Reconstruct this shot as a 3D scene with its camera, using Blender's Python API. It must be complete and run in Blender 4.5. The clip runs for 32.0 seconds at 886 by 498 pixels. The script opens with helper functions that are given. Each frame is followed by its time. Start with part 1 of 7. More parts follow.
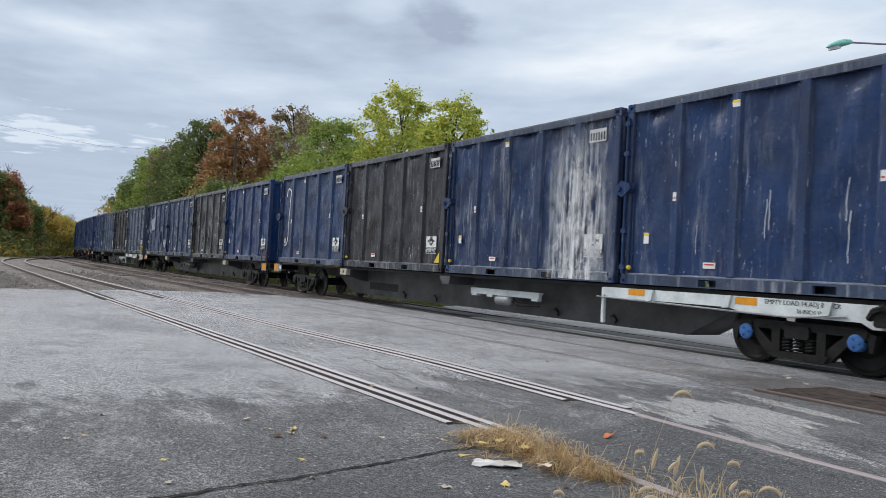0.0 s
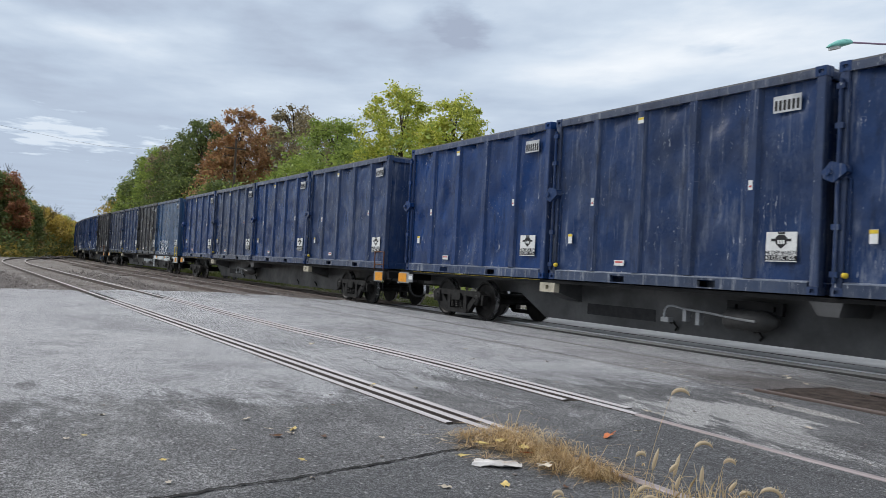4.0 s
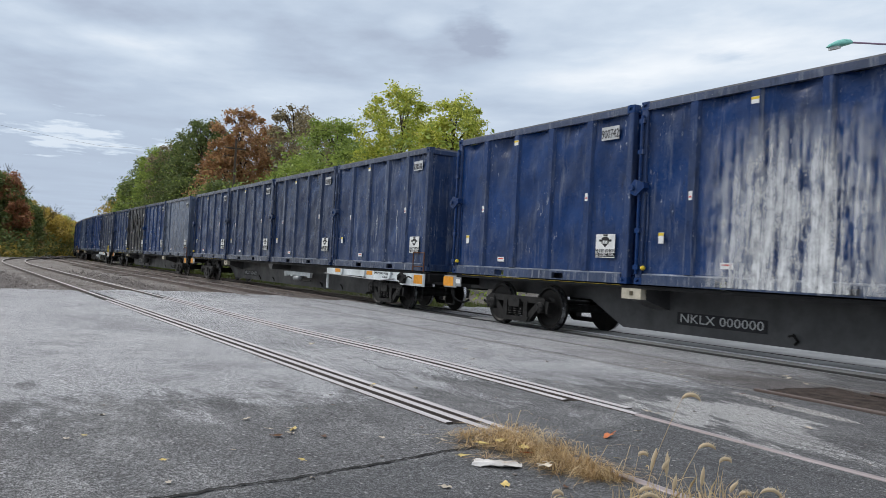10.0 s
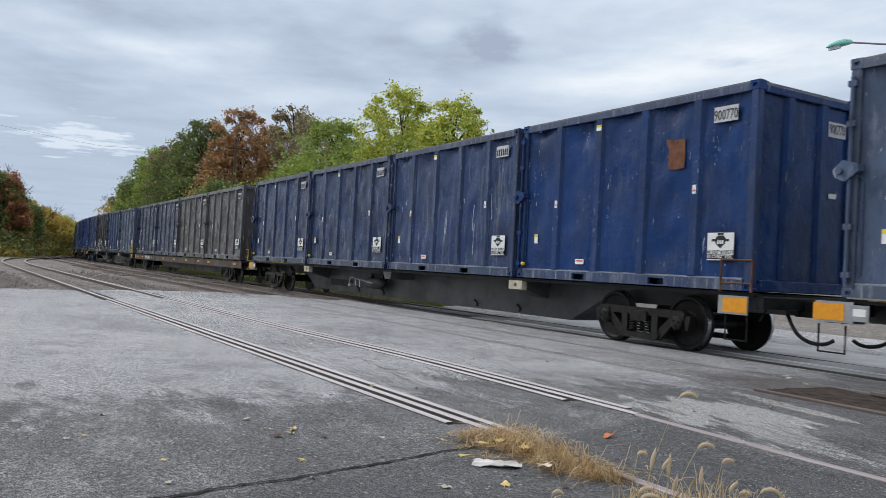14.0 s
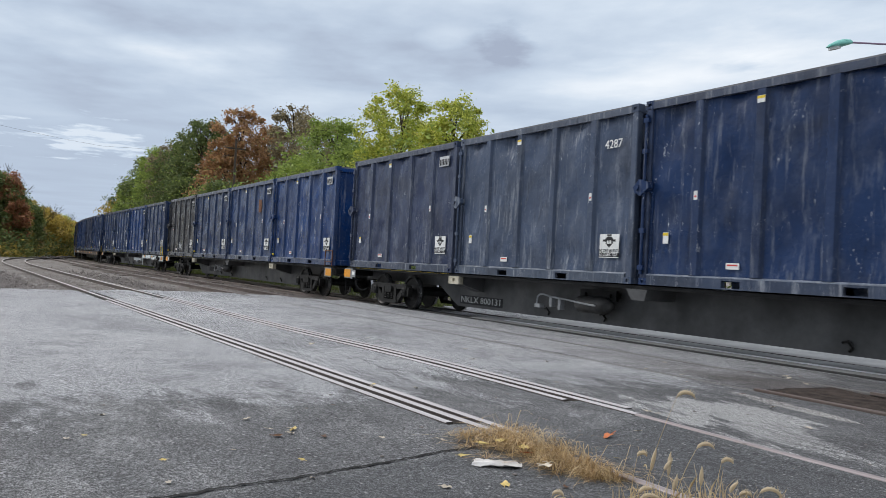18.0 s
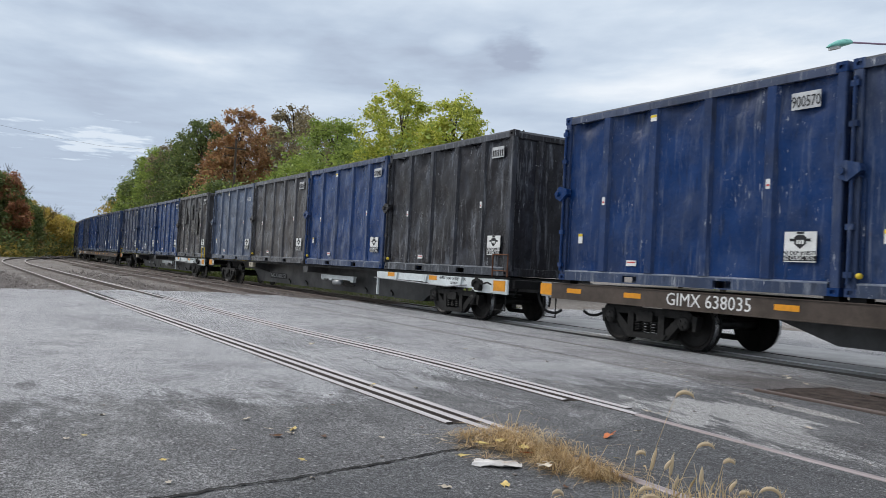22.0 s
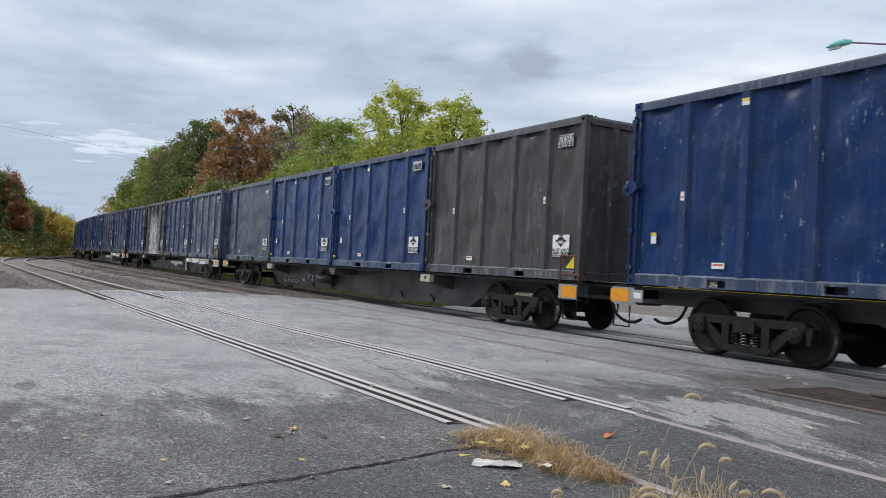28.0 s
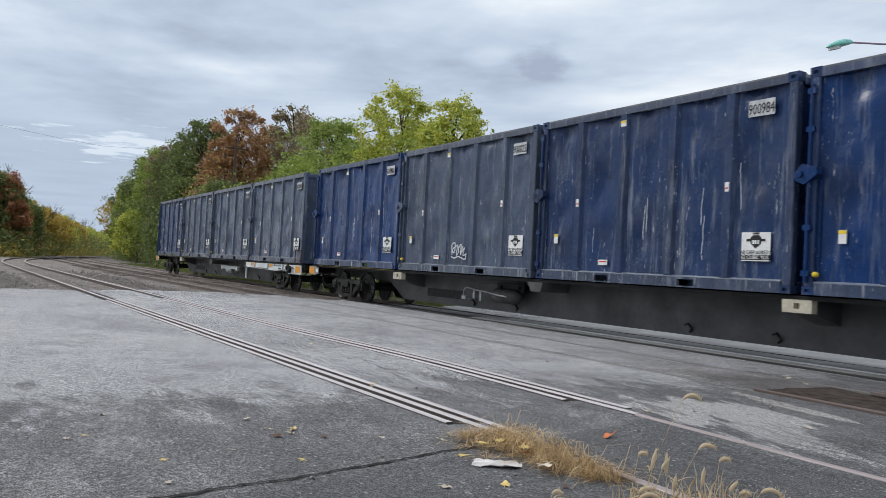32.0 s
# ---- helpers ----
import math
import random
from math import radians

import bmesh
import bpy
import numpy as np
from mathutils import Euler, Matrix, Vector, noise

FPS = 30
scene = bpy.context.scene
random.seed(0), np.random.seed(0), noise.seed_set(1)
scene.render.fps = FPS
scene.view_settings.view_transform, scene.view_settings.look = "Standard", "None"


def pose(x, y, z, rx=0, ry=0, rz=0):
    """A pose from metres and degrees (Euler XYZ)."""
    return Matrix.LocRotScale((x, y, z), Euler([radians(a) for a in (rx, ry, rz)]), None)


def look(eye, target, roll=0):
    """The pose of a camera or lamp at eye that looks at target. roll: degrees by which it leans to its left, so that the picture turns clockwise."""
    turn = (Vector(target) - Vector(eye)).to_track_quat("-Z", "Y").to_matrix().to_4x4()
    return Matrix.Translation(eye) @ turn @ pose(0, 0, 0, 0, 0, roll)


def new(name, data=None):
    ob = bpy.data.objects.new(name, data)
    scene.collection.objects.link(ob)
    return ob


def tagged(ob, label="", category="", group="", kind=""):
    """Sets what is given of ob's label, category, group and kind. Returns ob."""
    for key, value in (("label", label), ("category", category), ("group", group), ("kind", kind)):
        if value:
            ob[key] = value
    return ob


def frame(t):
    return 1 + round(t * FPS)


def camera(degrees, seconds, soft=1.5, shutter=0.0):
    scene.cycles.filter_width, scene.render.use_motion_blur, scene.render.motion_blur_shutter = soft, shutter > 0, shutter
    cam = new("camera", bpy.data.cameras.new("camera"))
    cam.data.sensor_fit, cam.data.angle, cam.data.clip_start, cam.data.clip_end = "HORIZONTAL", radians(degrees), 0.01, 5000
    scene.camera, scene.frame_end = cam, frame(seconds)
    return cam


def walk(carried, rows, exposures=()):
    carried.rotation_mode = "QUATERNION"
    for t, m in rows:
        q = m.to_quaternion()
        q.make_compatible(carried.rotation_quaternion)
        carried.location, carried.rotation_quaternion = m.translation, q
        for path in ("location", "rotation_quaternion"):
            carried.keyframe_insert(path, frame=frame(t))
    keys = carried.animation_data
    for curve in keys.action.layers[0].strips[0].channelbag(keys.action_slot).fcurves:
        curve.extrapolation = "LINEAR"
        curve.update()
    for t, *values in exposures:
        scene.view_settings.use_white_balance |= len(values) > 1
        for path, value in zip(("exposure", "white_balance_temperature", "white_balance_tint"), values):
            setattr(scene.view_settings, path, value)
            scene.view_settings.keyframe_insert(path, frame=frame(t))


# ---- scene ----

# ================= camera =================
cam = camera(57.42, 32.0, 0.5, 0.04)
EYE = Vector((0.0, -10.27, 1.182))
AIM = EYE + Vector((-0.8609, 0.5085, 0.0230))
VIEW = look(EYE, AIM, 3.01)
walk(cam, [(0.0, VIEW), (32.0, VIEW)])

# ================= light =================
SUN_EL, SUN_AZ = radians(35), radians(240)
world = bpy.data.worlds.new("overcast_sky")
scene.world = world
world.use_nodes = True
wn, wl = world.node_tree.nodes, world.node_tree.links
wn.clear()
w_out = wn.new("ShaderNodeOutputWorld")
w_add = wn.new("ShaderNodeAddShader")
w_sky = wn.new("ShaderNodeTexSky")
w_sky.sky_type = "NISHITA"
w_sky.sun_disc = False
w_sky.sun_elevation, w_sky.sun_rotation = SUN_EL, SUN_AZ
w_bg1 = wn.new("ShaderNodeBackground")
w_bg1.inputs["Strength"].default_value = 0.025
wl.new(w_sky.outputs[0], w_bg1.inputs["Color"])
w_geo = wn.new("ShaderNodeTexCoord")
w_sep = wn.new("ShaderNodeSeparateXYZ")
wl.new(w_geo.outputs["Generated"], w_sep.inputs[0])
w_ramp = wn.new("ShaderNodeValToRGB")
w_ramp.color_ramp.elements[0].position, w_ramp.color_ramp.elements[0].color = 0.0, (0.38, 0.46, 0.56, 1)
w_ramp.color_ramp.elements[1].position, w_ramp.color_ramp.elements[1].color = 1.0, (1.25, 1.3, 1.36, 1)
mid_stop = w_ramp.color_ramp.elements.new(0.30)
mid_stop.color = (0.56, 0.60, 0.66, 1)
wl.new(w_sep.outputs["Z"], w_ramp.inputs[0])
w_noise = wn.new("ShaderNodeTexNoise")
w_noise.inputs["Scale"].default_value, w_noise.inputs["Detail"].default_value = 3.0, 6.0
wl.new(w_geo.outputs["Generated"], w_noise.inputs["Vector"])
w_nr = wn.new("ShaderNodeMapRange")
w_nr.inputs["From Min"].default_value, w_nr.inputs["From Max"].default_value = 0.3, 0.7
w_nr.inputs["To Min"].default_value, w_nr.inputs["To Max"].default_value = 0.85, 1.1
wl.new(w_noise.outputs["Fac"], w_nr.inputs["Value"])
w_bg2 = wn.new("ShaderNodeBackground")
wl.new(w_ramp.outputs["Color"], w_bg2.inputs["Color"])
wl.new(w_nr.outputs[0], w_bg2.inputs["Strength"])
wl.new(w_bg1.outputs[0], w_add.inputs[0])
wl.new(w_bg2.outputs[0], w_add.inputs[1])
wl.new(w_add.outputs[0], w_out.inputs["Surface"])

sun_data = bpy.data.lights.new("sun", "SUN")
sun_data.energy, sun_data.angle, sun_data.color = 1.5, radians(14), (1.0, 0.97, 0.93)
sun = new("sun", sun_data)
sun.matrix_world = look((-62.0, -36.0, 50.0), (0, 0, 0))
scene.view_settings.exposure = 0.08


# ================= materials =================
class Nodes:
    """A small builder of procedural node materials."""

    def __init__(self, name):
        self.mat = bpy.data.materials.new(name)
        self.mat.use_nodes = True
        self.n, self.l = self.mat.node_tree.nodes, self.mat.node_tree.links
        self.bsdf = self.n["Principled BSDF"]
        self.co = self.n.new("ShaderNodeTexCoord").outputs["Object"]

    def put(self, socket, value):
        if isinstance(value, bpy.types.NodeSocket):
            self.l.new(value, socket)
        else:
            socket.default_value = value

    def set(self, **kw):
        names = {"color": "Base Color", "rough": "Roughness", "metal": "Metallic", "normal": "Normal",
                 "spec": "Specular IOR Level", "coat": "Coat Weight", "trans": "Transmission Weight"}
        for k, v in kw.items():
            if k == "color" and isinstance(v, tuple) and len(v) == 3:
                v = (*v, 1)
            self.put(self.bsdf.inputs[names[k]], v)
        return self.mat

    def noise(self, scale=5.0, detail=5.0, rough=0.55, vec=None, stretch=None, out="Fac"):
        v = vec or self.co
        if stretch:
            m = self.n.new("ShaderNodeMapping")
            m.inputs["Scale"].default_value = stretch
            self.l.new(v, m.inputs["Vector"])
            v = m.outputs[0]
        t = self.n.new("ShaderNodeTexNoise")
        t.inputs["Scale"].default_value, t.inputs["Detail"].default_value, t.inputs["Roughness"].default_value = scale, detail, rough
        self.l.new(v, t.inputs["Vector"])
        return t.outputs[out]

    def voronoi(self, scale=20.0, vec=None, out="Distance"):
        t = self.n.new("ShaderNodeTexVoronoi")
        t.inputs["Scale"].default_value = scale
        self.l.new(vec or self.co, t.inputs["Vector"])
        return t.outputs[out]

    def ramp(self, fac, *stops):
        r = self.n.new("ShaderNodeValToRGB")
        e = r.color_ramp.elements
        while len(e) < len(stops):
            e.new(0.5)
        for el, (p, c) in zip(e, stops):
            el.position = p
            el.color = (c, c, c, 1) if isinstance(c, (int, float)) else (*c, 1)
        self.l.new(fac, r.inputs[0])
        return r.outputs["Color"]

    def mix(self, fac, a, b, kind="MIX"):
        m = self.n.new("ShaderNodeMix")
        m.data_type, m.blend_type = "RGBA", kind
        for s, v in ((m.inputs[0], fac), (m.inputs[6], a), (m.inputs[7], b)):
            if isinstance(v, tuple) and len(v) == 3:
                v = (*v, 1)
            self.put(s, v)
        return m.outputs[2]

    def math(self, op, a, b=0.0):
        m = self.n.new("ShaderNodeMath")
        m.operation = op
        self.put(m.inputs[0], a)
        self.put(m.inputs[1], b)
        return m.outputs[0]

    def bump(self, height, strength=0.3, dist=0.01):
        b = self.n.new("ShaderNodeBump")
        b.inputs["Strength"].default_value, b.inputs["Distance"].default_value = strength, dist
        self.l.new(height, b.inputs["Height"])
        return b.outputs[0]

    def shifted(self, amount=37.0):
        """Object coordinates moved by the object's own random number."""
        i = self.n.new("ShaderNodeObjectInfo")
        s = self.n.new("ShaderNodeVectorMath")
        s.operation = "SCALE"
        s.inputs[0].default_value = (1.0, 0.7, 0.4)
        self.l.new(self.math("MULTIPLY", i.outputs["Random"], amount), s.inputs["Scale"])
        a = self.n.new("ShaderNodeVectorMath")
        a.operation = "ADD"
        self.l.new(self.co, a.inputs[0])
        self.l.new(s.outputs[0], a.inputs[1])
        return a.outputs[0]


def plain(name, color, rough=0.6, metal=0.0, vary=0.35, scale=8.0, bump=0.15):
    k = Nodes(name)
    v = k.shifted()
    f = k.noise(scale, 6, 0.6, v)
    dark = tuple(c * (1 - vary) for c in color)
    light = tuple(min(1, c * (1 + vary)) for c in color)
    col = k.ramp(f, (0.3, dark), (0.7, light))
    col = k.mix(k.ramp(k.noise(scale * 9, 3, 0.6, v), (0.45, 0.0), (0.8, 0.35)), col, tuple(c * 0.6 for c in color))
    return k.set(color=col, rough=k.ramp(f, (0.3, min(1, rough + 0.12)), (0.7, max(0.05, rough - 0.12))), metal=metal, spec=0.22,
                 normal=k.bump(k.noise(scale * 14, 4, 0.6, v), bump, 0.004))


def painted_steel():
    """Weathered container paint. The object's colour is the paint; its alpha says how chalked and streaked it is."""
    k = Nodes("container_paint")
    info = k.n.new("ShaderNodeObjectInfo")
    v = k.shifted(91.0)
    base, fade = info.outputs["Color"], info.outputs["Alpha"]
    big = k.noise(0.8, 6, 0.62, v)
    hsv = k.n.new("ShaderNodeHueSaturation")
    hsv.inputs["Saturation"].default_value, hsv.inputs["Value"].default_value = 0.75, 0.5
    k.l.new(base, hsv.inputs["Color"])
    col = k.mix(k.ramp(big, (0.42, 0.0), (0.66, 0.65)), base, hsv.outputs[0])
    grime = k.noise(1.7, 8, 0.72, v, (1.0, 1.0, 0.65))
    col = k.mix(k.math("MULTIPLY", k.ramp(grime, (0.50, 0.0), (0.70, 0.5)), k.math("POWER", fade, 1.3)), col, (0.130, 0.148, 0.190))
    smudge = k.noise(3.0, 8, 0.70, v, (1.3, 1.3, 0.3))
    col = k.mix(k.math("MULTIPLY", k.ramp(smudge, (0.56, 0.0), (0.70, 0.6)), k.math("POWER", fade, 1.2)), col, (0.30, 0.325, 0.37))
    runs = k.noise(1.0, 8, 0.76, v, (8.0, 8.0, 0.5))
    col = k.mix(k.math("MULTIPLY", k.ramp(runs, (0.55, 0.0), (0.69, 0.9)), k.math("POWER", fade, 1.5)), col, (0.38, 0.40, 0.43))
    col = k.mix(k.ramp(k.noise(2.4, 6, 0.68, v, (2.5, 2.5, 0.6)), (0.57, 0.0), (0.70, 0.45)), col, (0.010, 0.011, 0.015))
    scr = k.noise(1.0, 4, 0.8, v, (20.0, 20.0, 3.0))
    spot = k.noise(1.3, 5, 0.6, v)
    fleck = k.math("MULTIPLY", k.ramp(k.noise(1.0, 5, 0.7, v, (26.0, 26.0, 9.0)), (0.66, 0.0), (0.69, 0.9)), k.ramp(k.noise(0.9, 3, 0.5, v), (0.48, 0.0), (0.58, 1.0)))
    col = k.mix(fleck, col, (0.55, 0.57, 0.60))
    scratch = k.math("MULTIPLY", k.ramp(scr, (0.625, 0.0), (0.655, 1.0)), k.ramp(spot, (0.52, 0.0), (0.60, 1.0)))
    col = k.mix(k.math("MULTIPLY", scratch, 0.85), col, (0.46, 0.48, 0.51))
    rust = k.math("MULTIPLY", k.ramp(k.noise(7.0, 5, 0.7, v), (0.68, 0.0), (0.72, 0.8)), 0.3)
    col = k.mix(rust, col, (0.09, 0.04, 0.022))
    rough = k.ramp(k.noise(1.6, 5, 0.6, v), (0.35, 0.16), (0.65, 0.38))
    bump = k.math("ADD", k.noise(1.5, 4, 0.5, v), k.math("MULTIPLY", k.noise(60.0, 3, 0.5, v), 0.02))
    return k.set(color=col, rough=rough, spec=0.13, normal=k.bump(bump, 0.85, 0.05))


def stain_mat():
    """Thin dried white run-off: streaks that break up and let the paint show through."""
    k = Nodes("dried_white_runoff")
    gen = k.n.new("ShaderNodeTexCoord").outputs["Generated"]
    sep = k.n.new("ShaderNodeSeparateXYZ")
    k.l.new(gen, sep.inputs[0])
    v = k.shifted(17.0)
    streak = k.noise(1.0, 8, 0.72, v, (9.0, 9.0, 0.55))
    blot = k.noise(5.0, 8, 0.75, v, (1.0, 1.0, 0.6))
    side = k.math("MULTIPLY", k.ramp(sep.outputs["X"], (0.0, 0.0), (0.35, 1.0), (0.65, 1.0), (1.0, 0.0)), k.ramp(sep.outputs["Z"], (0.0, 1.0), (0.55, 0.75), (1.0, 0.0)))
    f = k.math("MULTIPLY", k.ramp(k.math("ADD", k.math("MULTIPLY", streak, 0.6), k.math("MULTIPLY", blot, 0.4)), (0.43, 0.0), (0.60, 1.0)), side)
    k.set(color=(0.74, 0.75, 0.76), rough=0.75)
    tr = k.n.new("ShaderNodeBsdfTransparent")
    ms = k.n.new("ShaderNodeMixShader")
    k.l.new(f, ms.inputs[0])
    k.l.new(tr.outputs[0], ms.inputs[1])
    k.l.new(k.bsdf.outputs[0], ms.inputs[2])
    k.l.new(ms.outputs[0], k.n["Material Output"].inputs["Surface"])
    return k.mat


def asphalt():
    k = Nodes("asphalt")
    big = k.noise(0.22, 7, 0.66)
    mid = k.noise(1.3, 7, 0.70)
    grit = k.noise(120.0, 2, 0.8)
    coarse = k.noise(48.0, 3, 0.75)
    col = k.ramp(big, (0.36, (0.265, 0.263, 0.27)), (0.50, (0.335, 0.332, 0.339)), (0.64, (0.395, 0.39, 0.393)))
    col = k.mix(k.ramp(mid, (0.38, 0.35), (0.52, 0.0)), col, (0.14, 0.142, 0.148))
    streak = k.noise(0.9, 7, 0.74, None, (0.35, 2.6, 1.0))
    col = k.mix(k.ramp(streak, (0.55, 0.0), (0.68, 0.25)), col, (0.36, 0.357, 0.355))
    col = k.mix(k.ramp(k.noise(0.7, 7, 0.74, None, (0.5, 2.0, 1.0)), (0.60, 0.0), (0.70, 0.4)), col, (0.11, 0.11, 0.113))
    # oil-dark wear where vehicles stand near the crossing
    xyz0 = k.n.new("ShaderNodeSeparateXYZ")
    k.l.new(k.co, xyz0.inputs[0])
    worn_in = k.math("ADD", k.math("ADD", xyz0.outputs["X"], 7.4), k.math("MULTIPLY", k.math("SUBTRACT", k.noise(0.8, 8, 0.74, None, (0.7, 1.4, 1.0)), 0.5), 9.0))
    col = k.mix(k.math("MULTIPLY", k.ramp(k.math("MULTIPLY", worn_in, 0.7), (0.1, 0.0), (0.75, 1.0)), k.ramp(k.math("MULTIPLY", k.math("ADD", xyz0.outputs["X"], 12.0), 0.08), (0.1, 0.0), (0.36, 0.82))), col, k.ramp(k.noise(0.9, 8, 0.72, None, (0.8, 1.5, 1.0)), (0.40, (0.050, 0.049, 0.051)), (0.52, (0.082, 0.081, 0.083)), (0.64, (0.165, 0.163, 0.162))))
    # older, darker surface on the near side of the long crack
    xyz = k.n.new("ShaderNodeSeparateXYZ")
    k.l.new(k.co, xyz.inputs[0])
    line = k.math("ADD", xyz.outputs["X"], k.math("ADD", k.math("MULTIPLY", xyz.outputs["Y"], 0.235), 6.24))
    line = k.math("ADD", line, k.math("MULTIPLY", k.math("SUBTRACT", mid, 0.5), 0.5))
    near = k.math("MULTIPLY", k.ramp(line, (0.0, 0.0), (0.12, 1.0)), k.ramp(k.math("MULTIPLY", k.math("ADD", xyz.outputs["Y"], 4.6), -1.0), (0.0, 0.0), (0.9, 1.0)))
    col = k.mix(k.math("MULTIPLY", near, 0.72), col, (0.075, 0.076, 0.080))
    # rust-brown tint along the middle track
    near_mid = k.ramp(k.math("ABSOLUTE", k.math("ADD", xyz.outputs["Y"], 1.9)), (0.2, 0.55), (1.5, 0.0))
    col = k.mix(k.math("MULTIPLY", near_mid, k.ramp(k.math("MULTIPLY", k.math("ADD", xyz.outputs["X"], 14.0), 0.1), (0.2, 0.0), (0.8, 1.0))), col, (0.115, 0.094, 0.083))
    # worn pale patch beside the middle track
    turned = k.n.new("ShaderNodeMapping")
    turned.vector_type = "TEXTURE"
    turned.inputs["Rotation"].default_value = (0, 0, radians(-12))
    k.l.new(k.co, turned.inputs["Vector"])
    worn = k.noise(1.0, 7, 0.62, turned.outputs[0], (0.9, 3.6, 1.0))
    blotch = k.noise(1.1, 4, 0.55)

    def pale(x, y, rx, ry, turn, amount):
        t = k.n.new("ShaderNodeMapping")
        t.vector_type = "TEXTURE"
        t.inputs["Location"].default_value = (x, y, 0)
        t.inputs["Rotation"].default_value = (0, 0, radians(turn))
        t.inputs["Scale"].default_value = (rx, ry, 1)
        k.l.new(k.co, t.inputs["Vector"])
        q = k.n.new("ShaderNodeSeparateXYZ")
        k.l.new(t.outputs[0], q.inputs[0])
        r = k.math("ADD", k.math("POWER", k.math("ABSOLUTE", q.outputs["X"]), 2.0), k.math("POWER", k.math("ABSOLUTE", q.outputs["Y"]), 2.0))
        r = k.math("ADD", r, k.math("MULTIPLY", k.math("SUBTRACT", worn, 0.5), 6.5))
        return k.ramp(k.math("ADD", r, k.math("MULTIPLY", k.math("SUBTRACT", blotch, 0.5), 1.2)), (0.60, amount), (0.90, 0.0))

    col = k.mix(pale(-4.95, -4.35, 0.80, 0.85, -20, 0.9), col, (0.36, 0.353, 0.345))
    col = k.mix(pale(-4.1, -4.75, 0.9, 0.42, -25, 0.8), col, (0.33, 0.323, 0.317))
    col = k.mix(pale(-5.0, -3.3, 0.75, 0.13, -14, 0.8), col, (0.36, 0.34, 0.32))
    col = k.mix(0.85, col, k.ramp(grit, (0.42, 0.03), (0.58, 1.0)), "OVERLAY")
    col = k.mix(0.62, col, k.ramp(coarse, (0.40, 0.10), (0.60, 0.93)), "OVERLAY")
    # fine dark crazing that runs along the tracks
    craze = k.noise(1.0, 6, 0.62, None, (0.55, 5.5, 1.0))
    field = k.ramp(k.noise(0.35, 4, 0.6), (0.44, 0.0), (0.56, 1.0))
    line = k.ramp(k.math("ABSOLUTE", k.math("SUBTRACT", craze, 0.5)), (0.004, 1.0), (0.016, 0.0))
    beyond = k.ramp(k.math("ADD", k.math("MULTIPLY", xyz.outputs["Y"], 0.5), 3.6), (0.0, 0.0), (0.5, 1.0))
    col = k.mix(k.math("MULTIPLY", k.math("MULTIPLY", line, field), k.math("MULTIPLY", beyond, 0.85)), col, (0.035, 0.034, 0.035))
    chip = k.voronoi(34.0, out="Color")
    cs = k.n.new("ShaderNodeSeparateColor")
    k.l.new(chip, cs.inputs[0])
    col = k.mix(k.math("MULTIPLY", k.ramp(cs.outputs[0], (0.90, 0.0), (0.94, 0.7)), k.ramp(k.voronoi(34.0), (0.25, 1.0), (0.4, 0.0))), col, (0.46, 0.45, 0.43))
    h = k.math("ADD", grit, coarse)
    return k.set(color=col, rough=k.ramp(mid, (0.3, 0.92), (0.7, 0.72)), normal=k.bump(h, 1.0, 0.012))


def gravel_ground():
    k = Nodes("gravel_soil")
    cells = k.voronoi(16.0, out="Color")
    d = k.voronoi(16.0)
    big = k.noise(0.25, 5, 0.6)
    g = k.n.new("ShaderNodeSeparateColor")
    k.l.new(cells, g.inputs[0])
    col = k.ramp(g.outputs[0], (0.0, (0.075, 0.062, 0.055)), (0.5, (0.18, 0.16, 0.148)), (1.0, (0.36, 0.335, 0.315)))
    col = k.mix(k.ramp(big, (0.38, 0.75), (0.66, 0.0)), col, (0.115, 0.095, 0.075))
    return k.set(color=col, rough=0.95, normal=k.bump(k.math("SUBTRACT", 1.0, d), 0.9, 0.03))


def leaf_mat(name, *colors):
    k = Nodes(name)
    g = k.n.new("ShaderNodeNewGeometry")
    big = k.noise(0.45, 3, 0.5)
    f = k.math("ADD", k.math("MULTIPLY", g.outputs["Random Per Island"], 0.6), k.math("MULTIPLY", big, 0.45))
    n = len(colors)
    col = k.ramp(f, *[(0.12 + 0.76 * i / (n - 1), c) for i, c in enumerate(colors)])
    k.set(color=col, rough=0.62)
    tr = k.n.new("ShaderNodeBsdfTranslucent")
    k.l.new(col, tr.inputs["Color"])
    ms = k.n.new("ShaderNodeMixShader")
    ms.inputs[0].default_value = 0.38
    k.l.new(k.bsdf.outputs[0], ms.inputs[1])
    k.l.new(tr.outputs[0], ms.inputs[2])
    k.l.new(ms.outputs[0], k.n["Material Output"].inputs["Surface"])
    return k.mat


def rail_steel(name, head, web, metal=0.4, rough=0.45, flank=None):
    """Worn rail steel; flank is the rust on the upright sides that no wheel polishes, darkened as painted shade."""
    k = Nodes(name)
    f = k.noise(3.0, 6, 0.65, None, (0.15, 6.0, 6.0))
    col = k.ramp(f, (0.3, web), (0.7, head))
    # upright sides: rust brown, with the dark of the gaps painted in
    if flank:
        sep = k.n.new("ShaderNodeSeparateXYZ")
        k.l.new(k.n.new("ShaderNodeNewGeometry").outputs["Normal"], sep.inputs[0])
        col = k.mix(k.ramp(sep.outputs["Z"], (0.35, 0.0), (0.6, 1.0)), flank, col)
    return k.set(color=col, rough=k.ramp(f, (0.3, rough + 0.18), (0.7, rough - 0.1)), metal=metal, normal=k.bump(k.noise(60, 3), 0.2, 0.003))


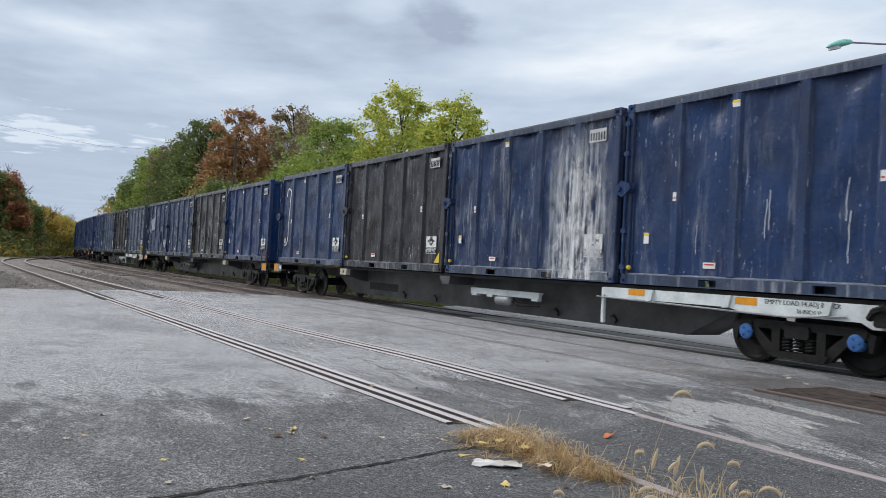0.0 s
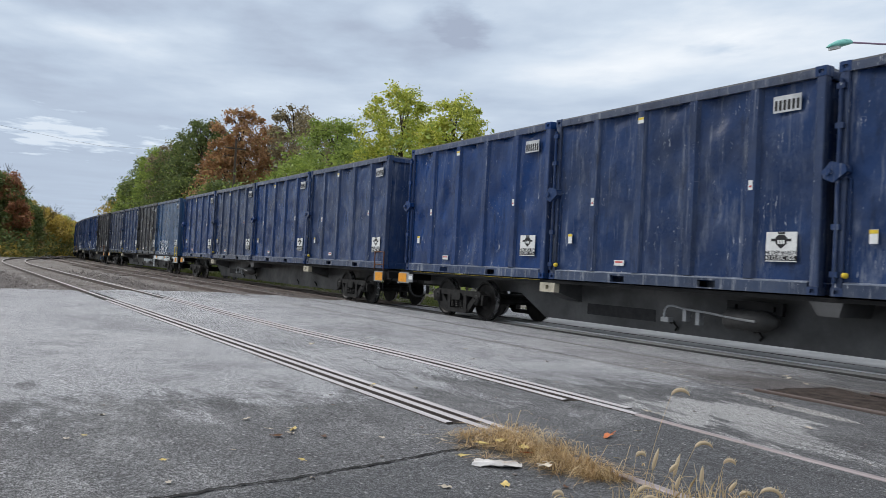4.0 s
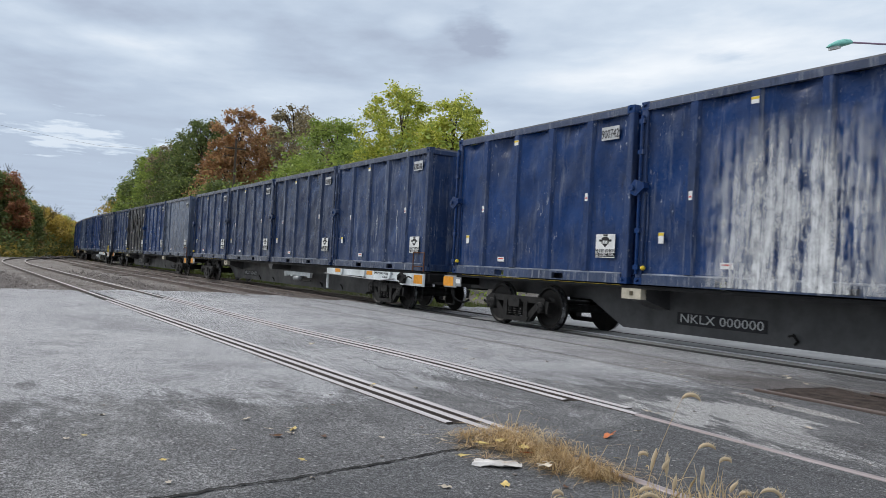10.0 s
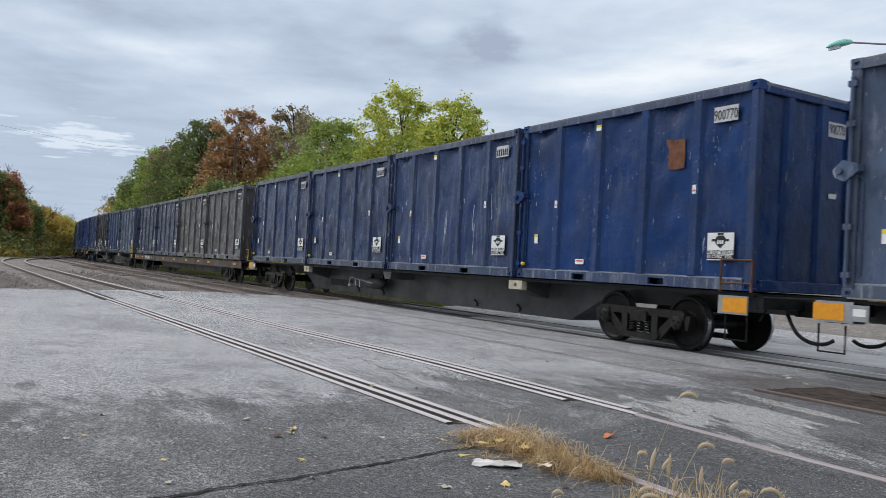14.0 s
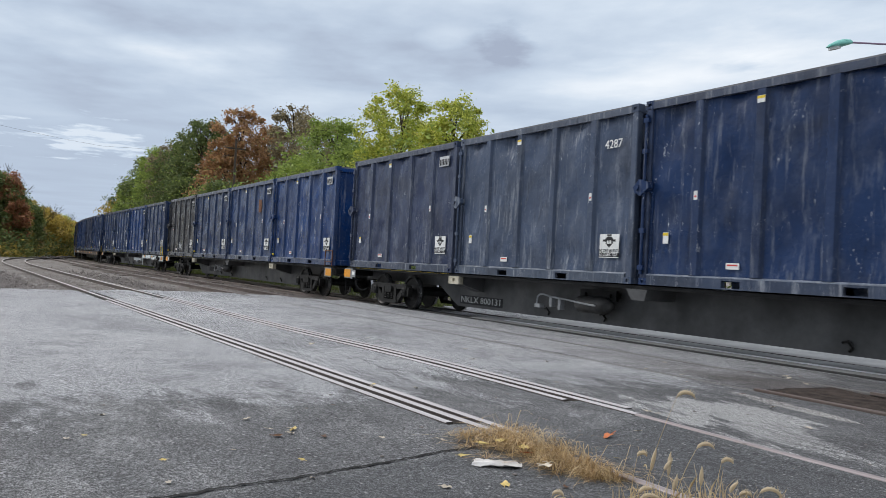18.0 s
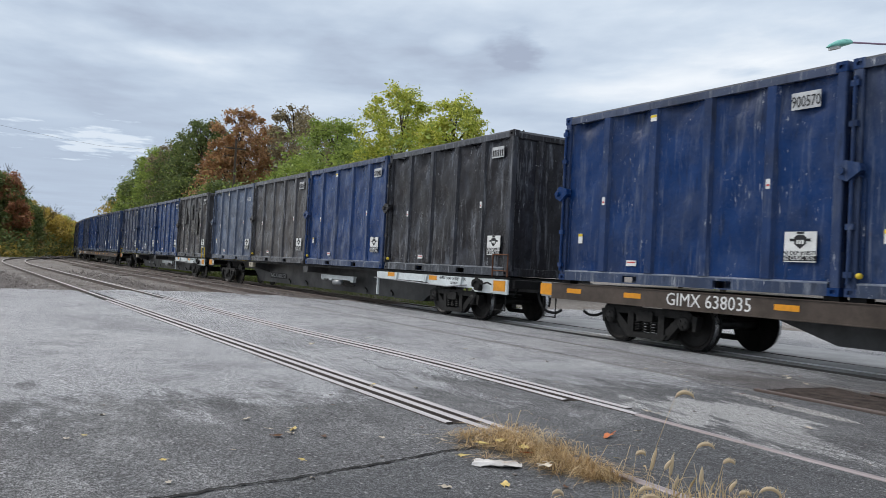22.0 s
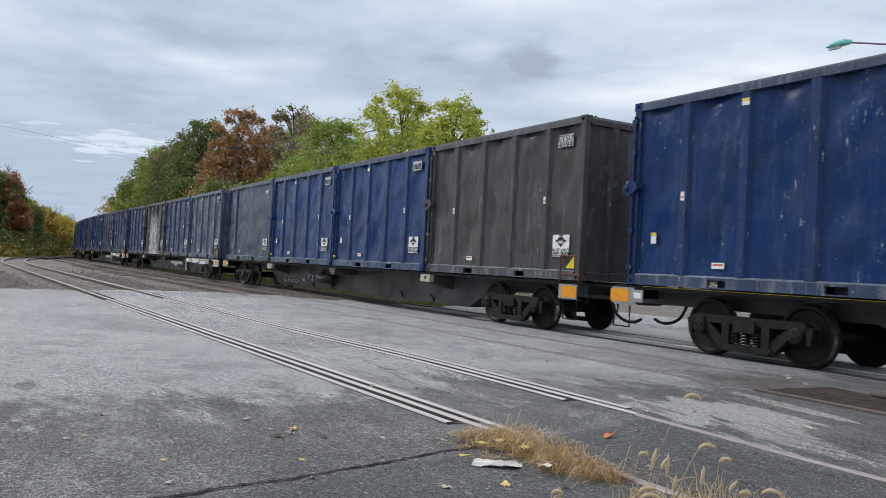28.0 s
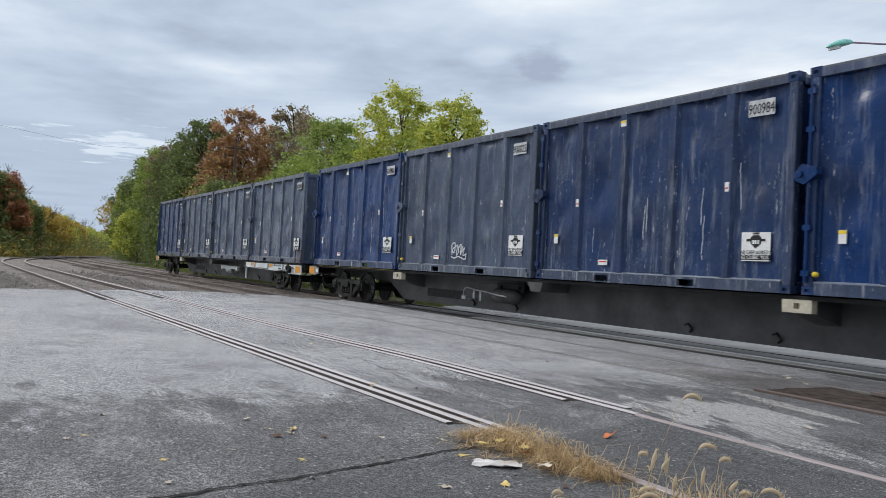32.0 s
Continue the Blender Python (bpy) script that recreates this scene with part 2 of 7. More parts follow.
PAINT = painted_steel()
STAIN = stain_mat()
ASPHALT = asphalt()
GRAVEL = gravel_ground()
CONCRETE = plain("pale_concrete", (0.40, 0.397, 0.395), 0.85, 0.0, 0.16, 1.1, 0.3)
SILL_STEEL = plain("worn_black_sill", (0.075, 0.076, 0.078), 0.45, 0.0, 0.4, 1.2)
BLACK_STEEL = plain("black_steel", (0.008, 0.008, 0.0085), 0.6, 0.0, 0.5, 3.0)
GRIMY_STEEL = plain("grimy_cast_steel", (0.0125, 0.012, 0.0115), 0.62, 0.1, 0.5, 6.0, 0.3)
WHEEL_STEEL = plain("wheel_steel", (0.013, 0.012, 0.0115), 0.5, 0.3, 0.4, 5.0)
TREAD_STEEL = plain("polished_tread", (0.42, 0.42, 0.43), 0.28, 0.9, 0.2, 9.0)
WHITE_PAINT = plain("pale_sill_paint", (0.63, 0.67, 0.67), 0.5, 0.0, 0.22, 2.4)
CREAM_PAINT = plain("cream_bracket_paint", (0.46, 0.42, 0.33), 0.6, 0.0, 0.3, 5.0)
BROWN_SILL = plain("brown_sill_paint", (0.072, 0.056, 0.046), 0.6, 0.0, 0.4, 2.0)
ORANGE = plain("amber_reflector", (0.72, 0.30, 0.025), 0.35, 0.0, 0.12, 12.0)
YELLOW = plain("yellow_paint", (0.75, 0.55, 0.05), 0.45, 0.0, 0.15, 10.0)
LABEL_WHITE = plain("white_vinyl", (0.74, 0.74, 0.72), 0.5, 0.0, 0.12, 6.0)
INK = plain("black_ink", (0.022, 0.022, 0.024), 0.6, 0.0, 0.2, 10.0)
RED_INK = plain("red_ink", (0.55, 0.07, 0.06), 0.5, 0.0, 0.2, 10.0)
RUST_PATCH = plain("rust_primer", (0.15, 0.065, 0.035), 0.8, 0.0, 0.4, 7.0)
GREY_PATCH = plain("bare_grey_primer", (0.30, 0.33, 0.38), 0.6, 0.0, 0.25, 4.0)
LETTER_GREY = plain("faded_white_lettering", (0.46, 0.47, 0.47), 0.7, 0.0, 0.3, 6.0)
CHALK = plain("white_spray_paint", (0.62, 0.64, 0.66), 0.6, 0.0, 0.12, 9.0)
BLUE_CAP = plain("blue_bearing_cap", (0.05, 0.14, 0.36), 0.45, 0.0, 0.25, 12.0)
HOSE = plain("rubber_hose", (0.02, 0.02, 0.02), 0.7, 0.0, 0.2, 10.0)
GALV = plain("grey_steel", (0.30, 0.31, 0.32), 0.45, 0.4, 0.2, 8.0)
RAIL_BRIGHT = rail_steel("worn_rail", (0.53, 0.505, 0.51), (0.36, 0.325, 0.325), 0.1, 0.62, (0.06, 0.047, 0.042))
RAIL_PINK = rail_steel("dull_pinkish_rail", (0.42, 0.365, 0.36), (0.30, 0.25, 0.24))
RAIL_RUST = rail_steel("rusty_rail", (0.20, 0.155, 0.135), (0.075, 0.050, 0.041))
RAIL_BROWN = rail_steel("brown_rusted_rail", (0.21, 0.172, 0.155), (0.085, 0.058, 0.047))
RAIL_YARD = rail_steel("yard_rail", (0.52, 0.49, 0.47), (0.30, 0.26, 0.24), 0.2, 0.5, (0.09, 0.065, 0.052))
RAIL_SUNK = rail_steel("sunken_rail", (0.21, 0.198, 0.19), (0.15, 0.138, 0.13))
RAIL_DARK = rail_steel("greasy_rail", (0.05, 0.048, 0.048), (0.025, 0.024, 0.024), 0.0, 0.7)
RAIL_MAIN = rail_steel("brown_running_rail", (0.30, 0.25, 0.22), (0.09, 0.06, 0.048))
TIE_WOOD = plain("creosoted_timber", (0.075, 0.058, 0.048), 0.9, 0.0, 0.45, 5.0, 0.5)
STONE = plain("ballast_stone", (0.22, 0.195, 0.18), 0.95, 0.0, 0.45, 2.0, 0.3)
BARK = plain("bark", (0.075, 0.058, 0.045), 0.95, 0.0, 0.4, 5.0, 0.6)
LEAF_LIME = leaf_mat("yellow_green_leaves", (0.195, 0.244, 0.049), (0.366, 0.427, 0.073), (0.537, 0.561, 0.098), (0.683, 0.610, 0.146))
LEAF_GREEN = leaf_mat("green_leaves", (0.122, 0.177, 0.046), (0.256, 0.336, 0.071), (0.403, 0.476, 0.104))
LEAF_DARK = leaf_mat("dark_green_leaves", (0.059, 0.085, 0.034), (0.128, 0.171, 0.051), (0.226, 0.262, 0.076))
LEAF_RUST = leaf_mat("rust_brown_leaves", (0.159, 0.104, 0.061), (0.329, 0.183, 0.088), (0.439, 0.232, 0.104), (0.439, 0.317, 0.134))
LEAF_RED = leaf_mat("red_leaves", (0.14, 0.085, 0.045), (0.36, 0.14, 0.075), (0.46, 0.25, 0.10))
LEAF_DULL = leaf_mat("olive_brown_leaves", (0.122, 0.107, 0.071), (0.256, 0.213, 0.122), (0.390, 0.311, 0.177))
LEAF_GOLD = leaf_mat("golden_leaves", (0.183, 0.152, 0.043), (0.439, 0.317, 0.061), (0.610, 0.464, 0.098))
SEED = leaf_mat("pale_seed_bristles", (0.50, 0.40, 0.25), (0.68, 0.56, 0.38), (0.80, 0.70, 0.52))
LID_GREY = plain("worn_grey_lid", (0.15, 0.155, 0.165), 0.55, 0.0, 0.35, 2.0)
GRASS_GREEN = leaf_mat("green_grass", (0.055, 0.085, 0.02), (0.11, 0.145, 0.035), (0.19, 0.19, 0.06))
STRAW = leaf_mat("matted_straw", (0.07, 0.042, 0.02), (0.30, 0.19, 0.085), (0.56, 0.39, 0.19), (0.72, 0.56, 0.33))
GRASS_DRY = leaf_mat("dry_grass", (0.34, 0.24, 0.12), (0.60, 0.45, 0.25), (0.76, 0.61, 0.38))


# ================= mesh helpers =================
class Geo:
    """Collects vertices and faces for one mesh."""

    def __init__(self):
        self.v, self.f = [], []

    def add(self, verts, faces):
        o = len(self.v)
        self.v.extend(verts)
        self.f.extend([tuple(i + o for i in q) for q in faces])
        return self

    def box(self, x0, x1, y0, y1, z0, z1, c=0.0):
        if c <= 0:
            return self.add([(x, y, z) for z in (z0, z1) for y in (y0, y1) for x in (x0, x1)],
                            [(0, 2, 3, 1), (4, 5, 7, 6), (0, 1, 5, 4), (2, 6, 7, 3), (0, 4, 6, 2), (1, 3, 7, 5)])
        return self.prism([(x0 + c, z0), (x1 - c, z0), (x1, z0 + c), (x1, z1 - c), (x1 - c, z1), (x0 + c, z1), (x0, z1 - c), (x0, z0 + c)], y0, y1)

    def prism(self, poly, y0, y1, plane="xz"):
        """A polygon in the xz (or xy, yz) plane drawn out along the third axis."""
        n = len(poly)
        at = {"xz": lambda a, b, d: (a, d, b), "xy": lambda a, b, d: (a, b, d), "yz": lambda a, b, d: (d, a, b)}[plane]
        vs = [at(a, b, y0) for a, b in poly] + [at(a, b, y1) for a, b in poly]
        fs = [(i, (i + 1) % n, n + (i + 1) % n, n + i) for i in range(n)]
        return self.add(vs, fs + [tuple(range(n - 1, -1, -1)), tuple(range(n, 2 * n))])

    def tube(self, path, radii, sides=8, caps=True):
        path = [Vector(p) for p in path]
        if isinstance(radii, (int, float)):
            radii = [radii] * len(path)
        vs = []
        for i, p in enumerate(path):
            d = (path[min(i + 1, len(path) - 1)] - path[max(i - 1, 0)]).normalized()
            a = d.cross(Vector((0.13, 0.27, 0.95))).normalized()
            if a.length < 0.1:
                a = d.cross(Vector((1, 0, 0))).normalized()
            b = d.cross(a)
            for s in range(sides):
                t = 2 * math.pi * s / sides
                vs.append(tuple(p + radii[i] * (math.cos(t) * a + math.sin(t) * b)))
        fs = [(i * sides + s, i * sides + (s + 1) % sides, (i + 1) * sides + (s + 1) % sides, (i + 1) * sides + s)
              for i in range(len(path) - 1) for s in range(sides)]
        if caps:
            fs += [tuple(range(sides - 1, -1, -1)), tuple((len(path) - 1) * sides + s for s in range(sides))]
        return self.add(vs, fs)

    def lathe(self, cx, cz, profile, sides=24):
        """A profile of (y, radius) turned about a line along y through (cx, cz)."""
        vs = [(cx + r * math.cos(2 * math.pi * s / sides), y, cz + r * math.sin(2 * math.pi * s / sides)) for y, r in profile for s in range(sides)]
        n = len(profile)
        fs = [(i * sides + s, i * sides + (s + 1) % sides, (i + 1) * sides + (s + 1) % sides, (i + 1) * sides + s) for i in range(n - 1) for s in range(sides)]
        fs += [tuple(range(sides - 1, -1, -1)), tuple((n - 1) * sides + s for s in range(sides))]
        return self.add(vs, fs)

    def band(self, profile, sides=24):
        """An open ring about the y axis."""
        vs = [(r * math.cos(2 * math.pi * s / sides), y, r * math.sin(2 * math.pi * s / sides)) for y, r in profile for s in range(sides)]
        return self.add(vs, [(s, (s + 1) % sides, sides + (s + 1) % sides, sides + s) for s in range(sides)])

    def mesh(self, name, mat, smooth=False):
        me = bpy.data.meshes.new(name)
        me.from_pydata(self.v, [], self.f)
        bm = bmesh.new()
        bm.from_mesh(me)
        bmesh.ops.recalc_face_normals(bm, faces=bm.faces)
        bm.to_mesh(me)
        bm.free()
        if smooth:
            me.shade_smooth()
        me.materials.append(mat)
        return me


def part(name, geo, mat, parent=None, label="", smooth=False):
    """Links geometry (or a ready mesh) as one mesh object under its thing."""
    me = geo if isinstance(geo, bpy.types.Mesh) else geo.mesh(name, mat, smooth)
    ob = new(name, me)
    if parent:
        ob.parent = parent
    if label:
        ob["label"] = label
    return ob


def quads_mesh(name, verts, count, corners, mat):
    """A mesh of many loose polygons, from an array of their corners."""
    me = bpy.data.meshes.new(name)
    me.vertices.add(count * corners)
    me.vertices.foreach_set("co", np.ascontiguousarray(verts, dtype=np.float32).ravel())
    me.loops.add(count * corners)
    me.loops.foreach_set("vertex_index", np.arange(count * corners, dtype=np.int32))
    me.polygons.add(count)
    me.polygons.foreach_set("loop_start", np.arange(0, count * corners, corners, dtype=np.int32))
    me.update(calc_edges=True)
    me.validate()
    me.materials.append(mat)
    return me


LETTERS = {}


def text_mesh(words, height, mat, depth=0.002):
    """Lettering in the built-in font as a mesh in the xz plane, facing -y, centred."""
    key = (words, height, mat.name)
    if key not in LETTERS:
        cu = bpy.data.curves.new("lettering", "FONT")
        cu.body, cu.size, cu.align_x, cu.align_y, cu.extrude, cu.resolution_u = words, height * 1.38, "CENTER", "CENTER", depth, 2
        tmp = new("lettering", cu)
        me = bpy.data.meshes.new_from_object(tmp.evaluated_get(bpy.context.evaluated_depsgraph_get()))
        bpy.data.objects.remove(tmp)
        me.transform(Euler((radians(90), 0, 0)).to_matrix().to_4x4())
        me.materials.clear()
        me.materials.append(mat)
        LETTERS[key] = me
    return LETTERS[key]


# ================= tracks and ground =================
MAIN_Y, MID_Y, SIDE_Y = 1.22, -1.94, -5.9625
CURVE_X, CURVE_R, CURVE_END = -75.0, 400.0, radians(50)
HALF_GAUGE = 0.7525


def along(s, y0=MAIN_Y, radius=CURVE_R, start=CURVE_X, slope=0.0):
    """Plan position and heading (radians from +x) at distance s along a track: straight, then bending away to +y."""
    if s >= start:
        return s, y0 + slope * s, math.atan(slope)
    a0 = math.atan(slope)
    d = (start - s) / radius
    e = min(d, CURVE_END)
    x0, y = start, y0 + slope * start
    # heading of travel backwards along the line turns from -x towards +y
    x = x0 - radius * (math.sin(e - a0) + math.sin(a0))
    y = y + radius * (math.cos(a0) - math.cos(e - a0))
    if d > e:
        rest = (d - e) * radius
        x, y = x - rest * math.cos(e - a0), y + rest * math.sin(e - a0)
    return x, y, -(e - a0)


def crown(x, y):
    """The road rises gently beyond the near siding rail and is highest along the far one."""
    def ease(a, b, v):
        u = min(1.0, max(0.0, (v - a) / (b - a)))
        return u * u * (3 - 2 * u)
    base = y - 0.0215 * x
    rise = ease(-6.75, -5.25, base) * (1 - ease(-2.0, 0.1, y))
    ends = ease(-60.0, -22.0, x) * (1 - 0.6 * ease(-5.0, -2.5, x))
    hump = 0.036 * math.exp(-((x + 8.6) / 3.4) ** 2) * math.exp(-((base + 5.2) / 1.3) ** 2)
    return rise * (0.03 * ends + hump)


def strip(geo, poly, stations):
    """A cross-section polygon (sideways, z) swept along stations of (x, y, heading)."""
    n = len(poly)
    vs = []
    for x, y, h in stations:
        nx, ny = -math.sin(h), math.cos(h)
        vs += [(x + nx * a, y + ny * a, z + crown(x + nx * a, y + ny * a)) for a, z in poly]
    m = len(stations)
    fs = [(i * n + j, i * n + (j + 1) % n, (i + 1) * n + (j + 1) % n, (i + 1) * n + j) for i in range(m - 1) for j in range(n)]
    fs += [tuple(range(n - 1, -1, -1)), tuple((m - 1) * n + j for j in range(n))]
    return geo.add(vs, fs)


def rail_poly(off, top=0.0):
    return [(off - 0.07, top - 0.17), (off - 0.07, top - 0.155), (off - 0.010, top - 0.13), (off - 0.010, top - 0.045), (off - 0.036, top - 0.034), (off - 0.036, top - 0.006),
            (off - 0.028, top), (off + 0.028, top), (off + 0.036, top - 0.006), (off + 0.036, top - 0.034), (off + 0.010, top - 0.045), (off + 0.010, top - 0.13), (off + 0.07, top - 0.155), (off + 0.07, top - 0.17)]


def stations(x0, x1, step, **kw):
    n = max(2, int(abs(x1 - x0) / step) + 1)
    return [along(x0 + (x1 - x0) * i / (n - 1), **kw) for i in range(n)]


SIDE_KW = dict(y0=SIDE_Y, radius=190.0, start=-56.0, slope=0.0215)
MID_KW = dict(y0=MID_Y, radius=403.0, start=-80.0)
MAIN_KW = dict(y0=MAIN_Y)

# ground: one sheet, soil and gravel, slightly below the rails; drops nothing, reaches the horizon
g = Geo()
N = 60
edge = [-4500, -1500, -600, -300] + [-200 + 6 * i for i in range(46)] + [90, 160, 400, 1200, 4500]
edge_y = [-4500, -1200, -400, -150, -80] + [-50 + 5 * i for i in range(31)] + [140, 220, 400, 1200, 4500]
vs = []
for y in edge_y:
    for x in edge:
        z = -0.20
        if y > 9:
            z += min(1.6, (y - 9) * 0.02)
        if x < -24 or x > 40:
            z += 0.05 * noise.noise(Vector((x * 0.15, y * 0.15, 0)))
        vs.append((x, y, z))
w = len(edge)
g.add(vs, [(j * w + i, j * w + i + 1, (j + 1) * w + i + 1, (j + 1) * w + i) for j in range(len(edge_y) - 1) for i in range(w - 1)])
ground = tagged(part("ground", g, GRAVEL), "grey brown gravel and soil ground beside the tracks", "ground", kind="structure")

# ballast beds under the three tracks, left of the crossing
for y_kw, x0, name in ((MAIN_KW, -25.3, "ballast"), (MID_KW, -25.5, "ballast"), (SIDE_KW, -25.8, "ballast")):
    g = Geo()
    strip(g, [(-2.1, -0.26), (-1.55, -0.13), (1.55, -0.13), (2.1, -0.26)], stations(x0, -330 if y_kw is not SIDE_KW else -180, 5, **y_kw))
    tagged(part(name, g, GRAVEL), "bed of grey crushed stone under a railway track", "ballast", kind="structure")

# the paved crossing: asphalt slabs between the rails, their far edge ragged
rng = random.Random(5)


def slab(name, y0, y1, x0, x1, top, ragged=0.35, mat=None, label="", slope=0.0):
    """A paved strip from y0 to y1 whose far end (x0) is uneven; slope follows a skewed rail."""
    g = Geo()
    n = max(2, int((y1 - y0) / 0.25))
    west = [(x0 + rng.uniform(-ragged, ragged), y0 + (y1 - y0) * i / n) for i in range(n + 1)]
    near_x = min(x1, -1.0)
    xs = [x0 + 1.0 + (near_x - x0 - 1.0) * k / 30 for k in range(31)] + ([x1] if x1 > near_x else [])
    rows = []
    for i in range(n + 1):
        fy = i / n
        row = [west[i]] + [(x, y0 + (y1 - y0) * fy) for x in xs]
        rows.append([(x, y + slope * x, top + crown(x, y + slope * x) + 0.006 * noise.noise(Vector((x * 0.8, y * 0.8, 3)))) for x, y in row])
    c = len(rows[0])
    g.add([p for r in rows for p in r], [(i * c + k, i * c + k + 1, (i + 1) * c + k + 1, (i + 1) * c + k) for i in range(n) for k in range(c - 1)])
    # skirt on the ragged end and the long sides
    for a, b in [(rows[i][0], rows[i + 1][0]) for i in range(n)] + [(rows[0][k], rows[0][k + 1]) for k in range(c - 1)] + [(rows[n][k], rows[n][k + 1]) for k in range(c - 1)]:
        g.add([a, b, (b[0], b[1], -0.24), (a[0], a[1], -0.24)], [(0, 1, 2, 3)])
    return tagged(part(name, g, mat or ASPHALT, smooth=True), label or "worn grey asphalt road over a level crossing", "road", kind="structure")


S = 0.0215
slab("road", -60.0, SIDE_Y - HALF_GAUGE - 0.205, -25.0, 60.0, -0.012, 0.3, slope=S)
slab("road", SIDE_Y - HALF_GAUGE + 0.205, SIDE_Y + HALF_GAUGE - 0.205, -25.6, 60.0, -0.012, 0.3, slope=S)
# between the siding and the middle track: from a skewed edge to a straight one
slab("road", SIDE_Y + HALF_GAUGE + 0.205, -4.40, -26.0, 60.0, -0.014, 0.3, slope=S)
slab("road", -5.3, MID_Y - HALF_GAUGE - 0.06, -26.0, 60.0, -0.020, 0.3)
slab("road", MID_Y - HALF_GAUGE + 0.09, MID_Y + HALF_GAUGE - 0.09, -25.5, -5.95, -0.022, 0.3)
slab("road", MID_Y + HALF_GAUGE + 0.06, MAIN_Y - HALF_GAUGE - 0.10, -24.0, 60.0, -0.016, 0.5)
slab("concrete_panel", MAIN_Y - HALF_GAUGE + 0.11, MAIN_Y + HALF_GAUGE - 0.065, -17.0, 60.0, -0.012, 0.05, CONCRETE, "pale smooth concrete crossing panel between the main rails")
slab("road", MAIN_Y - HALF_GAUGE + 0.11, MAIN_Y + HALF_GAUGE - 0.11, -22.5, -17.1, -0.03, 0.3)
slab("concrete_panel", MAIN_Y + HALF_GAUGE + 0.045, MAIN_Y + HALF_GAUGE + 2.2, -17.0, 60.0, -0.008, 0.05, CONCRETE, "pale smooth concrete panel beyond the main track")
slab("road", MAIN_Y + HALF_GAUGE + 0.10, 9.0, -21.6, 60.0, -0.016, 0.8)

# rails
def rails(kw, x_near, x_far, mat, label, name="rail", off=(-HALF_GAUGE, HALF_GAUGE), top=0.0):
    for o in off:
        g = Geo()
        strip(g, rail_poly(o, top), stations(x_near, x_far, 1.5, **kw))
        tagged(part(name, g, mat), label, "rail", "rails", "structure")


rails(MAIN_KW, 60, -23, RAIL_DARK, "dark running rail of the main track in the crossing", off=(-HALF_GAUGE,))
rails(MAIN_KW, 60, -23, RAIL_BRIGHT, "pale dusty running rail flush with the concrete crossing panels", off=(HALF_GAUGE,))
rails(MAIN_KW, -23, -330, RAIL_MAIN, "brown-sided running rail of the main track, worn on top")
rails(MID_KW, -24.5, -5.9, RAIL_SUNK, "dull sunken rail of the disused track in the asphalt", off=(-HALF_GAUGE,), top=-0.018)
rails(MID_KW, -24.5, -5.5, RAIL_SUNK, "dull sunken rail of the disused track in the asphalt", off=(HALF_GAUGE,), top=-0.018)
rails(MID_KW, 60, -5.9, RAIL_BROWN, "rusty brown rail of the disused track beside a dirt trench", off=(-HALF_GAUGE,), top=0.006)
rails(MID_KW, 60, -5.5, RAIL_BROWN, "rusty brown rail of the disused track beside a dirt trench", off=(HALF_GAUGE,), top=-0.008)
rails(MID_KW, -24.5, -330, RAIL_RUST, "rusty brown steel rail of the disused middle track")
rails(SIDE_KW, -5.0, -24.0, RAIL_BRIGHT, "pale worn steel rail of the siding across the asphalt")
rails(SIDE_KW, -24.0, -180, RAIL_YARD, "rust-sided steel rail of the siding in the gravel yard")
rails(SIDE_KW, 60, -5.0, RAIL_PINK, "dull pinkish rail of the siding sunk flush in asphalt", top=-0.003)
# flangeway guards beside the siding rails in the road
for side, ends in ((-1, (-5.35, -20.6)), (1, (-5.75, -21.4))):
    for o, ext in ((-0.152, 0.0), (0.152, 0.5)):
        g = Geo()
        strip(g, [(side * HALF_GAUGE + o - 0.036, -0.14), (side * HALF_GAUGE + o - 0.034, -0.008), (side * HALF_GAUGE + o - 0.028, -0.003), (side * HALF_GAUGE + o + 0.028, -0.003), (side * HALF_GAUGE + o + 0.034, -0.008), (side * HALF_GAUGE + o + 0.036, -0.14)],
              stations(ends[0] + ext, ends[1] - ext, 1.5, **SIDE_KW))
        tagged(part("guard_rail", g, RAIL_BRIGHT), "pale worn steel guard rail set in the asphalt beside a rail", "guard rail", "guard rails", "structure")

# packed black dirt low in the flangeways of the siding
GROOVE = plain("black_flangeway_dirt", (0.022, 0.020, 0.019), 0.95, 0.0, 0.4, 4.0, 0.5)
for side in (-1, 1):
    for o in (-0.076, 0.076):
        c = side * HALF_GAUGE + o
        g = Geo()
        strip(g, [(c - 0.042, -0.16), (c - 0.040, -0.030), (c + 0.040, -0.030), (c + 0.042, -0.16)], stations(-5.2, -24.0, 1.5, **SIDE_KW))
        tagged(part("flangeway_dirt", g, GROOVE), "packed black dirt in the groove beside a siding rail", "dirt", kind="structure")

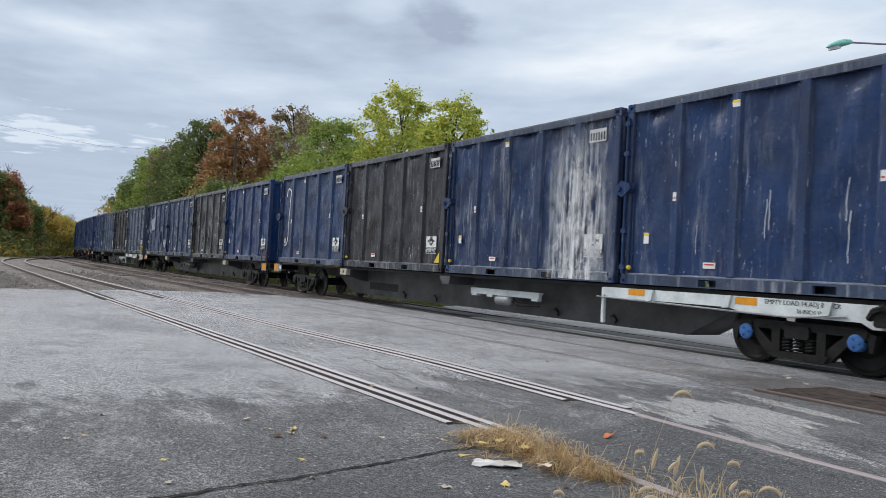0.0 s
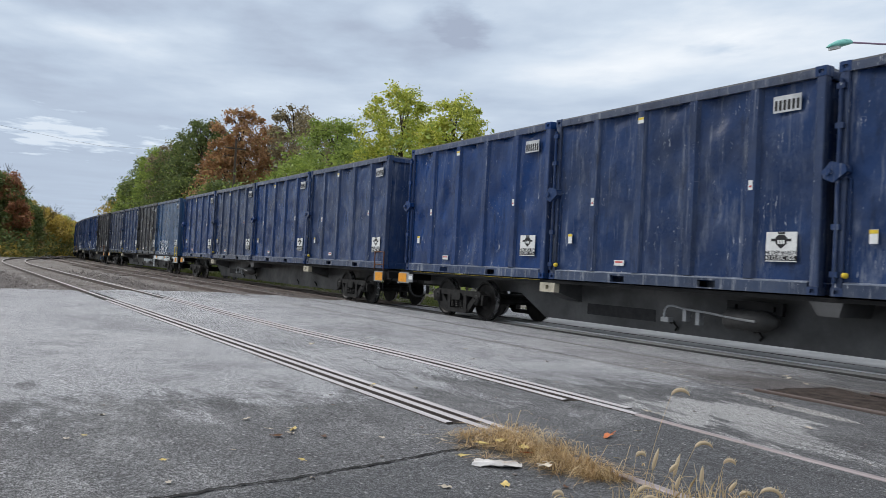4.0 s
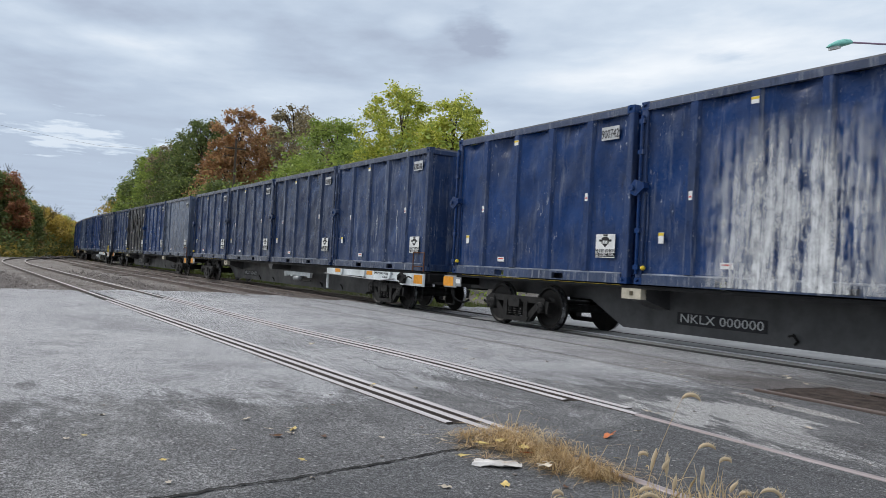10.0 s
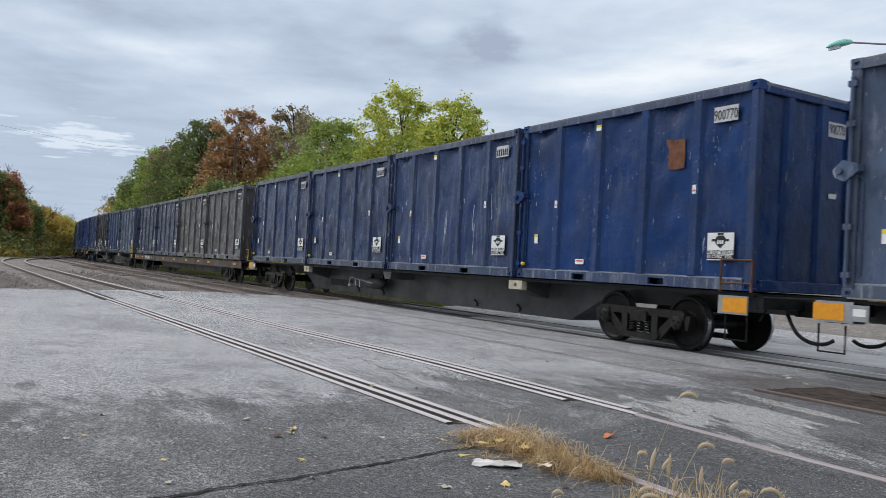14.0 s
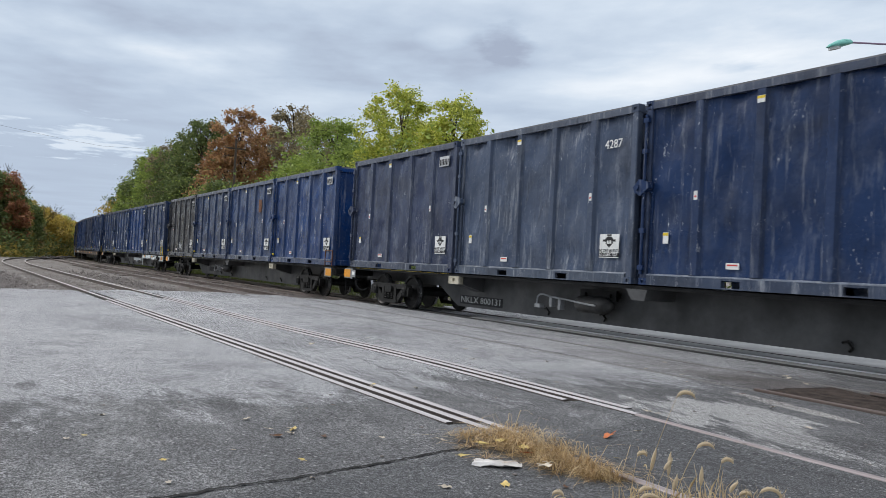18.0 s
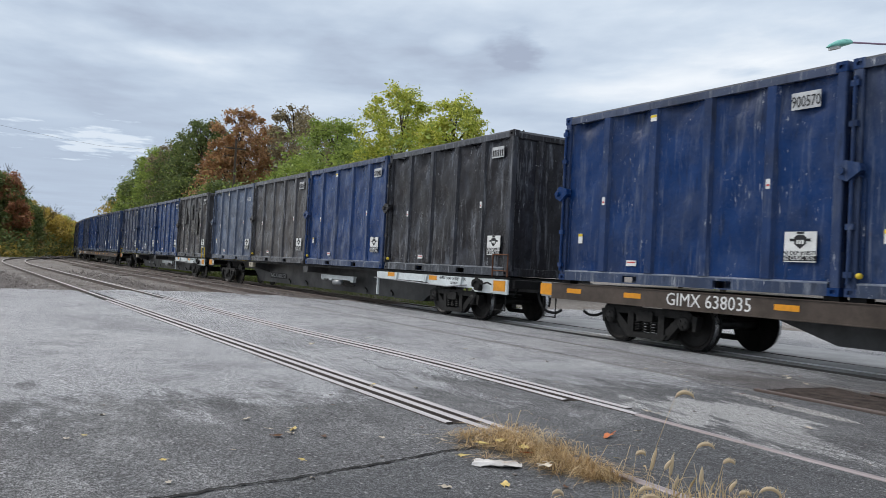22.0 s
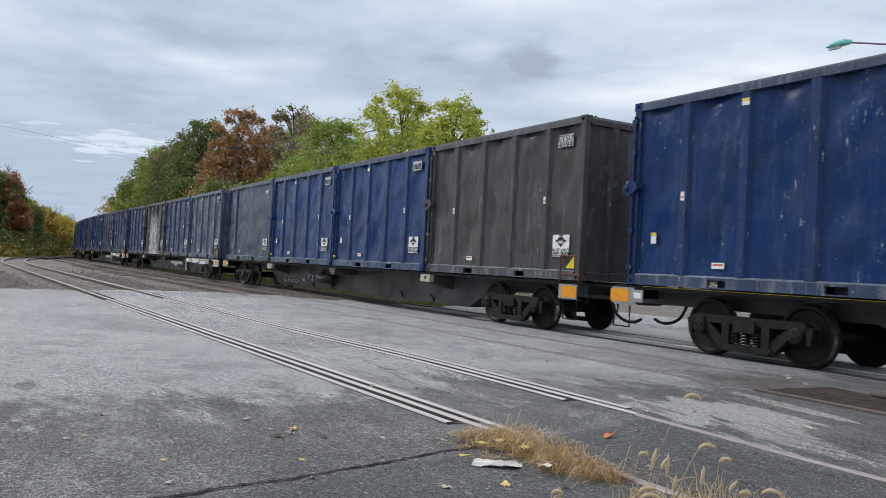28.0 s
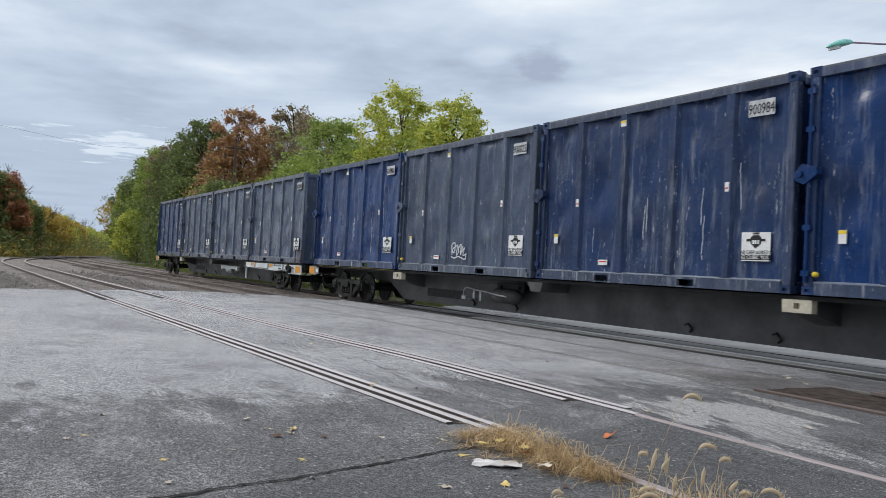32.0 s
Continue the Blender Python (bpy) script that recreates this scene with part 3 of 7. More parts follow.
# near-black strip inside the near main rail, with a bright worn check rail
NEAR_BLACK = plain("oil_black_asphalt", (0.020, 0.0195, 0.020), 0.92, 0.0, 0.45, 1.4, 0.4)
g = Geo()
strip(g, [(-0.67, -0.2), (-0.67, -0.026), (-0.20, -0.024), (-0.20, -0.2)], stations(60, -22.4, 3, **MAIN_KW))
tagged(part("oily_strip", g, NEAR_BLACK), "near-black strip of crossing beside the main rail", "road", kind="structure")
g = Geo()
strip(g, [(-0.222, -0.14), (-0.222, 0.004), (-0.205, 0.008), (-0.188, 0.004), (-0.188, -0.14)], stations(60, -16.0, 3, **MAIN_KW))
tagged(part("guard_rail", g, plain("bright_worn_steel", (0.80, 0.80, 0.81), 0.5, 0.0, 0.1, 3.0)), "thin bright worn check rail inside the main track", "guard rail", "guard rails", "structure")
for o0, o1 in ((-0.90, -0.80),):
    g = Geo()
    strip(g, [(o0, -0.2), (o0, -0.013), (o1, -0.016), (o1, -0.2)], stations(60, -22.4, 3, **MAIN_KW))
    tagged(part("oily_strip", g, NEAR_BLACK), "near-black strip of road outside the main rail", "road", kind="structure")

# dirt-filled flangeways of the rusty track and its rotten end
g = Geo()
cols, rows_ = 70, 10
for j in range(rows_ + 1):
    for i in range(cols + 1):
        x = -5.96 + 14.0 * i / cols if i < cols else 60.0
        y = MID_Y - HALF_GAUGE + 0.05 + (2 * HALF_GAUGE - 0.1) * j / rows_
        deep = min(1.0, max(0.0, (x + 5.9) / 1.2))
        edge_f = min(1.0, 6 * min(j, rows_ - j) / rows_)
        g.v.append((x, y, crown(x, y) - 0.026 - 0.055 * deep * (1.25 - 0.5 * edge_f) + 0.016 * noise.noise(Vector((x * 5, y * 5, 1)))))
g.f += [(j * (cols + 1) + i, j * (cols + 1) + i + 1, (j + 1) * (cols + 1) + i + 1, (j + 1) * (cols + 1) + i) for j in range(rows_) for i in range(cols)]
tagged(part("dirt_fill", g, plain("rust_dirt", (0.050, 0.038, 0.032), 0.95, 0.0, 0.5, 6.0, 0.6)), "rusty brown dirt between the rails of the middle track", "dirt", kind="structure")


# ================= ties and ballast stones =================
g = Geo().box(-0.115, 0.115, -1.3, 1.3, -0.17, 0.0, 0.0)
tie_mesh = g.mesh("tie", TIE_WOOD)
for kw, first, count in ((SIDE_KW, -25.9, 75), (MID_KW, -26.0, 80), (MAIN_KW, -24.6, 60)):
    track = tagged(new("railway_track"), "row of dark weathered timber ties under the rails in crushed stone", "track", kind="structure")
    for i in range(count):
        x, y, h = along(first - 0.56 * i, **kw)
        ob = part("tie", tie_mesh, None, track)
        ob.matrix_basis = pose(x, y + rng.uniform(-0.05, 0.05), -0.118 + rng.uniform(-0.04, 0.014) - (0.02 if kw is SIDE_KW else 0.0), 0, 0, math.degrees(h) + rng.uniform(-2, 2))

rs = np.random.RandomState(3)


def stones(name, count, pick, size, label, mat=None):
    """Loose crushed stones, one object of many small uneven pieces."""
    base = np.array([(1, 0, 0), (-0.9, 0.15, 0), (0.1, 1, 0.1), (0, -0.95, -0.1), (0.1, 0.1, 0.8), (0, 0, -0.8)])
    tri = np.array([(0, 2, 4), (2, 1, 4), (1, 3, 4), (3, 0, 4), (2, 0, 5), (1, 2, 5), (3, 1, 5), (0, 3, 5)])
    at = np.array([pick() for _ in range(count)])
    sz = rs.uniform(size * 0.5, size * 1.3, (count, 1, 1)) * rs.uniform(0.7, 1.3, (count, 6, 3))
    ang = rs.uniform(0, 6.283, count)
    v = base[None] * sz
    c, s_ = np.cos(ang)[:, None], np.sin(ang)[:, None]
    v = np.stack([v[..., 0] * c - v[..., 1] * s_, v[..., 0] * s_ + v[..., 1] * c, v[..., 2]], -1) + at[:, None]
    corners = v[:, tri].reshape(-1, 3)
    me = quads_mesh(name, corners, count * 8, 3, mat or STONE)
    return tagged(part(name, me, None), label, "stones", kind="stuff")


def stone_spot():
    x = -25.6 - abs(rs.normal(0, 11))
    return x, rs.uniform(-10.5, 4.5), -0.125 - 0.05 * (rs.rand() > 0.5)


def spill_spot():
    x = -25.4 + abs(rs.normal(0, 1.3))
    return x, rs.uniform(-10.5, 3.6), -0.004


def trench_spot():
    x, y = -5.9 + abs(rs.normal(0, 1.6)), MID_Y + rs.uniform(-0.66, 0.66)
    return x, y, crown(x, y) - 0.03 - 0.05 * min(1.0, max(0.0, (x + 5.9) / 1.2))


stones("spilled_gravel", 600, spill_spot, 0.018, "loose grey gravel spilled over the edge of the asphalt")
stones("trench_gravel", 900, trench_spot, 0.013, "fine rusty gravel in the trench of the disused track", plain("rusty_gravel", (0.085, 0.064, 0.054), 0.95, 0.0, 0.45, 2.0, 0.3))
stones("ballast_stones", 16000, stone_spot, 0.048, "loose grey crushed ballast stones between the tracks")

# dirt in the flangeways of the siding and the open gap beside the rusty rail
FILTH = plain("flangeway_dirt", (0.030, 0.027, 0.024), 1.0, 0.0, 0.4, 12.0, 0.5)
for side in (-1, 1):
    g = Geo()
    strip(g, [(side * HALF_GAUGE - 0.204, -0.2), (side * HALF_GAUGE - 0.204, -0.028), (side * HALF_GAUGE + 0.204, -0.028), (side * HALF_GAUGE + 0.204, -0.2)], stations(-5.3 if side < 0 else -5.7, -24.2, 1.5, **SIDE_KW))
    tagged(part("flangeway_dirt", g, FILTH), "dark dirt packed in the flangeway beside the siding rail", "dirt", kind="structure")

# beyond the guards the asphalt lies right against the siding rails
for side in (-1, 1):
    for o0, o1 in ((-0.21, -0.040), (0.040, 0.21)):
        g = Geo()
        a, b = side * HALF_GAUGE + o0, side * HALF_GAUGE + o1
        strip(g, [(a, -0.2), (a, -0.0125), (b, -0.0125), (b, -0.2)], stations(60, -5.3 if side < 0 else -5.7, 1.5, **SIDE_KW))
        tagged(part("road", g, ASPHALT), "dark asphalt packed against the siding rail", "road", kind="structure")


# ================= the train =================
SPEED, FRONT, PITCH = 22.1428, -4.9855, 26.1375
CL, CW, CH, CPITCH, FLAT_CPITCH, DECK = 6.02, 2.44, 3.20, 6.22, 6.11, 1.068
HL, HW = CL / 2, CW / 2
SHIFT = [-0.26, -0.17, -0.09, -0.06, 0.03, 0.13, 0.18, 0.19, 0.20, 0.20, 0.26, 0.22, 0.20, 0.04, -0.12, -0.09, -0.07, -0.03, -0.20, -0.38, -0.31, -0.38, -0.32, -0.26, -0.14, 0.06, 0.34, 0.58, 0.75]

# paint colours: (r, g, b), chalking
BL = (0.0075, 0.0380, 0.1420)
NV = (0.0185, 0.0410, 0.1120)
DK = (0.0330, 0.0450, 0.0880)
KK = (0.0270, 0.0260, 0.0300)
GK = (0.0700, 0.0650, 0.0660)
GY = (0.0720, 0.0980, 0.1580)
LB = (0.0260, 0.0780, 0.1800)
SM = (0.0220, 0.0550, 0.1150)
# one row a car, front container first: paint, chalking, number, marks
# marks: s smooth sides, w white stain, d drip, r rust patch, p grey patches, g scrawl, t yellow triangle, b black panels, e no yellow label
LOADS = [
    [(NV, 0.35, "", "d"), (NV, 0.75, "", "w"), (KK, 0.45, "", "t"), (NV, 0.35, "", "D")],
    [(BL, 0.2, "901337", ""), (KK, 0.5, "", "d"), (NV, 0.5, "", ""), (NV, 0.5, "", "p")],
    [(GY, 0.7, "901216", ""), (KK, 0.4, "", "t"), (GY, 0.4, "", ""), (NV, 0.3, "900780", "d")],
    [(NV, 0.3, "", ""), (NV, 0.5, "", ""), (NV, 0.4, "", ""), (BL, 0.25, "", "")],
    [(NV, 0.4, "", ""), (BL, 0.3, "", ""), (NV, 0.4, "", ""), (BL, 0.15, "", "")],
    [(LB, 0.6, "", "sH"), (KK, 0.6, "ETSU\n4250", "t"), (NV, 0.6, "", ""), (DK, 0.5, "", "")],
    [(KK, 0.2, "ETSU\n7216", ""), (BL, 0.4, "", "S"), (NV, 0.55, "", ""), (NV, 0.55, "", "G")],
    [(DK, 0.6, "4375", "R"), (BL, 0.4, "", "R"), (NV, 0.5, "", ""), (NV, 0.5, "901271", "r")],
    [(DK, 0.6, "", "d"), (NV, 0.5, "", ""), (BL, 0.45, "", "V"), (BL, 0.3, "900742", "")],
    [(NV, 0.5, "", "d"), (NV, 0.5, "", ""), (NV, 0.45, "901609", ""), (NV, 0.4, "", "")],
    [(GY, 0.7, "", "s"), (BL, 0.3, "900732", ""), (KK, 0.5, "1102", "b"), (NV, 0.45, "", "")],
    [(DK, 0.8, "", ""), (BL, 0.3, "901153", ""), (NV, 0.45, "", ""), (GY, 0.72, "", "")],
    [(BL, 0.1, "900770", "R"), (NV, 0.4, "", "d"), (NV, 0.55, "", ""), (NV, 0.6, "", "")],
    [(GK, 0.6, "", ""), (GK, 0.6, "", ""), (DK, 0.65, "", ""), (DK, 0.65, "", "")],
    [(GY, 0.4, "", ""), (NV, 0.5, "", ""), (KK, 0.4, "ETSU\n4043", "Bt"), (NV, 0.75, "801651", "")],
    [(BL, 0.2, "", ""), (NV, 0.45, "", ""), (GY, 0.75, "4287", ""), (DK, 0.5, "", "")],
    [(BL, 0.45, "", "d"), (NV, 0.35, "900859", "R"), (NV, 0.5, "", ""), (KK, 0.5, "", "g")],
    [(NV, 0.5, "901043", ""), (BL, 0.35, "900800", ""), (NV, 0.4, "", "d"), (NV, 0.45, "", "k")],
    [(NV, 0.4, "901435", ""), (DK, 0.55, "", ""), (NV, 0.5, "", ""), (BL, 0.3, "900570", "")],
    [(KK, 0.6, "", ""), (BL, 0.5, "", ""), (GK, 0.85, "", ""), (GY, 0.7, "4124", "")],
    [(GK, 0.5, "", "b"), (BL, 0.3, "", "d"), (NV, 0.35, "900668", "g"), (DK, 0.55, "", "")],
    [(NV, 0.4, "", ""), (NV, 0.5, "901641", ""), (BL, 0.35, "", ""), (DK, 0.55, "", "")],
    [(BL, 0.5, "", ""), (KK, 0.5, "", ""), (KK, 0.6, "", ""), (NV, 0.4, "", "")],
    [(NV, 0.4, "", ""), (KK, 0.35, "", "d"), (KK, 0.7, "ETSU\n4170", "td"), (BL, 0.15, "", "")],
    [(GK, 0.3, "ETSU\n4094", "t"), (BL, 0.25, "", ""), (BL, 0.4, "", ""), (SM, 0.6, "910042", "s")],
    [(GY, 0.55, "", ""), (NV, 0.6, "", ""), (KK, 0.7, "ETSU\n4326", "Vdt"), (NV, 0.4, "900982", "")],
    [(NV, 0.6, "", "d"), (DK, 0.6, "", ""), (BL, 0.35, "901462", "d"), (DK, 0.8, "", "")],
    [(BL, 0.35, "", ""), (NV, 0.5, "900984", "d"), (GY, 0.55, "900825", "g"), (BL, 0.45, "", "d")],
    [(GY, 0.8, "", ""), (GY, 0.6, "", ""), (GY, 0.5, "", ""), (NV, 0.6, "", "")],
]
PALE_END = {0, 2, 5, 8, 9, 11, 17, 19, 20, 22, 25, 26, 28}
FLAT = {13: "GIMX 638041", 18: "GIMX 638035", 21: "GIMX 638052"}
MARKS = {2: "NKLX 800007", 8: "NKLX 000000", 9: "NKLX 300402", 14: "NKLX 800271", 15: "NKLX 800131", 19: "NKLX 800351", 20: "NKLX 800347", 23: "NKLX 800168",
         24: "NKLX 800123", 25: "NKLX 800286", 26: "NKLX 800501"}

# lettering is made first, while the scene is small
for row in LOADS:
    for _, _, num, _ in row:
        if num:
            for one in num.split("\n"):
                text_mesh(one, 0.13 if "\n" in num else 0.17, INK)
T_DEP, T_YDS = text_mesh("NJ DEP #18571", 0.062, INK), text_mesh("62 CUBIC YDS.", 0.058, LABEL_WHITE)
for m in MARKS.values():
    text_mesh(m, 0.2, LETTER_GREY)
for m in FLAT.values():
    text_mesh(m, 0.22, LABEL_WHITE)
T_BLOCK, T_WHLS = text_mesh("EMPTY LOAD 14 ADJ BLOCK", 0.07, INK), text_mesh("36 INCH WHLS", 0.06, INK)
T_TAG = text_mesh("SLAV", 0.24, ORANGE)

def join_meshes(name, meshes):
    me = bpy.data.meshes.new(name)
    bm = bmesh.new()
    mats = []
    for m in meshes:
        n0 = len(bm.faces)
        bm.from_mesh(m)
        bm.faces.ensure_lookup_table()
        if m.materials[0] not in mats:
            mats.append(m.materials[0])
        idx = mats.index(m.materials[0])
        for f in bm.faces[n0:]:
            f.material_index = idx
    bm.to_mesh(me)
    bm.free()
    for m in mats:
        me.materials.append(m)
    return me


# ---- container meshes, shared ----
RIB_X = [-HL + CL * f for f in (0.2, 0.4, 0.6, 0.8)]


def panel_grid(x0, x1, z0, z1, y, seed, amp, nx=56, nz=28):
    """A pressed side sheet with shallow dents."""
    g = Geo()
    vs = []
    for j in range(nz + 1):
        for i in range(nx + 1):
            x, z = x0 + (x1 - x0) * i / nx, z0 + (z1 - z0) * j / nz
            n1 = noise.noise(Vector((x * 0.9 + seed * 7, z * 0.8, seed)))
            n2 = noise.noise(Vector((x * 2.6 + seed * 3, z * 1.9, seed + 9)))
            bulge = 0.5 - 0.5 * math.cos(2 * math.pi * ((x - x0) / (x1 - x0) * 5 % 1))
            edge_f = min(1.0, 8 * min(j, nz - j) / nz)
            # sheets buckle inwards under the top rail
            lip = max(0.0, 1 - (z1 - z) / 0.55) ** 1.5 * (0.6 + 0.9 * n2)
            vs.append((x, max(-HW + 0.042, y + bulge * (edge_f * amp * (n1 * 1.1 + n2 * 0.6 + 0.25) + amp * 1.5 * lip)), z))
    w = nx + 1
    return g.add(vs, [(j * w + i, j * w + i + 1, (j + 1) * w + i + 1, (j + 1) * w + i) for j in range(nz) for i in range(nx)])


SIDES = [panel_grid(-HL + 0.1, HL - 0.1, 0.2, CH - 0.10, -HW + 0.055, s, 0.078).mesh("side_panel", PAINT, True) for s in range(4)]
SIDE_FLAT = panel_grid(-HL + 0.1, HL - 0.1, 0.2, CH - 0.10, -HW + 0.052, 8, 0.020).mesh("side_panel", PAINT, True)
# rib: a hat section with sloping flanks, and a gusset at its head
g = Geo()
g.add([(-0.13, -HW + 0.07, 0.2), (-0.075, -HW + 0.004, 0.2), (0.075, -HW + 0.004, 0.2), (0.13, -HW + 0.07, 0.2),
       (-0.13, -HW + 0.07, CH - 0.10), (-0.075, -HW + 0.004, CH - 0.10), (0.075, -HW + 0.004, CH - 0.10), (0.13, -HW + 0.07, CH - 0.10)],
      [(0, 1, 5, 4), (1, 2, 6, 5), (2, 3, 7, 6), (0, 3, 2, 1), (4, 5, 6, 7), (0, 4, 7, 3)])
RIB = g.mesh("rib", PAINT)
g = Geo()
g.add([(HL - 0.07, -0.12, 0.2), (HL - 0.002, -0.07, 0.2), (HL - 0.002, 0.07, 0.2), (HL - 0.07, 0.12, 0.2),
       (HL - 0.07, -0.12, CH - 0.13), (HL - 0.002, -0.07, CH - 0.13), (HL - 0.002, 0.07, CH - 0.13), (HL - 0.07, 0.12, CH - 0.13)],
      [(0, 1, 5, 4), (1, 2, 6, 5), (2, 3, 7, 6), (0, 3, 2, 1), (4, 5, 6, 7), (0, 4, 7, 3)])
END_RIB = g.mesh("end_rib", PAINT)
END_PANEL = Geo().box(HL - 0.09, HL - 0.065, -HW + 0.06, HW - 0.06, 0.18, CH - 0.12).mesh("end_panel", PAINT)
DOOR = Geo().box(-HL + 0.04, -HL + 0.07, -HW + 0.06, HW - 0.06, 0.18, CH - 0.12).mesh("rear_door", PAINT)
g = Geo().box(-HL + 0.08, HL - 0.08, HW - 0.09, HW - 0.06, 0.18, CH - 0.12)
for x in RIB_X:
    g.box(x - 0.09, x + 0.09, HW - 0.06, HW - 0.005, 0.2, CH - 0.13)
g.box(-HL + 0.17, HL - 0.17, HW - 0.14, HW - 0.002, 0.0, 0.18).box(-HL + 0.17, HL - 0.17, HW - 0.12, HW - 0.003, CH - 0.13, CH - 0.02)
FAR_WALL = g.mesh("far_wall", PAINT)
ROOF = Geo().box(-HL + 0.17, HL - 0.17, -HW + 0.002, HW - 0.03, CH + 0.0125, CH + 0.04, 0.008).box(-HL + 0.03, HL - 0.03, -HW + 0.17, HW - 0.17, CH - 0.008, CH + 0.035).mesh("lid", LID_GREY)
FLOOR = Geo().box(-HL + 0.06, HL - 0.06, -HW + 0.1, HW - 0.1, 0.12, 0.17).mesh("floor_plate", PAINT)
TOP_RAIL = Geo().prism([(-HW, CH - 0.105), (-HW + 0.08, CH - 0.105), (-HW + 0.08, CH - 0.02), (-HW + 0.05, CH + 0.012), (-HW - 0.004, CH + 0.012), (-HW - 0.004, CH - 0.04)], -HL + 0.14, HL - 0.14, "yz").mesh("top_rail", PAINT)
END_HEAD = Geo().box(HL - 0.09, HL, -HW + 0.15, HW - 0.15, CH - 0.13, CH - 0.01, 0.01).mesh("end_header", PAINT)
END_SILL = Geo().box(HL - 0.1, HL, -HW + 0.17, HW - 0.17, 0.0, 0.18, 0.012).mesh("end_sill", PAINT)
# bottom rail: pieces round two fork pockets, with a sloping top flange
g = Geo()
pk = [(-1.03 - 0.18, -1.03 + 0.18), (1.03 - 0.18, 1.03 + 0.18)]
cuts = [-HL + 0.17, pk[0][0], pk[0][1], pk[1][0], pk[1][1], HL - 0.17]
for a, b in ((cuts[0], cuts[1]), (cuts[2], cuts[3]), (cuts[4], cuts[5])):
    g.box(a, b, -HW - 0.002, -HW + 0.06, 0.0, 0.17)
for a, b in pk:
    g.box(a, b, -HW - 0.002, -HW + 0.06, 0.135, 0.17).box(a, b, -HW - 0.002, -HW + 0.06, 0.0, 0.022)
    g.box(a, b, -HW + 0.25, -HW + 0.27, 0.0, 0.17)
LIP = Geo().prism([(-HW - 0.006, 0.168), (-HW + 0.07, 0.17), (-HW + 0.07, 0.205), (-HW + 0.004, 0.186), (-HW - 0.006, 0.182)], -HL + 0.17, HL - 0.17, "yz").mesh("rail_lip", PAINT)
BOTTOM_RAIL = g.mesh("bottom_rail", PAINT)
POSTS = []
for sx in (-1, 1):
    for sy in (-1, 1):
        a, b = sorted((sx * HL, sx * (HL - 0.15)))
        c, d = sorted((sy * HW, sy * (HW - 0.13)))
        k = 0.015
        POSTS.append(Geo().prism([(a + k, c), (b - k, c), (b, c + k), (b, d - k), (b - k, d), (a + k, d), (a, d - k), (a, c + k)], 0.12, CH - 0.1, "xy").mesh("corner_post", PAINT))
CASTS = []
for sx, sy, top in ((-1, -1, 1), (1, -1, 1), (-1, -1, 0), (1, -1, 0), (1, 1, 1), (1, 1, 0)):
    g = Geo()
    x0, x1 = sorted((sx * (HL + 0.006), sx * (HL - 0.172)))
    y0, y1 = sorted((sy * (HW + 0.006), sy * (HW - 0.156)))
    z0, z1 = (CH - 0.10, CH + 0.045) if top else (0.0, 0.118)
    yf = y0 if sy < 0 else y1
    # a block with an oval hole sunk in its outer face
    xm, zm = (x0 + x1) / 2, (z0 + z1) / 2
    yi = yf - sy * 0.03
    g.box(x0, xm - 0.04, y0, y1, z0, z1).box(xm + 0.04, x1, y0, y1, z0, z1)
    g.box(xm - 0.04, xm + 0.04, y0, y1, z0, zm - 0.025).box(xm - 0.04, xm + 0.04, y0, y1, zm + 0.025, z1)
    ya, yb = sorted((yi, y1 if sy < 0 else y0))
    g.box(xm - 0.04, xm + 0.04, ya, yb, zm - 0.025, zm + 0.025)
    CASTS.append(g.mesh("corner_casting", PAINT))
# locking bar at the rear edge: a pipe, a hinge knuckle at mid height, brackets
g = Geo().tube([(-HL + 0.06, -HW - 0.035, 0.18), (-HL + 0.06, -HW - 0.035, CH - 0.2)], 0.03, 8)
for z in (0.3, 0.95, 2.35, 2.9):
    g.box(-HL + 0.0, -HL + 0.12, -HW - 0.06, -HW + 0.01, z - 0.04, z + 0.04)
LOCK_BAR = g.mesh("locking_bar", PAINT)
g = Geo().prism([(-HL - 0.16, 1.72), (-HL - 0.02, 1.86), (-HL + 0.2, 1.80), (-HL + 0.22, 1.70), (-HL + 0.02, 1.56), (-HL - 0.12, 1.62)], -HW - 0.09, -HW + 0.04)
g.tube([(-HL - 0.05, -HW - 0.10, 1.71), (-HL - 0.05, -HW - 0.13, 1.71)], 0.05, 8)
LOCK_HUB = g.mesh("lock_knuckle", PAINT)
g = Geo().tube([(-HL + 0.21, -HW + 0.045, 0.3), (-HL + 0.21, -HW + 0.045, 1.6), (-HL + 0.10, -HW - 0.02, 1.68)], 0.016, 6)
LOCK_ROD = g.mesh("release_rod", PAINT)
KNOB = Geo().tube([(-HL + 0.21, -HW - 0.02, 0.25), (-HL + 0.21, -HW - 0.02, 0.27), (-HL + 0.21, -HW - 0.02, 0.31), (-HL + 0.21, -HW - 0.02, 0.33)], [0.02, 0.045, 0.045, 0.02], 10).mesh("yellow_knob", YELLOW, True)
HOOK = Geo().tube([(0, 0, 0), (0.02, 0, 0.06), (0.08, 0, 0.08), (0.11, 0, 0.03)], 0.016, 6).mesh("lid_hook", GRIMY_STEEL)


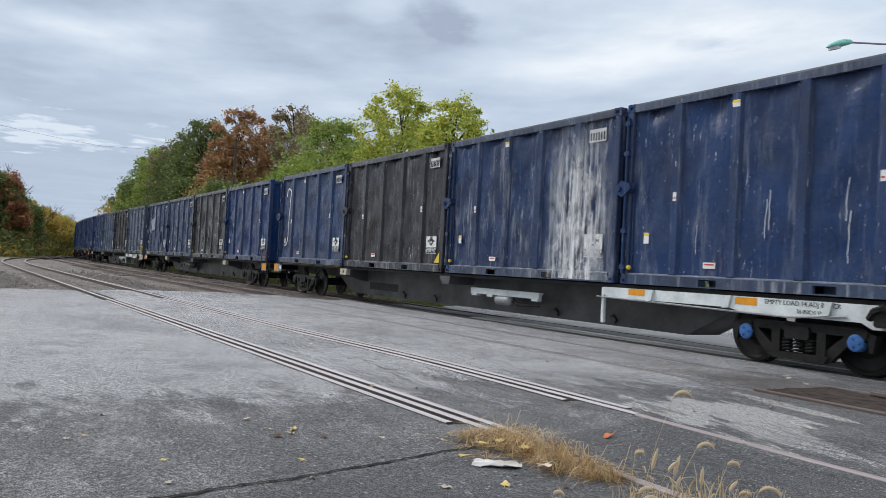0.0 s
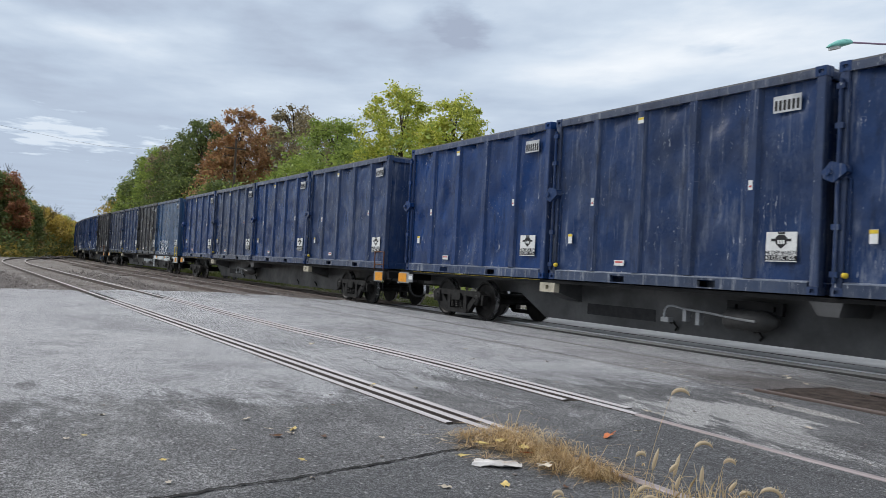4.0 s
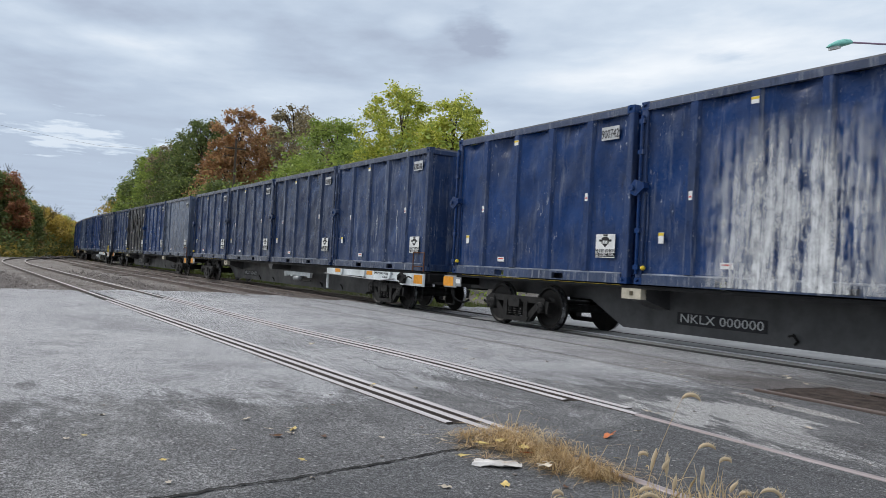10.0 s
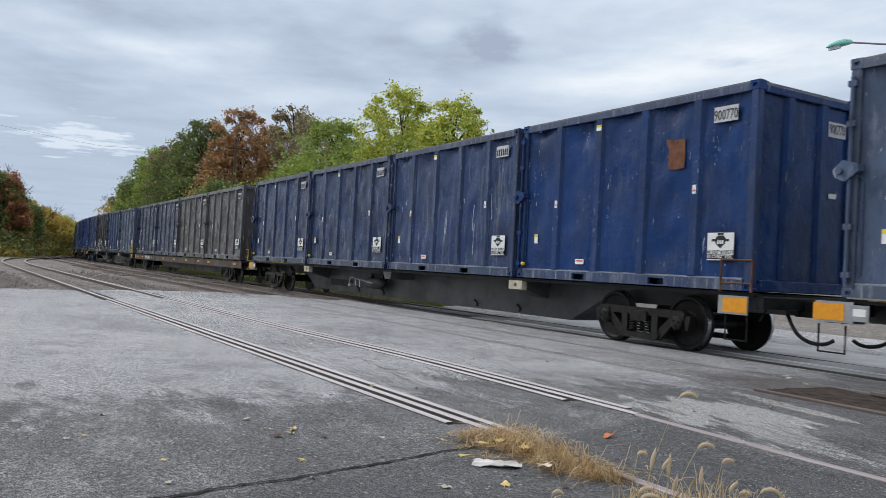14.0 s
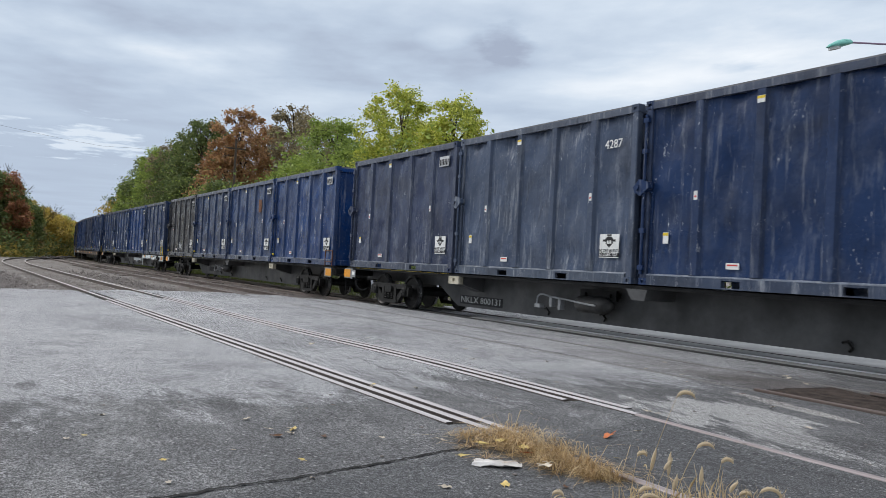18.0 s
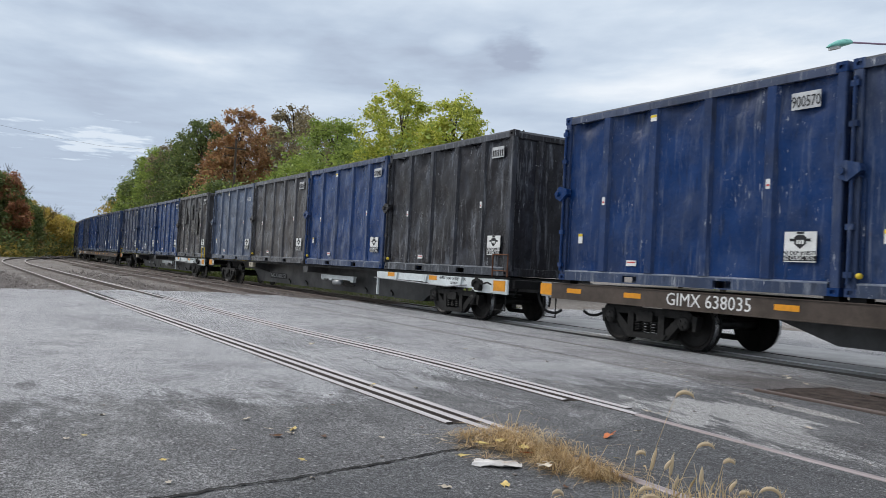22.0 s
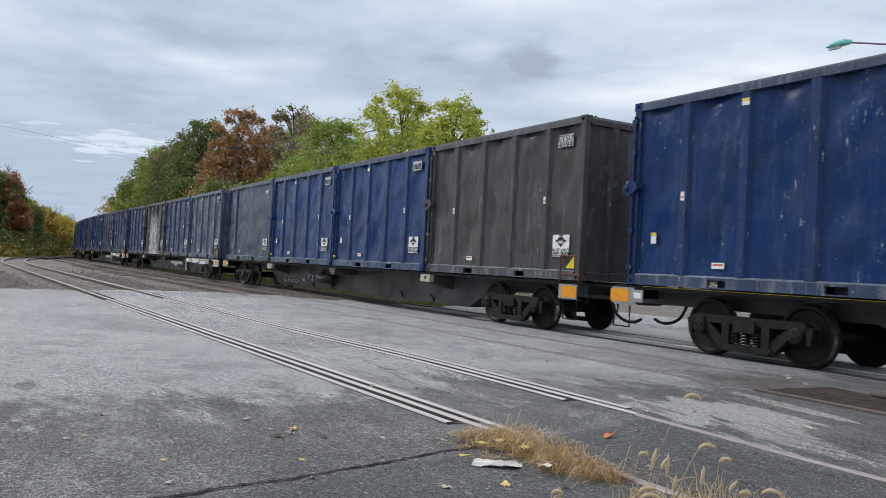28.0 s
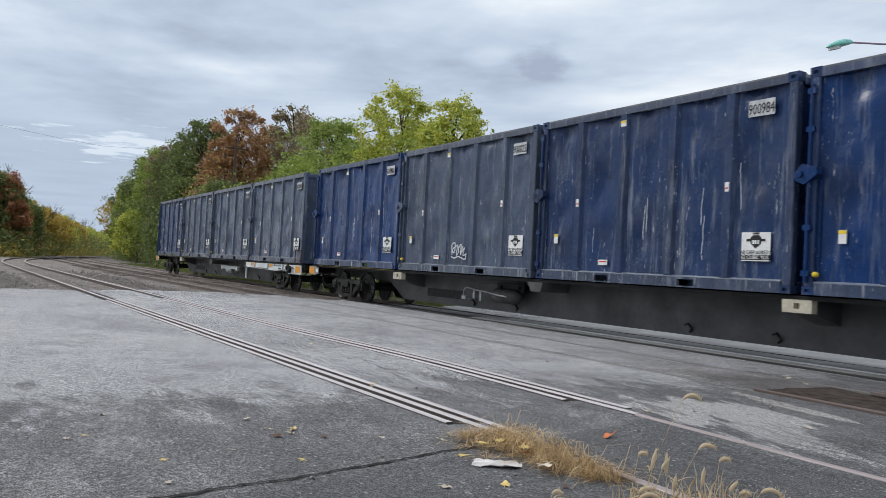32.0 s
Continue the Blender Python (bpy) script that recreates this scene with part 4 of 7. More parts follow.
g = Geo().tube([(-HL + 0.02, -HW - 0.03, 1.35), (-HL + 0.25, -HW - 0.02, 1.62), (-HL + 0.55, -HW - 0.02, 1.70), (-HL + 0.95, -HW - 0.015, 1.74)], 0.014, 5)
g.tube([(-HL + 0.55, -HW - 0.02, 1.70), (-HL + 0.6, -HW - 0.03, 1.55)], 0.012, 5).tube([(-HL + 0.02, -HW - 0.03, 0.35), (-HL + 0.5, -HW - 0.02, 0.42), (-HL + 0.9, -HW - 0.015, 0.48)], 0.014, 5)
STRAP = g.mesh("tie_cable", HOSE)


def flat_mesh(name, pts, y0, mat, thick=0.004):
    return Geo().prism(pts, y0 - thick, y0).mesh(name, mat)


def rect(x, z, w, h):
    return [(x - w / 2, z - h / 2), (x + w / 2, z - h / 2), (x + w / 2, z + h / 2), (x - w / 2, z + h / 2)]


PY = -HW + 0.035      # plates stand just proud of the dented sheet
PLATE_X = HL - 0.64
PLATE_GREY = plain("weathered_plate", (0.50, 0.51, 0.52), 0.6, 0.0, 0.2, 7.0)
NUM_PLATE = flat_mesh("number_plate", rect(PLATE_X, 2.80, 0.47, 0.25), PY, PLATE_GREY, 0.006)
LOGO_PLATE = flat_mesh("logo_plate", rect(PLATE_X, 0.68, 0.52, 0.44), PY, LABEL_WHITE, 0.006)
g = Geo()
cx, cz = PLATE_X, 0.745
g.prism([(cx - 0.10, cz + 0.07), (cx - 0.05, cz + 0.11), (cx + 0.05, cz + 0.11), (cx + 0.10, cz + 0.07), (cx + 0.095, cz - 0.02), (cx, cz - 0.095), (cx - 0.095, cz - 0.02)], PY - 0.009, PY - 0.006)
g.prism(rect(cx, cz + 0.035, 0.34, 0.04), PY - 0.010, PY - 0.0065)
g.prism(rect(cx, cz + 0.135, 0.12, 0.03), PY - 0.009, PY - 0.006)
SHIELD = g.mesh("shield_mark", INK)
g = Geo()
for k in (-1, 0, 1):
    g.prism(rect(cx + 0.045 * k, cz + 0.005, 0.03, 0.06), PY - 0.013, PY - 0.009)
SHIELD_BARS = g.mesh("mark_bars", LABEL_WHITE)
CAPTION = flat_mesh("caption_bar", rect(cx, 0.515, 0.54, 0.075), PY - 0.006, INK, 0.003)
TAGS = [("warning_label", flat_mesh("warning_label", rect(RIB_X[0], 1.52, 0.075, 0.15), -HW + 0.003, LABEL_WHITE, 0.004), RED_INK, (RIB_X[0], 1.50, 0.045, 0.03)),
        ("warning_label", flat_mesh("warning_label", rect(RIB_X[3], 1.62, 0.075, 0.15), -HW + 0.003, LABEL_WHITE, 0.004), RED_INK, (RIB_X[3], 1.60, 0.045, 0.03)),
        ("notice_label", flat_mesh("notice_label", rect(-1.03, 0.37, 0.25, 0.10), PY, LABEL_WHITE, 0.005), RED_INK, (-1.03, 0.385, 0.2, 0.025)),
        ("caution_label", flat_mesh("caution_label", rect(-HL + 0.56, 0.82, 0.12, 0.19), PY, LABEL_WHITE, 0.005), YELLOW, (-HL + 0.56, 0.885, 0.12, 0.05)),
        ("caution_label", flat_mesh("caution_label", rect(RIB_X[1], 2.93, 0.14, 0.11), -HW + 0.003, LABEL_WHITE, 0.004), YELLOW, (RIB_X[1], 2.96, 0.14, 0.04))]
TAG_BARS = [flat_mesh("label_print", rect(*b), (PY - 0.005 if "notice" in n or (n == "caution_label" and b[1] < 1) else -HW - 0.001), m, 0.002) for n, _, m, b in TAGS]
TRIANGLE = flat_mesh("yellow_corner_mark", [(HL - 0.46, 0.23), (HL - 0.2, 0.23), (HL - 0.2, 0.50)], PY, YELLOW, 0.005)
RUST = flat_mesh("rust_patch", [(1.20, 1.22), (1.34, 1.20), (1.49, 1.23), (1.50, 1.45), (1.48, 1.66), (1.33, 1.64), (1.21, 1.67), (1.19, 1.42)], PY - 0.01, RUST_PATCH, 0.004)
RUST_HI = flat_mesh("rust_patch", [(1.20, 2.00), (1.38, 1.98), (1.55, 2.00), (1.56, 2.24), (1.54, 2.50), (1.36, 2.49), (1.12, 2.52), (1.19, 2.34)], PY - 0.01, RUST_PATCH, 0.004)
END_NUM = flat_mesh("number_plate", rect(0, 0, 0.46, 0.25), 0.0, PLATE_GREY, 0.006)
END_TAG = flat_mesh("end_label", rect(0, 0, 0.2, 0.08), 0.0, LABEL_WHITE, 0.004)


def stroke(geo, pts, r, y):
    """A flat painted stroke through points of the side (x, z)."""
    for (x0, z0), (x1, z1) in zip(pts, pts[1:]):
        d = Vector((x1 - x0, z1 - z0))
        n = Vector((-d.y, d.x)).normalized() * r
        geo.prism([(x0 + n.x, z0 + n.y), (x0 - n.x, z0 - n.y), (x1 - n.x, z1 - n.y), (x1 + n.x, z1 + n.y)], y - 0.003, y)


def drips(seed, x0, x1, z_top, z_low, count, w):
    r = random.Random(seed)
    g = Geo()
    for _ in range(count):
        x = r.uniform(x0, x1)
        za = r.uniform(z_low + 0.5, z_top)
        zb = max(z_low, za - r.uniform(0.15, 0.9))
        pts = [(x, za)]
        while pts[-1][1] > zb:
            pts.append((pts[-1][0] + r.uniform(-0.015, 0.015), pts[-1][1] - 0.12))
        stroke(g, pts, r.uniform(0.3, 1.0) * w, -HW + 0.022 - r.uniform(0, 0.004))
    return g


def stain_sheet(x0, x1, z0, z1):
    return Geo().box(x0, x1, -HW - 0.012, -HW - 0.0105, z0, z1).mesh("white_stain", STAIN)


MARK_MESH = {
    "w": stain_sheet(0.9, 2.95, 0.03, 3.1),
    "d": drips(5, -1.9, 2.2, 2.9, 0.4, 7, 0.006).mesh("paint_drip", CHALK),
    "W": stain_sheet(-2.9, 2.9, 0.03, 2.6),
    "V": stain_sheet(-1.6, 1.9, 0.03, 2.7),
}

def rounded(pts, n=5):
    """A smooth line through a few points."""
    out = []
    for i in range(len(pts) - 1):
        p0, p1, p2, p3 = (Vector(pts[max(0, min(len(pts) - 1, i + k))]) for k in (-1, 0, 1, 2))
        for k in range(n):
            t = k / n
            out.append(tuple(0.5 * (2 * p1 + (p2 - p0) * t + (2 * p0 - 5 * p1 + 4 * p2 - p3) * t * t + (3 * p1 - p0 - 3 * p2 + p3) * t ** 3)))
    return out + [pts[-1]]


def tag_strokes(name, r, *lines):
    g = Geo()
    for line in lines:
        stroke(g, rounded(line), r, -HW - 0.0045)
    return g.mesh(name, CHALK)


MARK_MESH["D"] = tag_strokes("white_spray_line", 0.03, [(-2.35, 2.45), (-2.28, 2.7), (-2.1, 2.72), (-1.92, 2.6), (-1.98, 2.35), (-2.0, 1.9), (-2.06, 1.4), (-2.05, 1.0), (-2.15, 0.72), (-2.4, 0.62)])
# bubble letters along the foot of one side
MARK_MESH["G"] = tag_strokes(
    "white_scrawl", 0.022,
    [(-2.6, 0.1), (-2.64, 0.36), (-2.63, 0.6), (-2.53, 0.74), (-2.41, 0.73), (-2.34, 0.57), (-2.35, 0.42)],
    [(-2.34, 0.52), (-2.33, 0.67), (-2.25, 0.75), (-2.15, 0.7), (-2.08, 0.53), (-2.05, 0.33)],
    [(-2.57, 0.28), (-2.42, 0.39), (-2.27, 0.34), (-2.17, 0.22), (-2.22, 0.07), (-2.37, 0.0)],
    [(-2.06, 0.53), (-2.02, 0.68), (-1.88, 0.74), (-1.85, 0.6), (-1.95, 0.43), (-1.86, 0.33)],
    [(-2.17, 0.2), (-2.06, 0.33), (-1.91, 0.31), (-1.93, 0.13), (-2.07, 0.01)],
    [(-1.85, 0.46), (-1.79, 0.68), (-1.68, 0.74), (-1.59, 0.63), (-1.56, 0.44)],
    [(-1.86, 0.31), (-1.81, 0.46), (-1.77, 0.24), (-1.84, 0.04)],
    [(-1.57, 0.61), (-1.49, 0.73), (-1.38, 0.7), (-1.33, 0.49), (-1.31, 0.32), (-1.42, 0.25), (-1.59, 0.28), (-1.61, 0.46)],
    [(-1.8, 0.26), (-1.71, 0.12), (-1.62, 0.01), (-1.52, 0.1), (-1.46, 0.15)],
    [(-0.72, 0.5), (-0.75, 0.73), (-0.67, 0.84), (-0.56, 0.77), (-0.56, 0.55), (-0.65, 0.5)],
    [(-0.72, 0.5), (-0.56, 0.51), (-0.55, 0.37), (-0.49, 0.26), (-0.5, 0.08)],
    [(-0.7, 0.48), (-0.62, 0.39), (-0.74, 0.21), (-0.59, 0.12), (-0.54, 0.01), (-0.49, 0.15)],
    [(-0.51, 0.5), (-0.52, 0.8), (-0.37, 0.93), (-0.15, 0.88), (-0.05, 0.6), (-0.2, 0.45), (-0.45, 0.5)],
    [(-0.05, 0.55), (0.1, 0.4), (0.05, 0.15), (-0.2, 0.05), (-0.4, 0.15)])
# rounded outline letters on a black side
MARK_MESH["B"] = tag_strokes(
    "white_scrawl", 0.02,
    [(-2.41, 0.0), (-2.39, 0.21), (-2.41, 0.43), (-2.1, 0.42), (-1.8, 0.4), (-1.78, 0.11)],
    [(-2.09, 0.47), (-2.13, 0.63), (-1.95, 0.74), (-1.76, 0.63), (-1.77, 0.32)],
    [(-1.77, 0.32), (-1.7, 0.63), (-1.52, 0.67), (-1.31, 0.63), (-1.13, 0.48), (-0.94, 0.24), (-0.71, 0.02)],
    [(-1.58, 0.22), (-1.56, 0.48), (-1.42, 0.55), (-1.24, 0.43), (-1.2, 0.25)],
    [(-1.74, 0.79), (-1.6, 0.94), (-1.33, 0.96), (-1.26, 0.74), (-1.19, 0.96), (-0.85, 1.0), (-0.79, 0.84)],
    [(-1.17, 0.64), (-1.01, 0.79), (-0.73, 0.79), (-0.59, 0.68), (-0.69, 0.52), (-0.99, 0.54)],
    [(-0.61, 0.56), (-0.43, 0.66), (-0.12, 0.66), (0.08, 0.5), (0.22, 0.2)],
    [(-0.57, 0.39), (-0.42, 0.43), (-0.51, 0.27), (-0.69, 0.15), (-0.66, 0.02)],
    [(-0.39, 0.79), (-0.35, 0.98), (-0.14, 0.95), (-0.16, 0.78), (-0.36, 0.78)],
    [(-0.05, 0.74), (-0.01, 0.85), (0.16, 0.79), (0.1, 0.64), (-0.04, 0.68)],
    [(0.2, 0.55), (0.27, 0.63), (0.32, 0.5), (0.23, 0.5)],
    [(-2.3, 0.05), (-2.25, 0.15), (-2.15, 0.1), (-2.3, 0.02), (-2.1, 0.03)],
    [(-0.55, 0.05), (-0.4, 0.12), (-0.3, 0.03), (-0.2, 0.12), (-0.05, 0.04), (0.1, 0.1)],
    [(0.88, 0.33), (0.94, 0.4), (1.1, 0.39), (1.16, 0.32), (0.99, 0.3)])
# fat loops on the smooth pale blue side
MARK_MESH["H"] = tag_strokes(
    "white_scrawl", 0.026,
    [(-1.75, 0.12), (-1.72, 0.45), (-1.6, 0.78), (-1.4, 0.85), (-1.28, 0.6), (-1.38, 0.35), (-1.6, 0.3)],
    [(-1.38, 0.35), (-1.2, 0.5), (-1.1, 0.35), (-1.2, 0.15), (-1.5, 0.08), (-1.75, 0.12)],
    [(-1.05, 0.1), (-1.08, 0.5), (-0.98, 0.82), (-0.75, 0.86), (-0.6, 0.6), (-0.62, 0.2), (-0.8, 0.08), (-1.05, 0.1)],
    [(-0.9, 0.3), (-0.88, 0.6), (-0.78, 0.62), (-0.78, 0.32), (-0.9, 0.3)],
    [(-0.45, 0.15), (-0.5, 0.6), (-0.3, 0.84), (-0.05, 0.7), (0.0, 0.3), (-0.2, 0.12), (-0.45, 0.15)],
    [(-0.35, 0.5), (-0.15, 0.55), (-0.2, 0.3)],
    [(0.05, 0.2), (0.1, 0.75), (0.4, 0.8), (0.45, 0.5), (0.2, 0.45), (0.5, 0.2), (0.3, 0.08)])
# one tangled quick signature
MARK_MESH["g"] = tag_strokes(
    "white_scrawl", 0.013,
    [(-0.2, 0.45), (-0.22, 0.68), (-0.08, 0.72), (-0.1, 0.5), (-0.2, 0.56), (0.02, 0.66), (0.0, 0.44), (0.1, 0.52), (0.04, 0.7)],
    [(0.08, 0.58), (0.2, 0.7), (0.18, 0.44), (0.28, 0.66), (0.24, 0.5), (0.36, 0.62), (0.3, 0.44), (0.42, 0.46)],
    [(-0.24, 0.4), (-0.1, 0.36), (0.1, 0.4), (0.4, 0.34), (0.44, 0.5)])
# two quick marker signatures
MARK_MESH["S"] = tag_strokes(
    "white_scrawl", 0.016,
    [(-2.76, 0.71), (-2.53, 0.71), (-2.6, 0.33), (-2.42, 0.73), (-2.24, 0.68), (-2.31, 0.28), (-2.02, 0.71), (-1.95, 0.59), (-2.14, 0.22)],
    [(-2.68, 0.5), (-2.3, 0.47), (-1.89, 0.54)],
    [(0.76, 0.66), (0.88, 0.71), (0.78, 0.41), (0.96, 0.34), (1.01, 0.66), (0.96, 0.32), (1.14, 0.69), (1.3, 0.71), (1.17, 0.35)],
    [(0.72, 0.19), (1.34, 0.25), (1.14, 0.17)])


def torn(outline, seed, rough, y0, y1):
    """A patch with a ragged outline: each edge is broken up and pushed in and out."""
    r = random.Random(seed)
    pts = []
    for (xa, za), (xb, zb) in zip(outline, outline[1:] + outline[:1]):
        n = max(1, int(math.hypot(xb - xa, zb - za) / 0.07))
        for k in range(n):
            u = k / n
            pts.append((xa + (xb - xa) * u + r.uniform(-rough, rough), za + (zb - za) * u + r.uniform(-rough, rough)))
    return Geo().prism(pts, y0, y1)


def pct(*pts):
    return [(-HL + CL * u, CH * w) for u, w in pts]


FRESH = plain("lighter_blue_touch_up", (0.030, 0.058, 0.128), 0.4, 0.0, 0.3, 2.0)
BARE = [torn(o, 40 + k, 0.014, *yy).mesh("bare_primer_patch", m) for k, (o, yy, m) in enumerate([
    (pct((0.215, 0.40), (0.225, 0.70), (0.33, 0.715), (0.352, 0.77), (0.352, 0.48), (0.31, 0.49), (0.25, 0.46)), (PY - 0.014, PY - 0.010), GREY_PATCH),
    (pct((0.375, 0.47), (0.375, 0.90), (0.385, 0.95), (0.408, 0.93), (0.392, 0.80), (0.408, 0.70), (0.405, 0.50)), (-HW + 0.0005, -HW + 0.0045), GREY_PATCH),
    (pct((0.012, 0.46), (0.02, 0.54), (0.036, 0.53), (0.035, 0.45)), (-HW - 0.005, -HW - 0.001), GREY_PATCH),
    (pct((0.055, 0.42), (0.06, 0.53), (0.085, 0.50), (0.08, 0.42)), (PY - 0.014, PY - 0.010), GREY_PATCH),
    (pct((0.10, 0.51), (0.105, 0.56), (0.125, 0.55), (0.12, 0.50)), (PY - 0.014, PY - 0.010), GREY_PATCH),
    (pct((0.155, 0.36), (0.15, 0.52), (0.163, 0.55), (0.165, 0.40)), (PY - 0.014, PY - 0.010), GREY_PATCH),
    (pct((0.190, 0.55), (0.188, 0.64), (0.204, 0.72), (0.206, 0.56)), (-HW + 0.0005, -HW + 0.0045), GREY_PATCH),
    (pct((0.045, 0.02), (0.05, 0.055), (0.11, 0.05), (0.19, 0.035), (0.16, 0.012), (0.09, 0.015)), (-HW - 0.007, -HW - 0.003), GREY_PATCH),
    (pct((0.265, 0.10), (0.26, 0.45), (0.35, 0.45), (0.35, 0.10)), (PY - 0.008, PY - 0.004), FRESH),
    (pct((0.43, 0.08), (0.43, 0.33), (0.49, 0.36), (0.55, 0.42), (0.57, 0.36), (0.57, 0.08)), (PY - 0.014, PY - 0.010), FRESH),
    (pct((0.64, 0.22), (0.635, 0.44), (0.68, 0.46), (0.69, 0.24)), (PY - 0.014, PY - 0.010), FRESH)])]
g = Geo()
for x, z, w, h in ((-1.6, 2.2, 0.5, 0.9), (-0.3, 2.35, 0.55, 0.8), (0.85, 2.5, 0.75, 0.1), (0.85, 1.75, 0.65, 1.2)):
    g.box(x - w / 2, x + w / 2, PY - 0.012, PY - 0.002, z - h / 2, z + h / 2)
MARK_MESH["b"] = g.mesh("welded_patch", plain("patch_plate", (0.016, 0.016, 0.017), 0.35, 0.0, 0.4, 3.0))
MARK_MESH["r"], MARK_MESH["R"], MARK_MESH["t"] = RUST, RUST_HI, TRIANGLE
SLAB_TOP = Geo().prism([(-HW - 0.12, CH + 0.05), (-HW + 0.5, CH + 0.17), (-HW + 0.5, CH + 0.19), (-HW - 0.12, CH + 0.07)], -2.2, -1.35, "yz").mesh("rusty_sheet", RUST_PATCH)

LABELS = [(n, join_meshes(n, [me, bar])) for (n, me, _, _), bar in zip(TAGS, TAG_BARS)]
SHIELD = join_meshes("shield_mark", [SHIELD, SHIELD_BARS])
COLOUR_WORDS = {BL: "bright blue", NV: "navy blue", DK: "dark slate blue", KK: "charcoal black", GK: "worn dark grey", GY: "faded grey blue", LB: "pale blue", SM: "dull blue"}
cont_rng = random.Random(77)
containers, cars, axles = [], [], []


def container(car, slot, paint, chalk, number, marks):
    state = "streaked" if chalk > 0.65 else ("scuffed" if chalk > 0.3 else "clean")
    extra = ""
    for m, w in (("G", " with white scrawls"), ("g", " with white scrawl"), ("B", " with white scrawls"), ("S", " with white scrawls"), ("H", " with white scrawls"), ("r", " with rust patch"), ("R", " with rust patch"), ("p", " with bare patches"), ("w", " with white stain"), ("V", " with white stain")):
        if m in marks:
            extra = w
    base = tagged(new("waste_container"), f"{state} {COLOUR_WORDS[paint]} steel container on rail car{extra}", "container", "containers on the train")
    shade = cont_rng.uniform(0.85, 1.15)
    tint = (*(c * shade for c in paint), min(1.0, chalk + 0.1))

    def add(name, me, parent=base, label=""):
        ob = part(name, me, None, parent, label)
        ob.color = tint
        return ob

    add("side_panel", SIDE_FLAT if "s" in marks else SIDES[cont_rng.randrange(4)])
    for name, me in (("end_panel", END_PANEL), ("rear_door", DOOR), ("far_wall", FAR_WALL), ("lid", ROOF), ("floor_plate", FLOOR), ("top_rail", TOP_RAIL), ("end_header", END_HEAD),
                     ("end_sill", END_SILL), ("bottom_rail", BOTTOM_RAIL), ("rail_lip", LIP), ("locking_bar", LOCK_BAR), ("lock_knuckle", LOCK_HUB), ("release_rod", LOCK_ROD)):
        if not ("s" in marks and name in ("lock_knuckle", "release_rod")):
            ob = add(name, me)
            if name == "top_rail":
                ob.color = (*(0.55 * c + 0.45 * g_ for c, g_ in zip(tint[:3], (0.17, 0.18, 0.20))), 0.7)
            if name == "rail_lip":
                ob.color = (*(0.5 * c + 0.5 * g_ for c, g_ in zip(tint[:3], (0.36, 0.39, 0.43))), 1.0)
            if name == "bottom_rail":
                ob.color = (*(0.55 * c + 0.45 * g_ for c, g_ in zip(tint[:3], (0.10, 0.115, 0.135))), 1.0)
    if cont_rng.random() < 0.5 and "s" not in marks:
        part("yellow_knob", KNOB, None, base)
    dusty = (*(0.8 * c + 0.2 * g_ for c, g_ in zip(tint[:3], (0.14, 0.15, 0.17))), tint[3])
    for me in POSTS:
        add("corner_post", me).color = dusty
    for me in CASTS:
        add("corner_casting", me)
    for x in (RIB_X[:1] if "s" in marks else RIB_X):
        rib = add("rib", RIB)
        rib.location, rib.color = (x, 0, 0), (*(0.9 * c + 0.1 * g_ for c, g_ in zip(tint[:3], (0.14, 0.15, 0.17))), tint[3])
    for y in (-0.42, 0.42):
        add("end_rib", END_RIB).location = (0, y, 0)
    part("lid_hook", HOOK, None, base).location = (HL - 0.2, -HW + 0.34, CH - 0.01)
    # plates and labels
    if not (len(number) == 4 or number == "901462" or number == "910042"):
        plate = part("number_plate", NUM_PLATE, None, base, "white number plate")
    else:
        plate = None
    if number:
        lines = number.split("\n")
        for k, one in enumerate(lines):
            me = text_mesh(one, 0.13 if len(lines) > 1 else 0.17, INK) if plate else text_mesh(one, 0.17, LABEL_WHITE)
            ob = part("number", me, None, plate or base)
            ob.location = (PLATE_X, PY - 0.009, 2.78 + (0.065 - 0.13 * k if len(lines) > 1 else 0) - (0.2 if not plate and len(one) == 4 else 0))
            if len(lines) == 1 and len(one) > 4:
                ob.scale = (0.46 / max(0.3, ob.dimensions.x), 1, 1)
            elif len(lines) > 1:
                ob.scale = (0.44 / max(0.3, ob.dimensions.x), 1, 0.95)
    elif plate:
        part("number_bar", BARS, None, plate).location = (PLATE_X, PY - 0.008, 2.78)
    logo = part("logo_plate", LOGO_PLATE, None, base, "white plate with a dark shield mark")
    part("shield_mark", SHIELD, None, logo)
    part("caption_bar", CAPTION, None, logo)
    ob = part("caption", T_DEP, None, logo)
    ob.location, ob.scale = (PLATE_X, PY - 0.009, 0.590), (0.52 / T_DEP_W, 1, 1)
    ob = part("caption", T_YDS, None, logo)
    ob.location, ob.scale = (PLATE_X, PY - 0.012, 0.515), (0.50 / T_YDS_W, 1, 1)
    for name, me in LABELS:
        if (name == "caution_label" and paint in (KK, GK)) or ("s" in marks and name != "notice_label"):
            continue
        part(name, me, None, base)
    for m in marks:
        if m in MARK_MESH:
            part(MARK_MESH[m].name.split(".")[0], MARK_MESH[m], None, base)
    if "p" in marks:
        for me in BARE:
            part("bare_primer_patch" if me.materials[0] == GREY_PATCH else "touched_up_paint", me, None, base)
    if chalk > 0.85:
        part("white_stain", MARK_MESH["W"], None, base)
    if "s" in marks:
        part("tie_cable", STRAP, None, base, "thin dark cable with a frayed end")
